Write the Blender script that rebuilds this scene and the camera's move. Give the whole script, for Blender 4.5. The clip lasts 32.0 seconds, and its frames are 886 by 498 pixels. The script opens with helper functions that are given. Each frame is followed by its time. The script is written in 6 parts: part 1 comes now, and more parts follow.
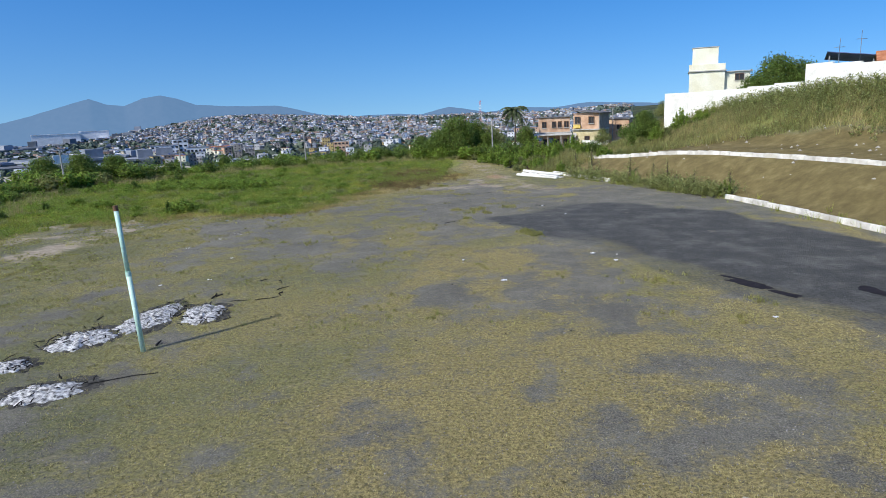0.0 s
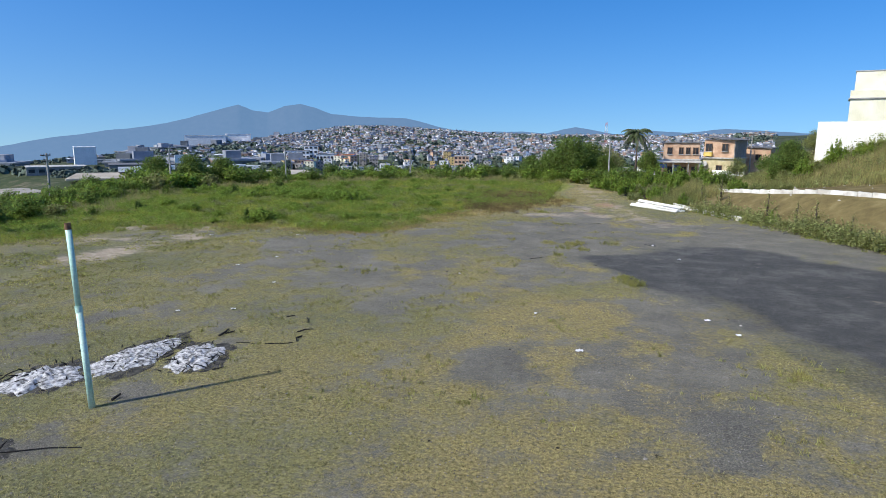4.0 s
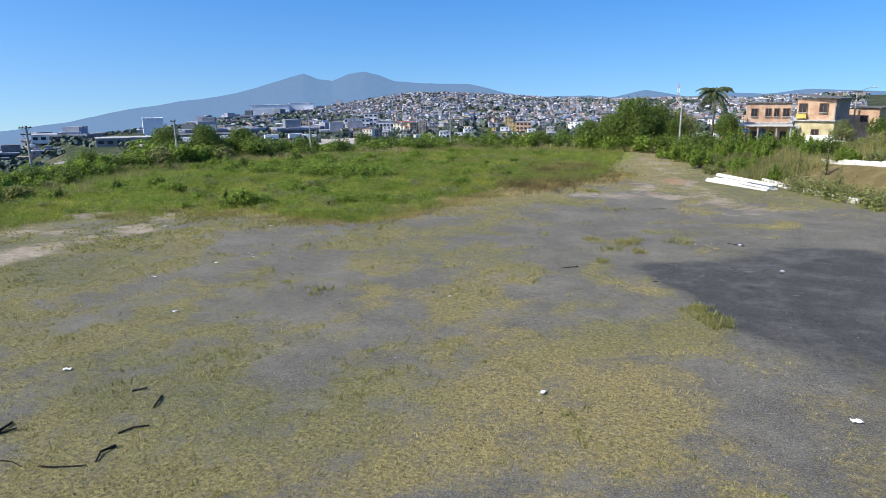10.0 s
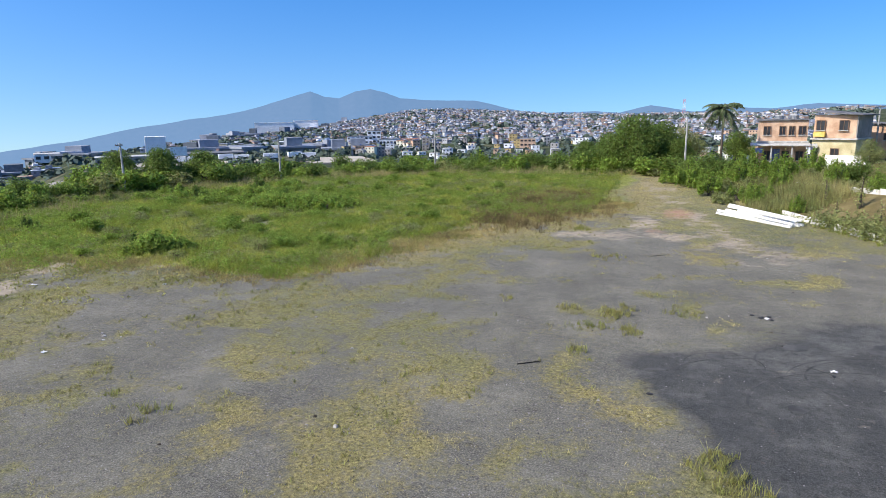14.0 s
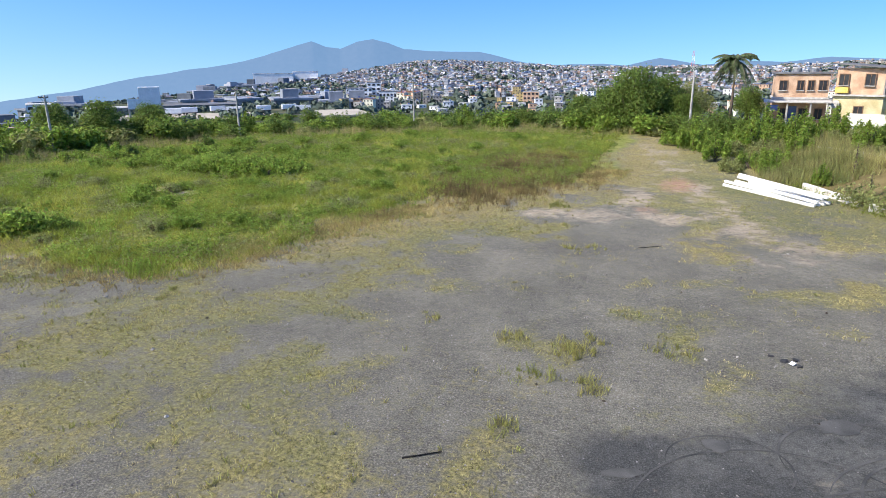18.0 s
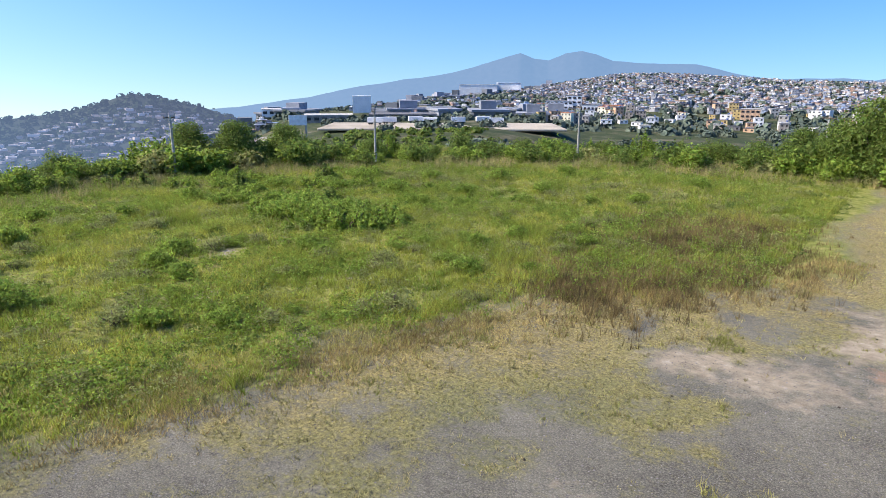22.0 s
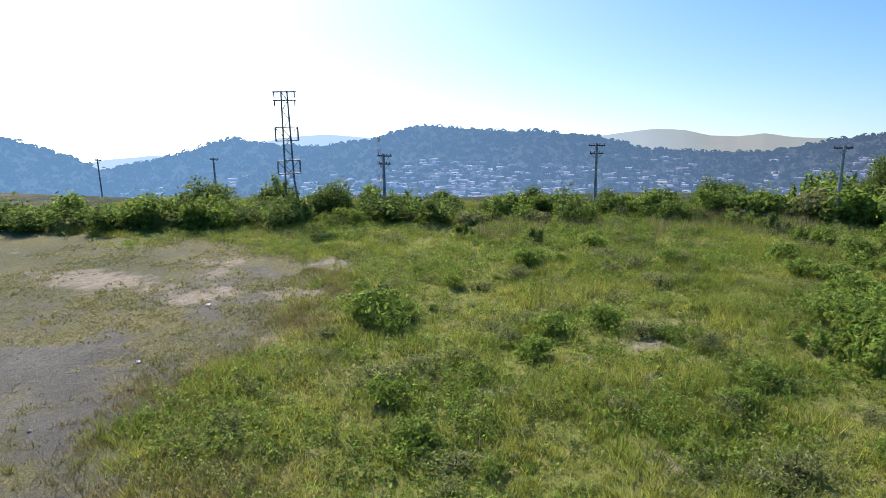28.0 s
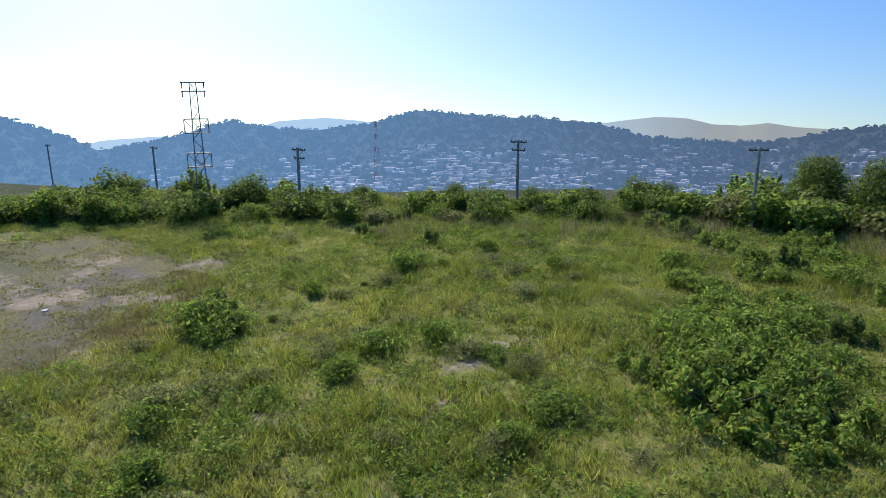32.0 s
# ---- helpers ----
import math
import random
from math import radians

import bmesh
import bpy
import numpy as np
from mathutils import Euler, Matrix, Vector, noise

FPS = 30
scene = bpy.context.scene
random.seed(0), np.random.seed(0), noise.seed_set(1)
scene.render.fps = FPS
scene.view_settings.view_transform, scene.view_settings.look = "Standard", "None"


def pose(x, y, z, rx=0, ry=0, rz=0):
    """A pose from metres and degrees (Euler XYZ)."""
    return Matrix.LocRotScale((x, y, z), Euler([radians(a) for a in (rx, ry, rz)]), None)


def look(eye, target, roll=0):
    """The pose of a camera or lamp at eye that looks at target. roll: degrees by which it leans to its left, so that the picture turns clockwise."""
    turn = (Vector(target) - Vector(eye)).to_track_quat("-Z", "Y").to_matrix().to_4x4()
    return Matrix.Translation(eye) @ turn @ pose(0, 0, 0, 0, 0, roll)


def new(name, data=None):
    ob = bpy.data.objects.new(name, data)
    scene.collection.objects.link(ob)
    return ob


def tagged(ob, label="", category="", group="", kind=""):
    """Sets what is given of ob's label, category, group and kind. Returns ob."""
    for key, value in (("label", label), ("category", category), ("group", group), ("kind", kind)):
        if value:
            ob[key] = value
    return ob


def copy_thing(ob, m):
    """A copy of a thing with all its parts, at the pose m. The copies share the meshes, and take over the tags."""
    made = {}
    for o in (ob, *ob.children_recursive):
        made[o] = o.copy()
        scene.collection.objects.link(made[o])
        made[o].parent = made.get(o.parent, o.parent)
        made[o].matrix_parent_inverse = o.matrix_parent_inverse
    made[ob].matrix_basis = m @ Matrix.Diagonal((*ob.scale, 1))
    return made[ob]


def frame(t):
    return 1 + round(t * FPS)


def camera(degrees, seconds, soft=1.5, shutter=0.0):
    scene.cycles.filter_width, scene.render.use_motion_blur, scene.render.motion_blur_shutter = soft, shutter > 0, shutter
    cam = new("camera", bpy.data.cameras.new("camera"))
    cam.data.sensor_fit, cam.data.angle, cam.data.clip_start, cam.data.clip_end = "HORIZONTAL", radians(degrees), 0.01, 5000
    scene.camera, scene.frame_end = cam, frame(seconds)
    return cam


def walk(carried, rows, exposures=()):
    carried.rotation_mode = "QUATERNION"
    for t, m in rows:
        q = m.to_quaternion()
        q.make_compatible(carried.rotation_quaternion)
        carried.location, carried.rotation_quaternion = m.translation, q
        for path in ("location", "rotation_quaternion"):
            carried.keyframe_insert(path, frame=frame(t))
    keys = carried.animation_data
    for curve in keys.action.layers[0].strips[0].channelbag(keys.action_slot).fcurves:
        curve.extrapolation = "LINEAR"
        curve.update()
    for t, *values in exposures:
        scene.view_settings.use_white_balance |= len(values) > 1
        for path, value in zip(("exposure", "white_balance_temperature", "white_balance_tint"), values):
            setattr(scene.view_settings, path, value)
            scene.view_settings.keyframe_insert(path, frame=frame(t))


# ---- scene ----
cam = camera(70.0, 32.0, soft=0.55)
PATH = [
    (0, (0.03, 0.008, 6.886), (-0.557, 9.776, 4.828), -2.42),
    (0.5, (0.312, 0.537, 6.915), (-0.179, 10.352, 5.065), -2.16),
    (1, (0.584, 1.07, 6.963), (0.084, 10.902, 5.206), -2.71),
    (1.5, (0.841, 1.629, 7.01), (0.321, 11.419, 5.039), -2.07),
    (2, (1.07, 2.249, 7.038), (0.548, 12.02, 4.976), -2.82),
    (2.5, (1.251, 2.979, 7.031), (0.659, 12.768, 5.075), -2.23),
    (3, (1.367, 3.861, 6.981), (0.727, 13.642, 5.004), -1.23),
    (3.5, (1.41, 4.904, 6.888), (0.138, 14.64, 4.994), -0.98),
    (4, (1.39, 6.056, 6.768), (-0.977, 15.609, 4.996), 0.40),
    (4.5, (1.352, 7.096, 6.672), (-2.073, 16.307, 4.823), 1.35),
    (6.5, (1.374, 10.231, 6.548), (-1.821, 19.455, 4.38), -0.14),
    (7, (1.405, 11.051, 6.549), (-1.793, 20.293, 4.461), -0.69),
    (7.5, (1.445, 11.944, 6.558), (-1.851, 21.16, 4.51), -0.89),
    (8, (1.481, 12.863, 6.556), (-1.766, 22.079, 4.431), -0.25),
    (8.5, (1.51, 13.79, 6.543), (-1.735, 23.013, 4.446), -0.48),
    (9, (1.533, 14.721, 6.521), (-1.66, 23.948, 4.363), -0.98),
    (9.5, (1.551, 15.658, 6.494), (-1.746, 24.835, 4.277), -0.91),
    (10, (1.565, 16.613, 6.471), (-1.728, 25.777, 4.197), -0.57),
    (10.5, (1.577, 17.6, 6.459), (-1.708, 26.764, 4.172), -0.29),
    (11, (1.585, 18.625, 6.47), (-1.712, 27.778, 4.155), -0.38),
    (11.5, (1.592, 19.68, 6.507), (-1.714, 28.85, 4.275), -0.80),
    (12, (1.602, 20.747, 6.571), (-1.744, 29.926, 4.44), -1.04),
    (12.5, (1.618, 21.808, 6.657), (-1.777, 30.948, 4.437), -0.93),
    (13, (1.643, 22.84, 6.744), (-1.727, 32.021, 4.657), -0.62),
    (13.5, (1.671, 23.783, 6.774), (-1.74, 32.962, 4.749), -0.94),
    (15.5, (1.787, 27.172, 6.539), (-1.574, 36.316, 4.283), -0.68),
    (16, (1.843, 28.022, 6.468), (-1.468, 37.083, 3.834), 0.18),
    (16.5, (1.903, 28.927, 6.442), (-1.359, 37.992, 3.76), -0.38),
    (17, (1.943, 29.895, 6.463), (-1.39, 38.946, 3.822), -0.31),
    (17.5, (1.962, 30.936, 6.519), (-1.392, 39.961, 3.817), -0.60),
    (18, (1.958, 32.062, 6.6), (-1.447, 41.061, 3.874), -0.57),
    (18.5, (1.925, 33.284, 6.693), (-1.477, 42.286, 3.975), -0.32),
    (19, (1.851, 34.61, 6.79), (-1.524, 43.63, 4.096), -0.64),
    (19.5, (1.719, 36.052, 6.888), (-1.664, 45.05, 4.131), -1.18),
    (20, (1.526, 37.617, 6.985), (-2.288, 46.449, 4.258), -0.77),
    (20.5, (1.295, 39.284, 7.089), (-3.752, 47.471, 4.348), -0.88),
    (21, (1.061, 41.0, 7.206), (-4.861, 48.559, 4.411), -0.69),
    (21.5, (0.852, 42.698, 7.344), (-5.005, 50.334, 4.625), -0.69),
    (22, (0.648, 44.336, 7.499), (-5.361, 51.91, 4.945), 0.18),
    (22.5, (0.364, 45.919, 7.652), (-6.761, 52.403, 4.968), -0.53),
    (23, (-0.105, 47.476, 7.782), (-7.984, 53.172, 5.443), 0.66),
    (23.5, (-0.763, 49.015, 7.879), (-9.318, 53.653, 5.579), 1.23),
    (24, (-1.485, 50.515, 7.957), (-10.685, 53.804, 5.825), 1.14),
    (24.5, (-2.124, 51.947, 8.033), (-11.456, 54.737, 5.771), 1.50),
    (25, (-2.627, 53.304, 8.107), (-11.825, 56.614, 6.0), 1.57),
    (25.5, (-3.038, 54.602, 8.158), (-12.504, 56.973, 5.975), 2.15),
    (26, (-3.406, 55.839, 8.161), (-13.118, 56.414, 5.848), 2.36),
    (26.5, (-3.66, 56.922, 8.09), (-13.24, 55.47, 5.617), 1.46),
    (28.5, (-4.079, 60.526, 7.689), (-13.32, 57.438, 5.439), -0.87),
    (29, (-4.393, 61.302, 7.66), (-13.647, 58.226, 5.448), -0.62),
    (29.5, (-4.866, 61.969, 7.705), (-14.14, 58.928, 5.528), -0.57),
    (30, (-5.344, 62.596, 7.784), (-14.609, 59.552, 5.571), -0.74),
    (30.5, (-5.794, 63.201, 7.887), (-15.054, 60.159, 5.649), -0.73),
    (31, (-6.217, 63.787, 8.011), (-15.461, 60.669, 5.813), -0.74),
    (31.5, (-6.619, 64.357, 8.153), (-15.883, 61.264, 6.004), -0.29),
    (32, (-7.007, 64.913, 8.305), (-16.194, 61.847, 5.818), -0.08),
]
walk(cam, [(t, look(eye, target, roll)) for t, eye, target, roll in PATH],
     exposures=[(0, 0.38, 6400, 7), (8, 0.6, 6550, 9), (17, 0.88, 6700, 10), (20, 1.0, 7000, 10), (23, 1.0, 7100, 14), (24, 1.0, 7100, 15), (25, 0.76, 7000, 16), (26, 0.96, 7000, 16), (29, 0.44, 6650, 11), (32, 0.34, 6600, 11)])

# ---- sky and sun: low morning sun from the south-west of the plan ----
SUN_AZ, SUN_EL = radians(-133), radians(43)
world = bpy.data.worlds.new("world")
scene.world = world
world.use_nodes = True
wn = world.node_tree
sky = wn.nodes.new("ShaderNodeTexSky")
sky.sky_type = "NISHITA"
sky.sun_disc = False
sky.sun_elevation, sky.sun_rotation = SUN_EL, SUN_AZ
sky.air_density, sky.dust_density, sky.ozone_density = 1.25, 1.5, 5.5
wn.nodes["Background"].inputs[1].default_value = 0.127
coord, lift = wn.nodes.new("ShaderNodeTexCoord"), wn.nodes.new("ShaderNodeVectorMath")
lift.operation = "ADD"
lift.inputs[1].default_value = (0, 0, 0.135)
wn.links.new(coord.outputs["Generated"], lift.inputs[0])
wn.links.new(lift.outputs[0], sky.inputs["Vector"])
rich = wn.nodes.new("ShaderNodeHueSaturation")
rich.inputs["Hue"].default_value, rich.inputs["Saturation"].default_value = 0.511, 1.36
wn.links.new(sky.outputs[0], rich.inputs["Color"])
wn.links.new(rich.outputs[0], wn.nodes["Background"].inputs[0])
sun_data = bpy.data.lights.new("sun", "SUN")
sun_data.energy, sun_data.angle, sun_data.color = 3.6, radians(0.5), (1.0, 0.94, 0.84)
sun = new("sun", sun_data)
sun_dir = Vector((math.sin(SUN_AZ) * math.cos(SUN_EL), math.cos(SUN_AZ) * math.cos(SUN_EL), math.sin(SUN_EL)))
sun.matrix_world = look(sun_dir * 100, (0, 0, 0))


# ---- plan functions ----
def smooth(a, b, v):
    u = np.clip((v - a) / (b - a), 0, 1)
    return u * u * (3 - 2 * u)


def lattice(x, y, seed):
    h = np.sin(x * 127.1 + y * 311.7 + seed * 74.7) * 43758.5453
    return h - np.floor(h)


def vnoise(x, y, size, seed=0):
    x, y = np.asarray(x, float) / size, np.asarray(y, float) / size
    ix, iy = np.floor(x), np.floor(y)
    fx, fy = x - ix, y - iy
    fx, fy = fx * fx * (3 - 2 * fx), fy * fy * (3 - 2 * fy)
    a, b = lattice(ix, iy, seed), lattice(ix + 1, iy, seed)
    c, d = lattice(ix, iy + 1, seed), lattice(ix + 1, iy + 1, seed)
    return (a * (1 - fx) + b * fx) * (1 - fy) + (c * (1 - fx) + d * fx) * fy


def fbm(x, y, size, seed=0, octaves=4):
    out, amp, tot = 0, 1.0, 0
    for o in range(octaves):
        out = out + amp * vnoise(x, y, size / 2**o, seed + 11 * o)
        tot += amp
        amp *= 0.55
    return out / tot


def inside(poly, x, y):
    """Signed distance to a polygon, positive inside."""
    x, y = np.asarray(x, float), np.asarray(y, float)
    d = np.full(x.shape, 1e9)
    odd = np.zeros(x.shape, bool)
    for (ax, ay), (bx, by) in zip(poly, poly[1:] + poly[:1]):
        ex, ey = bx - ax, by - ay
        t = np.clip(((x - ax) * ex + (y - ay) * ey) / (ex * ex + ey * ey), 0, 1)
        d = np.minimum(d, np.hypot(x - ax - t * ex, y - ay - t * ey))
        cross = (ay > y) != (by > y)
        odd ^= cross & (x < ex * (y - ay) / (ey if ey else 1e-9) + ax)
    return np.where(odd, d, -d)


def right_of(line, x, y):
    """Signed distance to an open line that runs northwards, positive to its east."""
    x, y = np.asarray(x, float), np.asarray(y, float)
    d = np.full(x.shape, 1e9)
    for (ax, ay), (bx, by) in zip(line, line[1:]):
        ex, ey = bx - ax, by - ay
        t = np.clip(((x - ax) * ex + (y - ay) * ey) / (ex * ex + ey * ey), 0, 1)
        d = np.minimum(d, np.hypot(x - ax - t * ex, y - ay - t * ey))
    lx = np.interp(y, [p[1] for p in line], [p[0] for p in line])
    return np.where(x > lx, d, -d)


FIELD = [(-2.6, 95), (-2.6, 87), (-3.1, 74), (-4.5, 70.5), (-9.2, 65.4), (-10.4, 60.5), (-12.2, 57), (-13.6, 53), (-13.9, 50), (-15.2, 48.4), (-18, 47.8),
         (-21, 48.2), (-24, 48.2), (-29.5, 46), (-32.5, 41), (-33.5, 34), (-34, 20), (-36, -30), (-120, -30), (-120, 160), (-3, 160)]
ROAD = [(-0.35, 42.25), (0.5, 40.8), (2.1, 38.2), (3.5, 35.7), (4.8, 33.5), (6.0, 30.8), (7.0, 27.6), (9.4, 22.4), (12, 18.8), (14, 10),
        (15, -30), (24, -30), (21.5, 25), (19.5, 31), (17.5, 38), (16.2, 42), (13, 46.2), (9.5, 48.4), (6.6, 47.8), (4.65, 46.5), (2.9, 45.0), (1.3, 43.6)]
KERB = [(23.5, -40), (22.5, 0), (22, 20), (21, 33.3), (19.9, 40.4), (18.7, 47), (15.5, 55), (12.7, 61.7), (10.5, 66.5), (8.5, 72),
        (7, 80), (7, 95), (8, 130)]
PLATEAU = [(60, 118), (2, 116), (-30, 112), (-52, 94), (-60, 74), (-60, 60), (-55, 48), (-50, 38), (-47, 20), (-47, -40), (10, -80), (80, -80), (90, 60)]
# crest of the hills round the valley: compass angle, rise over the eye in degrees, distance
CREST = [(-180, -8, 1500), (-100, -8, 1500), (-62, -5, 1500), (-50, -2.9, 1500), (-43, -1.9, 1500), (-37, -1.0, 1500), (-30, -0.35, 1450), (-24, 0.45, 1350),
         (-20, 0.55, 1300), (-15, 0.35, 1300), (-10, 0.0, 1250), (-5, -0.1, 1200), (5, -0.1, 1200), (30, 0.5, 1200), (90, 0, 1500), (180, -4, 1500)]
EYE = (0.0, 45.0, 7.0)


def height(x, y):
    x, y = np.asarray(x, float), np.asarray(y, float)
    out = -inside(PLATEAU, x, y)
    r = np.hypot(x - EYE[0], y - EYE[1])
    az = np.degrees(np.arctan2(x - EYE[0], y - EYE[1]))
    top = np.interp(az, [c[0] for c in CREST], [c[1] for c in CREST])
    far = np.interp(az, [c[0] for c in CREST], [c[2] for c in CREST])
    floor = np.interp(az, [-180, -75, -62, -52, -34, -26, 180], [-105, -105, -62, -22, -18, -24, -32]) + 3 * (fbm(x, y, 160, 5) - 0.5)
    crest = EYE[2] + np.tan(np.radians(top)) * far
    rise = floor + (crest - floor) * smooth(0.42, 1.0, r / far) ** 0.8 + (fbm(x, y, 220, 8) - 0.5) * 14 * smooth(0.4, 0.6, r / far) * (1 - smooth(0.9, 1.0, r / far))
    fall = np.where(r > far, np.minimum(crest - (r - far) * 0.2, crest), rise)
    fall = np.maximum(fall, -420)
    z = np.where(out > 0, fall * smooth(0, 75, out), 0)
    # banked hillside east of the kerb
    e = right_of(KERB, x, y)
    taper = 1 - 0.8 * smooth(82, 104, y)
    bank = (0.12 * smooth(0.1, 0.3, e) + 2.6 * smooth(0.3, 6.4, e)) * (1 - 0.55 * smooth(60, 80, y)) + 0.25 * smooth(6.5, 9, e) + 4.3 * smooth(9, 21, e) + 1.2 * smooth(26, 60, e)
    z = z + np.where(out < 0, bank * taper, bank * taper * (1 - smooth(0, 40, out)))
    # levelled earth yard below the brow
    z = z + np.where(out > 0, 4.4 * smooth(85, 58, np.hypot(x + 205, y - 303)), 0)
    # slight unevenness of field and yard
    f = inside(FIELD, x, y)
    z = z + np.where(out < 0, smooth(0, 6, f) * (fbm(x, y, 9, 3) - 0.5) * 0.35 + (fbm(x, y, 5, 4) - 0.5) * 0.05, 0)
    return z


SHEET = {}


def gz(x, y):
    """Height of the built ground sheet under a place."""
    xs, ys, z = SHEET["x"], SHEET["y"], SHEET["z"]
    i = min(max(int(np.searchsorted(xs, x)) - 1, 0), len(xs) - 2)
    j = min(max(int(np.searchsorted(ys, y)) - 1, 0), len(ys) - 2)
    u, v = (x - xs[i]) / (xs[i + 1] - xs[i]), (y - ys[j]) / (ys[j + 1] - ys[j])
    return float((z[j, i] * (1 - u) + z[j, i + 1] * u) * (1 - v) + (z[j + 1, i] * (1 - u) + z[j + 1, i + 1] * u) * v)


PATCH = [(-8.9, 43.1, 0.8), (-7.0, 43.8, 0.9), (-5.9, 43.4, 0.8), (-12.3, 42.1, 1.4), (-9.1, 39.2, 1.3), (-7.0, 40.9, 0.9), (-4.3, 40.4, 1.3), (-7.0, 50.6, 1.2), (-8.2, 47.9, 1.6), (-1.8, 46.5, 0.7),
         (-0.3, 46.3, 0.8), (-0.7, 44.6, 0.7), (-0.6, 42.3, 0.8), (-1.1, 40.3, 1.1), (-9.4, 45.6, 1.5), (-11, 45.4, 1.4), (-5.0, 38.2, 1.4), (-3.9, 57.1, 0.9), (-1.3, 55.6, 0.9), (-2.3, 57, 0.7),
         (-8.2, 46.7, 1.0), (-8.9, 55.6, 1.6), (-5.5, 54.3, 0.8), (-12.4, 46.4, 1.3), (2.2, 47.3, 0.8), (1.2, 49.2, 0.9), (6.5, 52, 1.3), (4, 56, 1.3), (1, 52, 0.7), (-6.4, 59, 1.8), (-3.6, 63, 1.2), (-3.5, 39.1, 1.3), (-4.9, 38.4, 0.9), (-3.8, 40.8, 0.8), (-6.3, 43.4, 1.3), (-8.8, 43.2, 1.1), (-10, 39.8, 1.5), (0.6, 40.1, 0.8), (-0.9, 40.4, 0.8), (-0.4, 45.6, 1.1), (2.2, 49.5, 0.9), (0.7, 49.2, 0.8), (-4.8, 36.5, 1.3), (2.5, 30.6, 0.9), (2.0, 34, 0.7)]


def dryness(x, y):
    """Cover of short dry grass on the old paving, 0 to 1."""
    n = fbm(x, y, 6.5, 21) * 0.45 + fbm(x, y, 1.5, 31, 3) * 0.55
    along = np.interp(y, [0, 12, 30, 36, 40, 46, 56, 61, 66, 75, 96], [0.6, 0.6, 0.58, 0.49, 0.37, 0.3, 0.34, 0.56, 0.7, 0.7, 0.6])
    along = along - 0.2 * np.exp(-(((x - 4.6) / 2.0) ** 2)) * smooth(18, 22, y) * smooth(40, 32, y) - 0.1 * np.exp(-(((x + 3) / 3.0) ** 2)) * smooth(36, 44, y)
    along = along + 0.1 * np.exp(-(((x + 1.5) / 3.5) ** 2)) * smooth(36, 30, y) - 0.1 * np.exp(-(((x - 7.5) / 2.2) ** 2 + ((y - 14.5) / 3.5) ** 2))
    edge = np.exp(-np.maximum(-inside(FIELD, x, y), 0) / 2.2) * (1 + 0.9 * smooth(-17, -12, x) * smooth(46, 51, y))
    bare = 0.42 * np.exp(-(((x + 1.6) / 1.3) ** 2 + ((y - 23.9) / 1.6) ** 2)) + 0.12 * np.exp(-(((x + 17) / 4) ** 2 + ((y - 41) / 4) ** 2))
    for px, py, pr in PATCH:
        n = n + 0.2 * np.exp(-(((x - px) / pr) ** 2 + ((y - py) / (pr * 1.2)) ** 2))
    n = n + 0.34 * np.exp(-(((x + 6.3) / 2.7) ** 2 + ((y - 58.2) / 2.6) ** 2)) + 0.2 * np.exp(-(((x + 10) / 2.2) ** 2 + ((y - 53.5) / 1.6) ** 2))
    verge = -inside(ROAD, x, y)
    n = n + 0.16 * np.exp(-(((verge - 0.9) / 0.8) ** 2)) * smooth(44, 34, y) + 0.3 * smooth(-15, -22, x) * smooth(52, 46, y)
    return np.clip((n - bare - (1 - along) + 0.26 * edge) * np.interp(y, [30, 42], [2.6, 3.6]) + np.interp(y, [30, 42], [0.4, 0.36]), 0, np.interp(y, [20, 36, 56, 64], [0.85, 0.7, 0.7, 0.85]))


def straw_cover(x, y):
    """Straw on the paving, broken into clumps and bare spots."""
    n = 0.4 * fbm(x, y, 2.0, 131, 4) + 0.6 * fbm(x, y, 0.6, 137, 2)
    return smooth(0.0, 1.0, dryness(x, y) + (n - 0.5) * 1.5) * 0.88


def road_cover(x, y):
    """Asphalt, with a worn and dusty margin that is widest at its north end."""
    soft = np.interp(y, [30, 40, 46], [0.55, 0.9, 1.9])
    return smooth(-0.35, 1.0, (inside(ROAD, x, y) + (fbm(x, y, 2.6, 71) - 0.5) * 1.7 * soft) / soft)


def grassiness(x, y):
    return smooth(-1.6, 1.4, inside(FIELD, x, y) + (fbm(x, y, 3.5, 41) - 0.5) * 6.5)


PALE = [(-25.6, 36, 1.8, 4.5, 1), (-24.8, 42.0, 2.0, 1.8, 1), (-26.2, 45.6, 1.3, 2.0, 1.05), (-21.2, 47.8, 1.1, 0.8, 0.9), (-3.9, 61.4, 1.8, 1.3, 0.85), (-1.4, 61.8, 2.0, 1.6, 0.8), (-0.4, 66, 1.8, 3.0, 0.75), (1.5, 62, 2.5, 1.6, 0.72), (4, 60, 2.0, 1.5, 0.62),
        (-26.6, 60.8, 2.2, 1.2, 0.62), (-24.4, 59.6, 1.3, 1.6, 0.6), (-20.2, 60.5, 1.0, 1.2, 0.5), (-22, 59, 1.3, 1.4, 0.5), (-19.5, 56.2, 1.2, 1.6, 0.55), (-24, 61.5, 1.3, 1.2, 0.5), (-17.5, 60.5, 1.2, 1.2, 0.45), (-29, 40, 3.5, 2.5, 0.6), (-31, 45, 2, 2, 0.55)]
TRACK = [(-1.2, 94), (0.2, 86), (1.5, 78), (2.6, 70), (4.5, 62.5), (6.6, 56)]


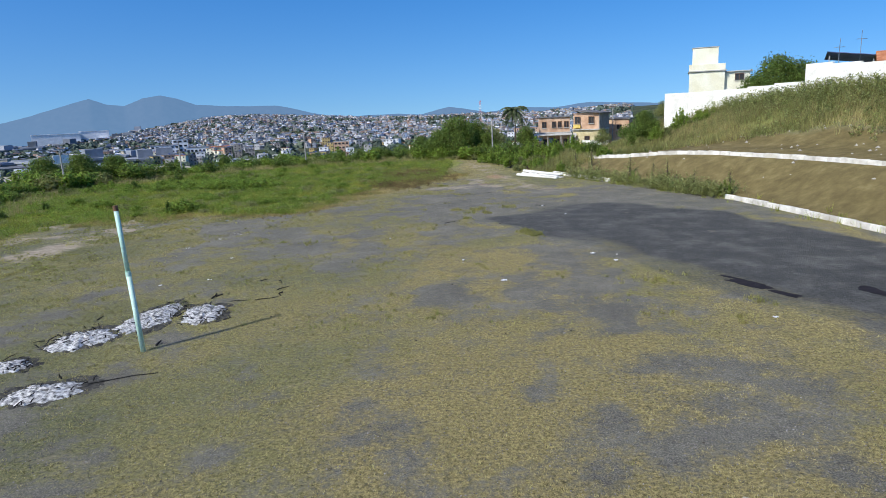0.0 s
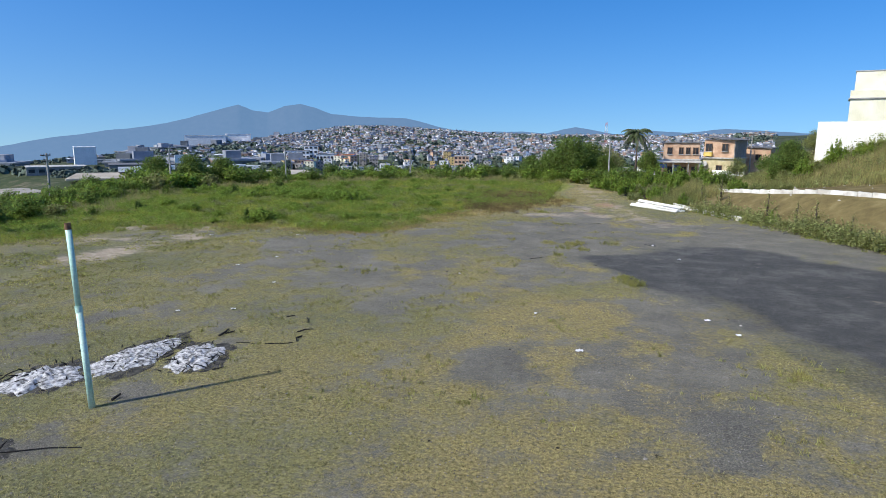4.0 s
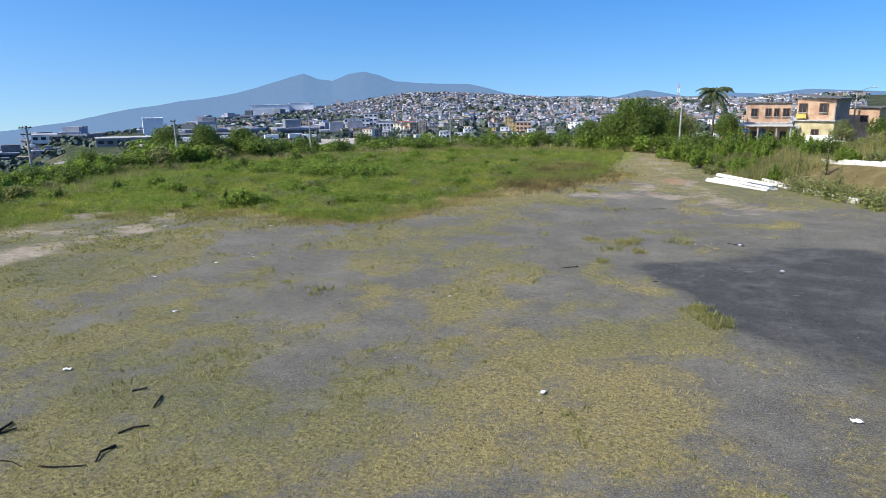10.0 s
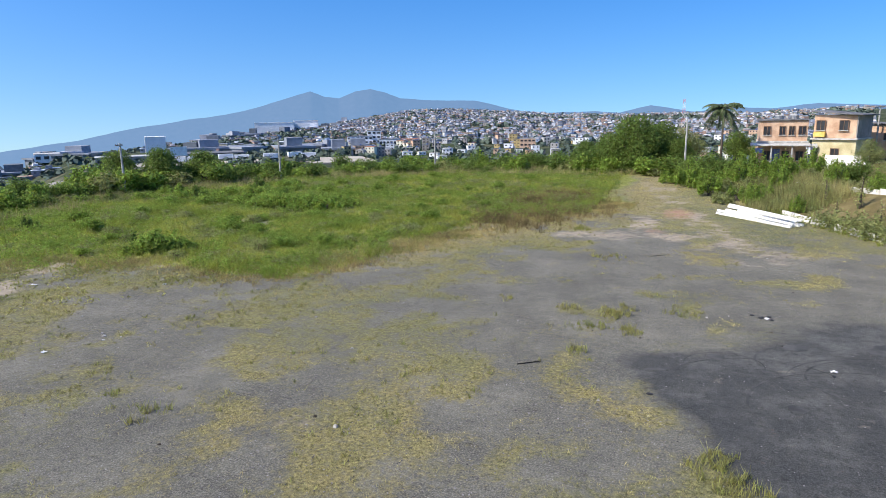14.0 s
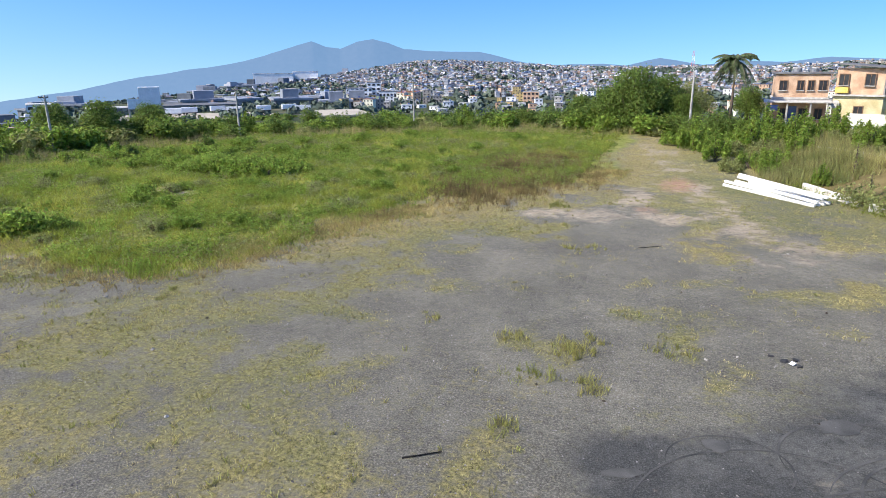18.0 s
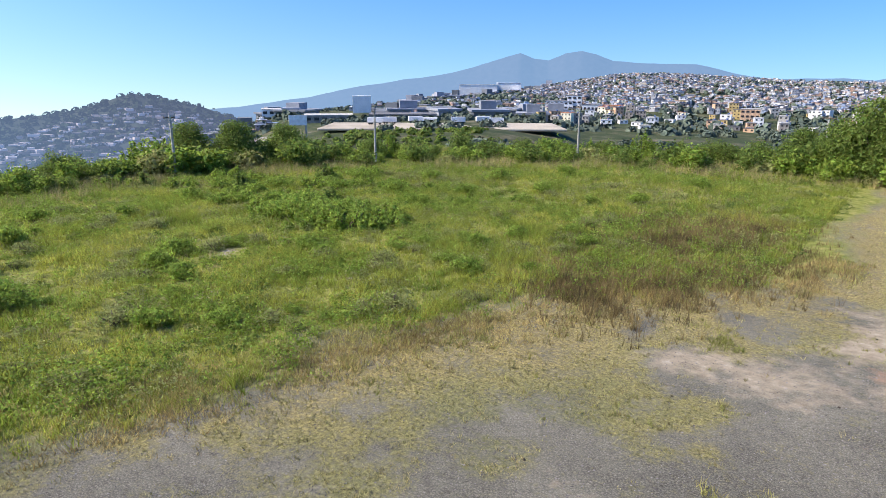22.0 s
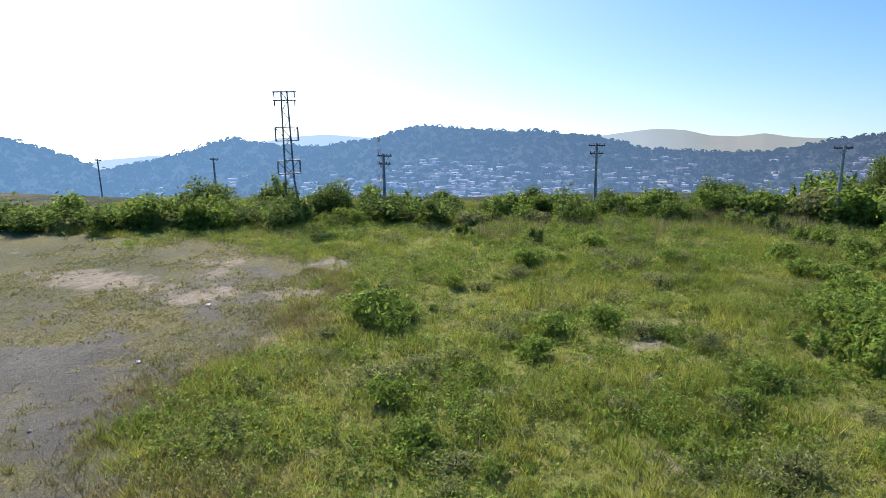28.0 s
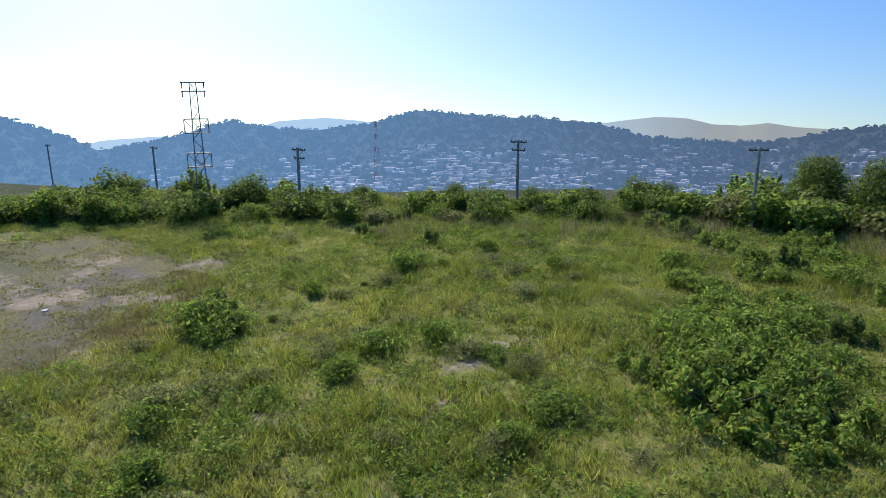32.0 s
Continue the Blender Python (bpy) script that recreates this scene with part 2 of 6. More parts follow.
def paleness(x, y):
    x, y = np.asarray(x, float), np.asarray(y, float)
    out = np.zeros(np.shape(x))
    for px, py, sx, sy, amp in PALE:
        out = np.maximum(out, amp * np.exp(-(((x - px) / sx) ** 2 + ((y - py) / sy) ** 2)))
    line = np.abs(right_of(TRACK, x, y))
    out = np.maximum(out, 0.66 * np.exp(-((line / 1.8) ** 2)) * np.interp(y, [54, 60, 88, 95], [0.3, 0.9, 1, 0.7]))
    return np.clip((out - 0.32 + (0.6 * fbm(x, y, 1.6, 51) + 0.4 * fbm(x, y, 0.5, 53, 2) - 0.5) * 1.8) * 1.6, 0, 1)


# ---- materials ----
def material(name, c1, c2, scale=8.0, rough=0.9, bump=0.15, fine=60.0, metal=0.0, random_tint=0.0, island=0.0, leaf=0.0, glow=0.0):
    """Two colours mixed by coarse noise, a fine grain over them, and a small bump."""
    m = bpy.data.materials.new(name)
    m.use_nodes = True
    nt = m.node_tree
    n, l = nt.nodes, nt.links
    bsdf = n["Principled BSDF"]
    bsdf.inputs["Roughness"].default_value, bsdf.inputs["Metallic"].default_value = rough, metal
    if leaf or rough > 0.8:
        bsdf.inputs["Specular IOR Level"].default_value = 0.2
    geo = n.new("ShaderNodeNewGeometry")
    coarse, grain = n.new("ShaderNodeTexNoise"), n.new("ShaderNodeTexNoise")
    coarse.inputs["Scale"].default_value, coarse.inputs["Detail"].default_value = scale, 5
    grain.inputs["Scale"].default_value, grain.inputs["Detail"].default_value = fine, 3
    for t in (coarse, grain):
        l.new(geo.outputs["Position"], t.inputs["Vector"])
    ramp = n.new("ShaderNodeValToRGB")
    ramp.color_ramp.elements[0].position, ramp.color_ramp.elements[1].position = 0.36, 0.64
    ramp.color_ramp.elements[0].color, ramp.color_ramp.elements[1].color = (*c1, 1), (*c2, 1)
    l.new(coarse.outputs["Fac"], ramp.inputs["Fac"])
    hsv = n.new("ShaderNodeHueSaturation")
    l.new(ramp.outputs["Color"], hsv.inputs["Color"])
    val = n.new("ShaderNodeMath")
    val.operation = "MULTIPLY_ADD"
    l.new(grain.outputs["Fac"], val.inputs[0])
    val.inputs[1].default_value, val.inputs[2].default_value = 0.7, 0.65
    last = val
    src = None
    if island:
        src, amount = geo.outputs["Random Per Island"], island
    elif random_tint:
        info = n.new("ShaderNodeObjectInfo")
        src, amount = info.outputs["Random"], random_tint
    if src:
        add = n.new("ShaderNodeMath")
        add.operation = "MULTIPLY_ADD"
        l.new(src, add.inputs[0])
        add.inputs[1].default_value, add.inputs[2].default_value = amount, -amount / 2
        both = n.new("ShaderNodeMath")
        both.operation = "ADD"
        l.new(val.outputs[0], both.inputs[0])
        l.new(add.outputs[0], both.inputs[1])
        hue = n.new("ShaderNodeMath")
        hue.operation = "MULTIPLY_ADD"
        l.new(src, hue.inputs[0])
        hue.inputs[1].default_value, hue.inputs[2].default_value = 0.05 * amount, 0.5 - 0.025 * amount
        l.new(hue.outputs[0], hsv.inputs["Hue"])
        last = both
    l.new(last.outputs[0], hsv.inputs["Value"])
    l.new(hsv.outputs["Color"], bsdf.inputs["Base Color"])
    if glow:
        l.new(hsv.outputs["Color"], bsdf.inputs["Emission Color"])
        bsdf.inputs["Emission Strength"].default_value = glow
    if bump:
        b = n.new("ShaderNodeBump")
        b.inputs["Strength"].default_value, b.inputs["Distance"].default_value = bump, 0.02
        l.new(grain.outputs["Fac"], b.inputs["Height"])
        l.new(b.outputs[0], bsdf.inputs["Normal"])
    if leaf:
        tr, mix = n.new("ShaderNodeBsdfTranslucent"), n.new("ShaderNodeMixShader")
        l.new(hsv.outputs["Color"], tr.inputs["Color"])
        mix.inputs[0].default_value = leaf
        l.new(bsdf.outputs[0], mix.inputs[1])
        l.new(tr.outputs[0], mix.inputs[2])
        l.new(mix.outputs[0], n["Material Output"].inputs["Surface"])
    return m


def ground_material():
    m = bpy.data.materials.new("ground")
    m.use_nodes = True
    nt = m.node_tree
    n, l = nt.nodes, nt.links
    bsdf = n["Principled BSDF"]
    bsdf.inputs["Roughness"].default_value = 0.95
    bsdf.inputs["Specular IOR Level"].default_value = 0.15
    geo = n.new("ShaderNodeNewGeometry")

    def tex(scale, detail=6, rough=0.6):
        t = n.new("ShaderNodeTexNoise")
        t.inputs["Scale"].default_value, t.inputs["Detail"].default_value, t.inputs["Roughness"].default_value = scale, detail, rough
        l.new(geo.outputs["Position"], t.inputs["Vector"])
        return t.outputs["Fac"]

    def ramp(fac, stops):
        r = n.new("ShaderNodeValToRGB")
        els = r.color_ramp.elements
        els[0].position, els[0].color = stops[0][0], (*stops[0][1], 1)
        els[1].position, els[1].color = stops[-1][0], (*stops[-1][1], 1)
        for pos, col in stops[1:-1]:
            els.new(pos).color = (*col, 1)
        l.new(fac, r.inputs["Fac"])
        return r.outputs["Color"]

    def mix(fac, a, b):
        x = n.new("ShaderNodeMix")
        x.data_type = "RGBA"
        l.new(fac, x.inputs["Factor"])
        l.new(a, x.inputs["A"])
        l.new(b, x.inputs["B"])
        return x.outputs["Result"]

    def mask(value, scale, amount, sharp):
        """A zone weight with a ragged edge."""
        add = n.new("ShaderNodeMath")
        add.operation = "MULTIPLY_ADD"
        l.new(tex(scale, 8, 0.7), add.inputs[0])
        add.inputs[1].default_value = amount
        l.new(value, add.inputs[2])
        r = n.new("ShaderNodeMapRange")
        r.inputs["From Min"].default_value, r.inputs["From Max"].default_value = 0.5 + amount / 2 - sharp, 0.5 + amount / 2 + sharp
        l.new(add.outputs[0], r.inputs["Value"])
        return r.outputs["Result"]

    zones = []
    for name in ("zone_a", "zone_b"):
        a = n.new("ShaderNodeAttribute")
        a.attribute_name = name
        s = n.new("ShaderNodeSeparateColor")
        l.new(a.outputs["Color"], s.inputs[0])
        zones += list(s.outputs)
    field, road, pale, dry, bank, wild = zones
    gravel = ramp(tex(24, 5, 0.75), [(0.37, (0.045, 0.043, 0.041)), (0.5, (0.165, 0.157, 0.125)), (0.63, (0.48, 0.455, 0.37))])
    wash = ramp(tex(0.35, 9, 0.74), [(0.35, (0.1, 0.095, 0.078)), (0.5, (0.17, 0.161, 0.129)), (0.65, (0.28, 0.263, 0.205))])
    half = n.new("ShaderNodeValue")
    half.outputs[0].default_value = 0.55
    base = mix(half.outputs[0], gravel, wash)
    straw = ramp(tex(11, 8, 0.85), [(0.36, (0.06, 0.054, 0.032)), (0.47, (0.3, 0.278, 0.15)), (0.62, (0.68, 0.61, 0.345))])
    hue = n.new("ShaderNodeAttribute")
    hue.attribute_name = "ripeness"
    blend = n.new("ShaderNodeMath")
    blend.operation = "MULTIPLY_ADD"
    l.new(tex(0.9, 7, 0.7), blend.inputs[0])
    blend.inputs[1].default_value = 0.6
    l.new(hue.outputs["Fac"], blend.inputs[2])
    tint = ramp(blend.outputs[0], [(0.4, (0.43, 0.48, 0.4)), (0.66, (0.62, 0.63, 0.47)), (1.0, (0.79, 0.72, 0.55))])
    dyed = n.new("ShaderNodeMix")
    dyed.data_type, dyed.blend_type = "RGBA", "MULTIPLY"
    dyed.inputs["Factor"].default_value = 1.0
    l.new(straw, dyed.inputs["A"])
    l.new(tint, dyed.inputs["B"])
    base = mix(mask(dry, 6.0, 2.6, 0.38), base, dyed.outputs["Result"])
    tar_grain = ramp(tex(30, 5, 0.75), [(0.36, (0.03, 0.031, 0.03)), (0.5, (0.078, 0.079, 0.075)), (0.64, (0.21, 0.21, 0.197))])
    tar_wash = ramp(tex(0.45, 9, 0.72), [(0.36, (0.052, 0.053, 0.051)), (0.5, (0.086, 0.085, 0.076)), (0.64, (0.19, 0.185, 0.16))])
    tar = mix(half.outputs[0], tar_grain, tar_wash)
    base = mix(mask(road, 4.0, 0.7, 0.32), base, tar)
    speck = ramp(tex(5.0, 8, 0.88), [(0.36, (0.5, 0.5, 0.5)), (0.47, (0.86, 0.86, 0.86)), (0.6, (1.0, 1.0, 1.0))])
    specked = n.new("ShaderNodeMix")
    specked.data_type, specked.blend_type = "RGBA", "MULTIPLY"
    specked.inputs["Factor"].default_value = 1.0
    l.new(base, specked.inputs["A"])
    l.new(speck, specked.inputs["B"])
    base = specked.outputs["Result"]
    sand = ramp(tex(3.0, 8, 0.75), [(0.3, (0.22, 0.18, 0.125)), (0.55, (0.38, 0.32, 0.235)), (0.75, (0.54, 0.48, 0.385))])
    clay = ramp(tex(2.0, 8, 0.75), [(0.3, (0.27, 0.15, 0.095)), (0.6, (0.42, 0.27, 0.18)), (0.75, (0.52, 0.37, 0.27))])
    red = n.new("ShaderNodeAttribute")
    red.attribute_name = "redness"
    turf = ramp(tex(1.7, 8, 0.75), [(0.3, (0.08, 0.11, 0.022)), (0.5, (0.2, 0.22, 0.05)), (0.7, (0.38, 0.32, 0.13))])
    base = mix(mask(field, 3.5, 1.1, 0.35), base, turf)
    base = mix(mask(pale, 3.2, 1.6, 0.34), base, sand)
    base = mix(mask(red.outputs["Fac"], 2.2, 1.4, 0.3), base, clay)
    earth = ramp(tex(0.9, 8, 0.65), [(0.3, (0.105, 0.083, 0.034)), (0.55, (0.168, 0.134, 0.056)), (0.75, (0.25, 0.205, 0.095))])
    base = mix(mask(bank, 1.2, 0.5, 0.2), base, earth)
    scrub = ramp(tex(0.05, 9, 0.75), [(0.32, (0.02, 0.035, 0.012)), (0.5, (0.05, 0.065, 0.028)), (0.62, (0.12, 0.11, 0.07)), (0.72, (0.24, 0.2, 0.15))])
    base = mix(wild, base, scrub)
    l.new(base, bsdf.inputs["Base Color"])
    b = n.new("ShaderNodeBump")
    b.inputs["Strength"].default_value, b.inputs["Distance"].default_value = 0.8, 0.05
    l.new(tex(26, 7, 0.8), b.inputs["Height"])
    l.new(b.outputs[0], bsdf.inputs["Normal"])
    return m


GROUND = ground_material()
LEAF = material("leaf_green", (0.15, 0.23, 0.035), (0.33, 0.42, 0.08), 3, 0.6, 0, 20, island=0.8, leaf=0.58)
LEAF_DARK = material("leaf_dark", (0.11, 0.165, 0.035), (0.22, 0.29, 0.065), 2, 0.6, 0, 20, island=0.8, leaf=0.58)
TUFT = material("tuft_grass", (0.24, 0.25, 0.07), (0.4, 0.36, 0.13), 0.4, 0.7, 0, 6, island=0.8, leaf=0.4)
LEAF_OLIVE = material("leaf_olive", (0.21, 0.235, 0.08), (0.36, 0.37, 0.14), 2, 0.7, 0, 20, island=0.8, leaf=0.52)
GRASS = material("grass_green", (0.2, 0.26, 0.04), (0.44, 0.44, 0.09), 0.3, 0.7, 0, 5, island=0.9, leaf=0.54)
BANKGRASS = material("bank_grass", (0.17, 0.19, 0.06), (0.36, 0.32, 0.13), 0.3, 0.8, 0, 6, island=0.8, leaf=0.35)
STRAW = material("grass_straw", (0.25, 0.235, 0.1), (0.45, 0.38, 0.17), 0.25, 0.8, 0, 9, island=0.7, leaf=0.25)
BARK = material("bark", (0.08, 0.06, 0.045), (0.16, 0.13, 0.1), 12, 0.95, 0.5, 70)
CONCRETE = material("concrete", (0.34, 0.33, 0.31), (0.5, 0.49, 0.46), 3, 0.9, 0.3, 40, random_tint=0.2)
POLEMAT = material("pole_concrete", (0.26, 0.25, 0.23), (0.4, 0.39, 0.36), 2, 0.9, 0.2, 30, random_tint=0.2)
WHITEWASH = material("whitewash", (0.68, 0.66, 0.6), (0.82, 0.81, 0.77), 1.2, 0.9, 0.3, 18)
KERBMAT = material("kerb_paint", (0.5, 0.47, 0.41), (0.78, 0.76, 0.7), 1.3, 0.9, 0.4, 25, random_tint=0.2)
BRICK = material("hollow_brick", (0.46, 0.29, 0.19), (0.62, 0.44, 0.31), 1.1, 0.9, 0.3, 14)
CREAM = material("cream_plaster", (0.72, 0.69, 0.52), (0.8, 0.79, 0.66), 0.6, 0.9, 0.2, 12)
GREYWALL = material("grey_render", (0.22, 0.21, 0.2), (0.33, 0.31, 0.29), 0.8, 0.9, 0.2, 12)
DARKROOF = material("fibre_cement", (0.1, 0.1, 0.11), (0.19, 0.19, 0.19), 1.0, 0.85, 0.2, 16)
TILE = material("clay_tile", (0.36, 0.13, 0.06), (0.5, 0.22, 0.11), 1.5, 0.85, 0.4, 20)
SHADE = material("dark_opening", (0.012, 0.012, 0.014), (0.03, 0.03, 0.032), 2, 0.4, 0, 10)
METAL = material("galvanised", (0.28, 0.29, 0.3), (0.42, 0.43, 0.44), 4, 0.5, 0.1, 30, metal=0.7)
WHITEPANEL = material("white_panel", (0.7, 0.71, 0.72), (0.8, 0.8, 0.8), 0.2, 0.6, 0, 2)
STONE = material("pale_stone", (0.28, 0.26, 0.23), (0.5, 0.47, 0.42), 6, 0.95, 0.5, 40)
BLUEROOF = material("blue_sheet", (0.06, 0.1, 0.24), (0.1, 0.15, 0.34), 1, 0.5, 0.1, 20)


# ---- mesh helpers ----
def mesh_of(name, verts, faces, mat, smooth_shade=False):
    """A mesh from arrays; faces all of one size."""
    verts, faces = np.asarray(verts, np.float32), np.asarray(faces, np.int32)
    me = bpy.data.meshes.new(name)
    k = faces.shape[1]
    me.vertices.add(len(verts))
    me.vertices.foreach_set("co", verts.ravel())
    me.loops.add(faces.size)
    me.loops.foreach_set("vertex_index", faces.ravel())
    me.polygons.add(len(faces))
    me.polygons.foreach_set("loop_start", np.arange(0, faces.size, k, dtype=np.int32))
    me.polygons.foreach_set("use_smooth", np.full(len(faces), smooth_shade))
    me.materials.append(mat)
    me.update(calc_edges=True)
    return me


def part(name, bm, mat, parent=None, label="", shade=False):
    me = bm
    if isinstance(bm, bmesh.types.BMesh):
        me = bpy.data.meshes.new(name)
        if shade:
            for f in bm.faces:
                f.smooth = True
        bm.to_mesh(me)
        bm.free()
        me.materials.append(mat)
    ob = new(name, me)
    ob.parent = parent
    return tagged(ob, label)


def thing(name, m, label, category, group="", kind=""):
    ob = new(name)
    ob.empty_display_size = 0.3
    ob.matrix_world = m
    return tagged(ob, label, category, group, kind)


def box(bm, size, at=(0, 0, 0), rot=(0, 0, 0), bevel=0.0):
    """A box by its size and the middle of its foot."""
    got = bmesh.ops.create_cube(bm, size=1)["verts"]
    bmesh.ops.transform(bm, matrix=pose(*at, *rot) @ Matrix.Translation((0, 0, size[2] / 2)) @ Matrix.Diagonal((*size, 1)), verts=got)
    if bevel:
        edges = list({e for v in got for e in v.link_edges})
        bmesh.ops.bevel(bm, geom=edges, offset=bevel, segments=1, affect="EDGES")
    return bm


def boxed(size, at=(0, 0, 0), rot=(0, 0, 0), bevel=0.0):
    return box(bmesh.new(), size, at, rot, bevel)


def tube(bm, pts, radii, sides=8, cap=True):
    """A tapered tube along points."""
    rings = []
    pts = [Vector(p) for p in pts]
    for i, p in enumerate(pts):
        d = (pts[min(i + 1, len(pts) - 1)] - pts[max(i - 1, 0)]).normalized()
        q = d.to_track_quat("Z", "Y")
        rings.append([bm.verts.new(p + q @ Vector((math.cos(a) * radii[i], math.sin(a) * radii[i], 0))) for a in np.linspace(0, 2 * math.pi, sides, endpoint=False)])
    for a, b in zip(rings, rings[1:]):
        for i in range(sides):
            bm.faces.new((a[i], a[(i + 1) % sides], b[(i + 1) % sides], b[i]))
    if cap:
        bm.faces.new(rings[0][::-1])
        bm.faces.new(rings[-1])
    return bm


def tubed(pts, radii, sides=8):
    return tube(bmesh.new(), pts, radii, sides)


# ---- ground ----
def axis(lo, hi, step, lo2, hi2, step2, reach, grow=1.07):
    mid = list(np.arange(lo, hi + 1e-6, step))
    left = list(np.arange(lo - step2, lo2 - 1e-6, -step2))
    right = list(np.arange(mid[-1] + step2, hi2 + 1e-6, step2))
    s = step2
    while right[-1] < reach:
        s *= grow
        right.append(right[-1] + s)
    s = step2
    while left[-1] > -reach:
        s *= grow
        left.append(left[-1] - s)
    return np.array(left[::-1] + mid + right)


def build_ground():
    xs = axis(-32, 26, 0.22, -80, 60, 1.2, 4600)
    ys = axis(5, 80, 0.22, -40, 125, 1.2, 4600)
    gx, gy = np.meshgrid(xs, ys)
    x, y = gx.ravel(), gy.ravel()
    z = height(x, y)
    nx, ny = len(xs), len(ys)
    SHEET.update(x=xs, y=ys, z=z.reshape(ny, nx))
    i = np.arange(nx * ny).reshape(ny, nx)
    faces = np.stack([i[:-1, :-1].ravel(), i[:-1, 1:].ravel(), i[1:, 1:].ravel(), i[1:, :-1].ravel()], 1)
    me = mesh_of("ground", np.stack([x, y, z], 1), faces, GROUND, True)
    out = -inside(PLATEAU, x, y)
    e = right_of(KERB, x, y)
    bank = smooth(0.0, 0.6, e) * (1 - smooth(-10, 20, out))
    scrubby = 0.8 * bank * smooth(12.0, 16.0, e + (fbm(x, y, 6, 61) - 0.5) * 5 + 3.5 * smooth(58, 68, y))
    field = np.maximum(grassiness(x, y), scrubby * 0.9) * (1 - smooth(0, 30, out))
    # dust worn into the asphalt along its open edge
    edge = np.interp(y, [p[1] for p in ROAD[9::-1]], [p[0] for p in ROAD[9::-1]])
    dusty = 0.5 * smooth(38, 32, y) * (1 - smooth(1.2, 3.4, (x - edge) + (fbm(x, y, 3.0, 77) - 0.5) * 2.4))
    road = road_cover(x, y) * (1 - dusty)
    one = np.ones(len(x))
    a = np.stack([field, road, paleness(x, y) * (1 - bank), one], 1)
    b = np.stack([straw_cover(x, y) * (1 - field), np.clip(bank - scrubby, 0, 1), smooth(-9, -2, out + (fbm(x, y, 9, 73) - 0.5) * 5), one], 1)
    # channels are read as: field, road, pale, then dry, bank, wild
    for name, col in (("zone_a", a), ("zone_b", b)):
        at = me.attributes.new(name, "FLOAT_COLOR", "POINT")
        at.data.foreach_set("color", col.astype(np.float32).ravel())
    ripe = np.clip(0.2 + 0.6 * np.exp(-((inside(FIELD, x, y) + 1.5) / 3.2) ** 2) * smooth(-16, -10, x) + 0.4 * smooth(-6, 0, x) * smooth(44, 30, y) + 0.12 * smooth(-14, -8, x) + (fbm(x, y, 7, 75) - 0.5) * 1.0, 0, 1)
    me.attributes.new("ripeness", "FLOAT", "POINT").data.foreach_set("value", ripe.astype(np.float32))
    rust = np.maximum(np.exp(-((x - 1.9) / 1.1) ** 2 - ((y - 71.0) / 2.6) ** 2), 0.6 * np.exp(-((x - 0.6) / 0.8) ** 2 - ((y - 63.5) / 1.0) ** 2))
    me.attributes.new("redness", "FLOAT", "POINT").data.foreach_set("value", (0.85 * rust).astype(np.float32))
    ob = new("ground", me)
    return tagged(ob, "worn grey paving with dry grass, green field, earth bank and valley", "ground", kind="structure")


build_ground()

# ---- mountains on the horizon ----
RIDGE = [(-75, -3.3), (-62, -2.6), (-56, -2.1), (-50, -1.25), (-45, -0.25), (-41, 0.25), (-37.5, 0.8), (-34.5, 1.6), (-33.2, 2.0), (-31.8, 2.45), (-30.6, 2.0),
         (-29.4, 1.85), (-28, 2.4), (-26.6, 2.6), (-25.4, 2.3), (-24, 1.75), (-21, 1.55), (-17.5, 1.45), (-14.5, 0.7), (-12, 0.25), (-7, 0.35), (-5, 0.15),
         (-3.4, 0.55), (-2.4, 0.75), (-1, 0.55), (1, 0.2), (4, 0.5), (7, 0.3), (10, 0.7), (14, 0.4), (20, 0.2), (40, -1)]


def ridge_point(profile, dist, base, depth, seed, rough_deg, az, f, fold=1.0):
    """A place on a hillside: compass angle, and 1 at the crest to 0 at the foot."""
    el = np.interp(az, [p[0] for p in profile], [p[1] for p in profile])
    el = el + (fbm(az, az * 0 + seed, 2.6, seed, 5) - 0.5) * rough_deg * 6
    spur = (fbm(az, az * 0 + 3, 5.0, seed + 5, 3) - 0.5) + 0.5 * (fbm(az, f * 8, 1.8, seed + 6, 3) - 0.5)
    spur = spur * fold
    d = dist - depth * (1 - f) * (1 + 0.5 * spur)
    e = base + (el - base) * f ** 0.85 + 0.5 * spur * f * (1 - f)
    return np.stack([EYE[0] + np.sin(np.radians(az)) * d, EYE[1] + np.cos(np.radians(az)) * d, EYE[2] + np.tan(np.radians(e)) * d], -1)


def ridge(name, profile, dist, mat, label, rough_deg=0.06, base=-9.0, seed=1, depth=500, step=0.2, fold=1.0):
    az = np.arange(profile[0][0], profile[-1][0] + 1e-6, step)
    fs = np.linspace(1, 0, 16)
    ga, gf = np.meshgrid(az, fs)
    v = ridge_point(profile, dist, base, depth, seed, rough_deg, ga.ravel(), gf.ravel(), fold)
    i = np.arange(len(v)).reshape(16, len(az))
    faces = np.stack([i[:-1, :-1].ravel(), i[1:, :-1].ravel(), i[1:, 1:].ravel(), i[:-1, 1:].ravel()], 1)
    ob = new(name, mesh_of(name, v, faces, mat, True))
    return tagged(ob, label, "hills", kind="structure")


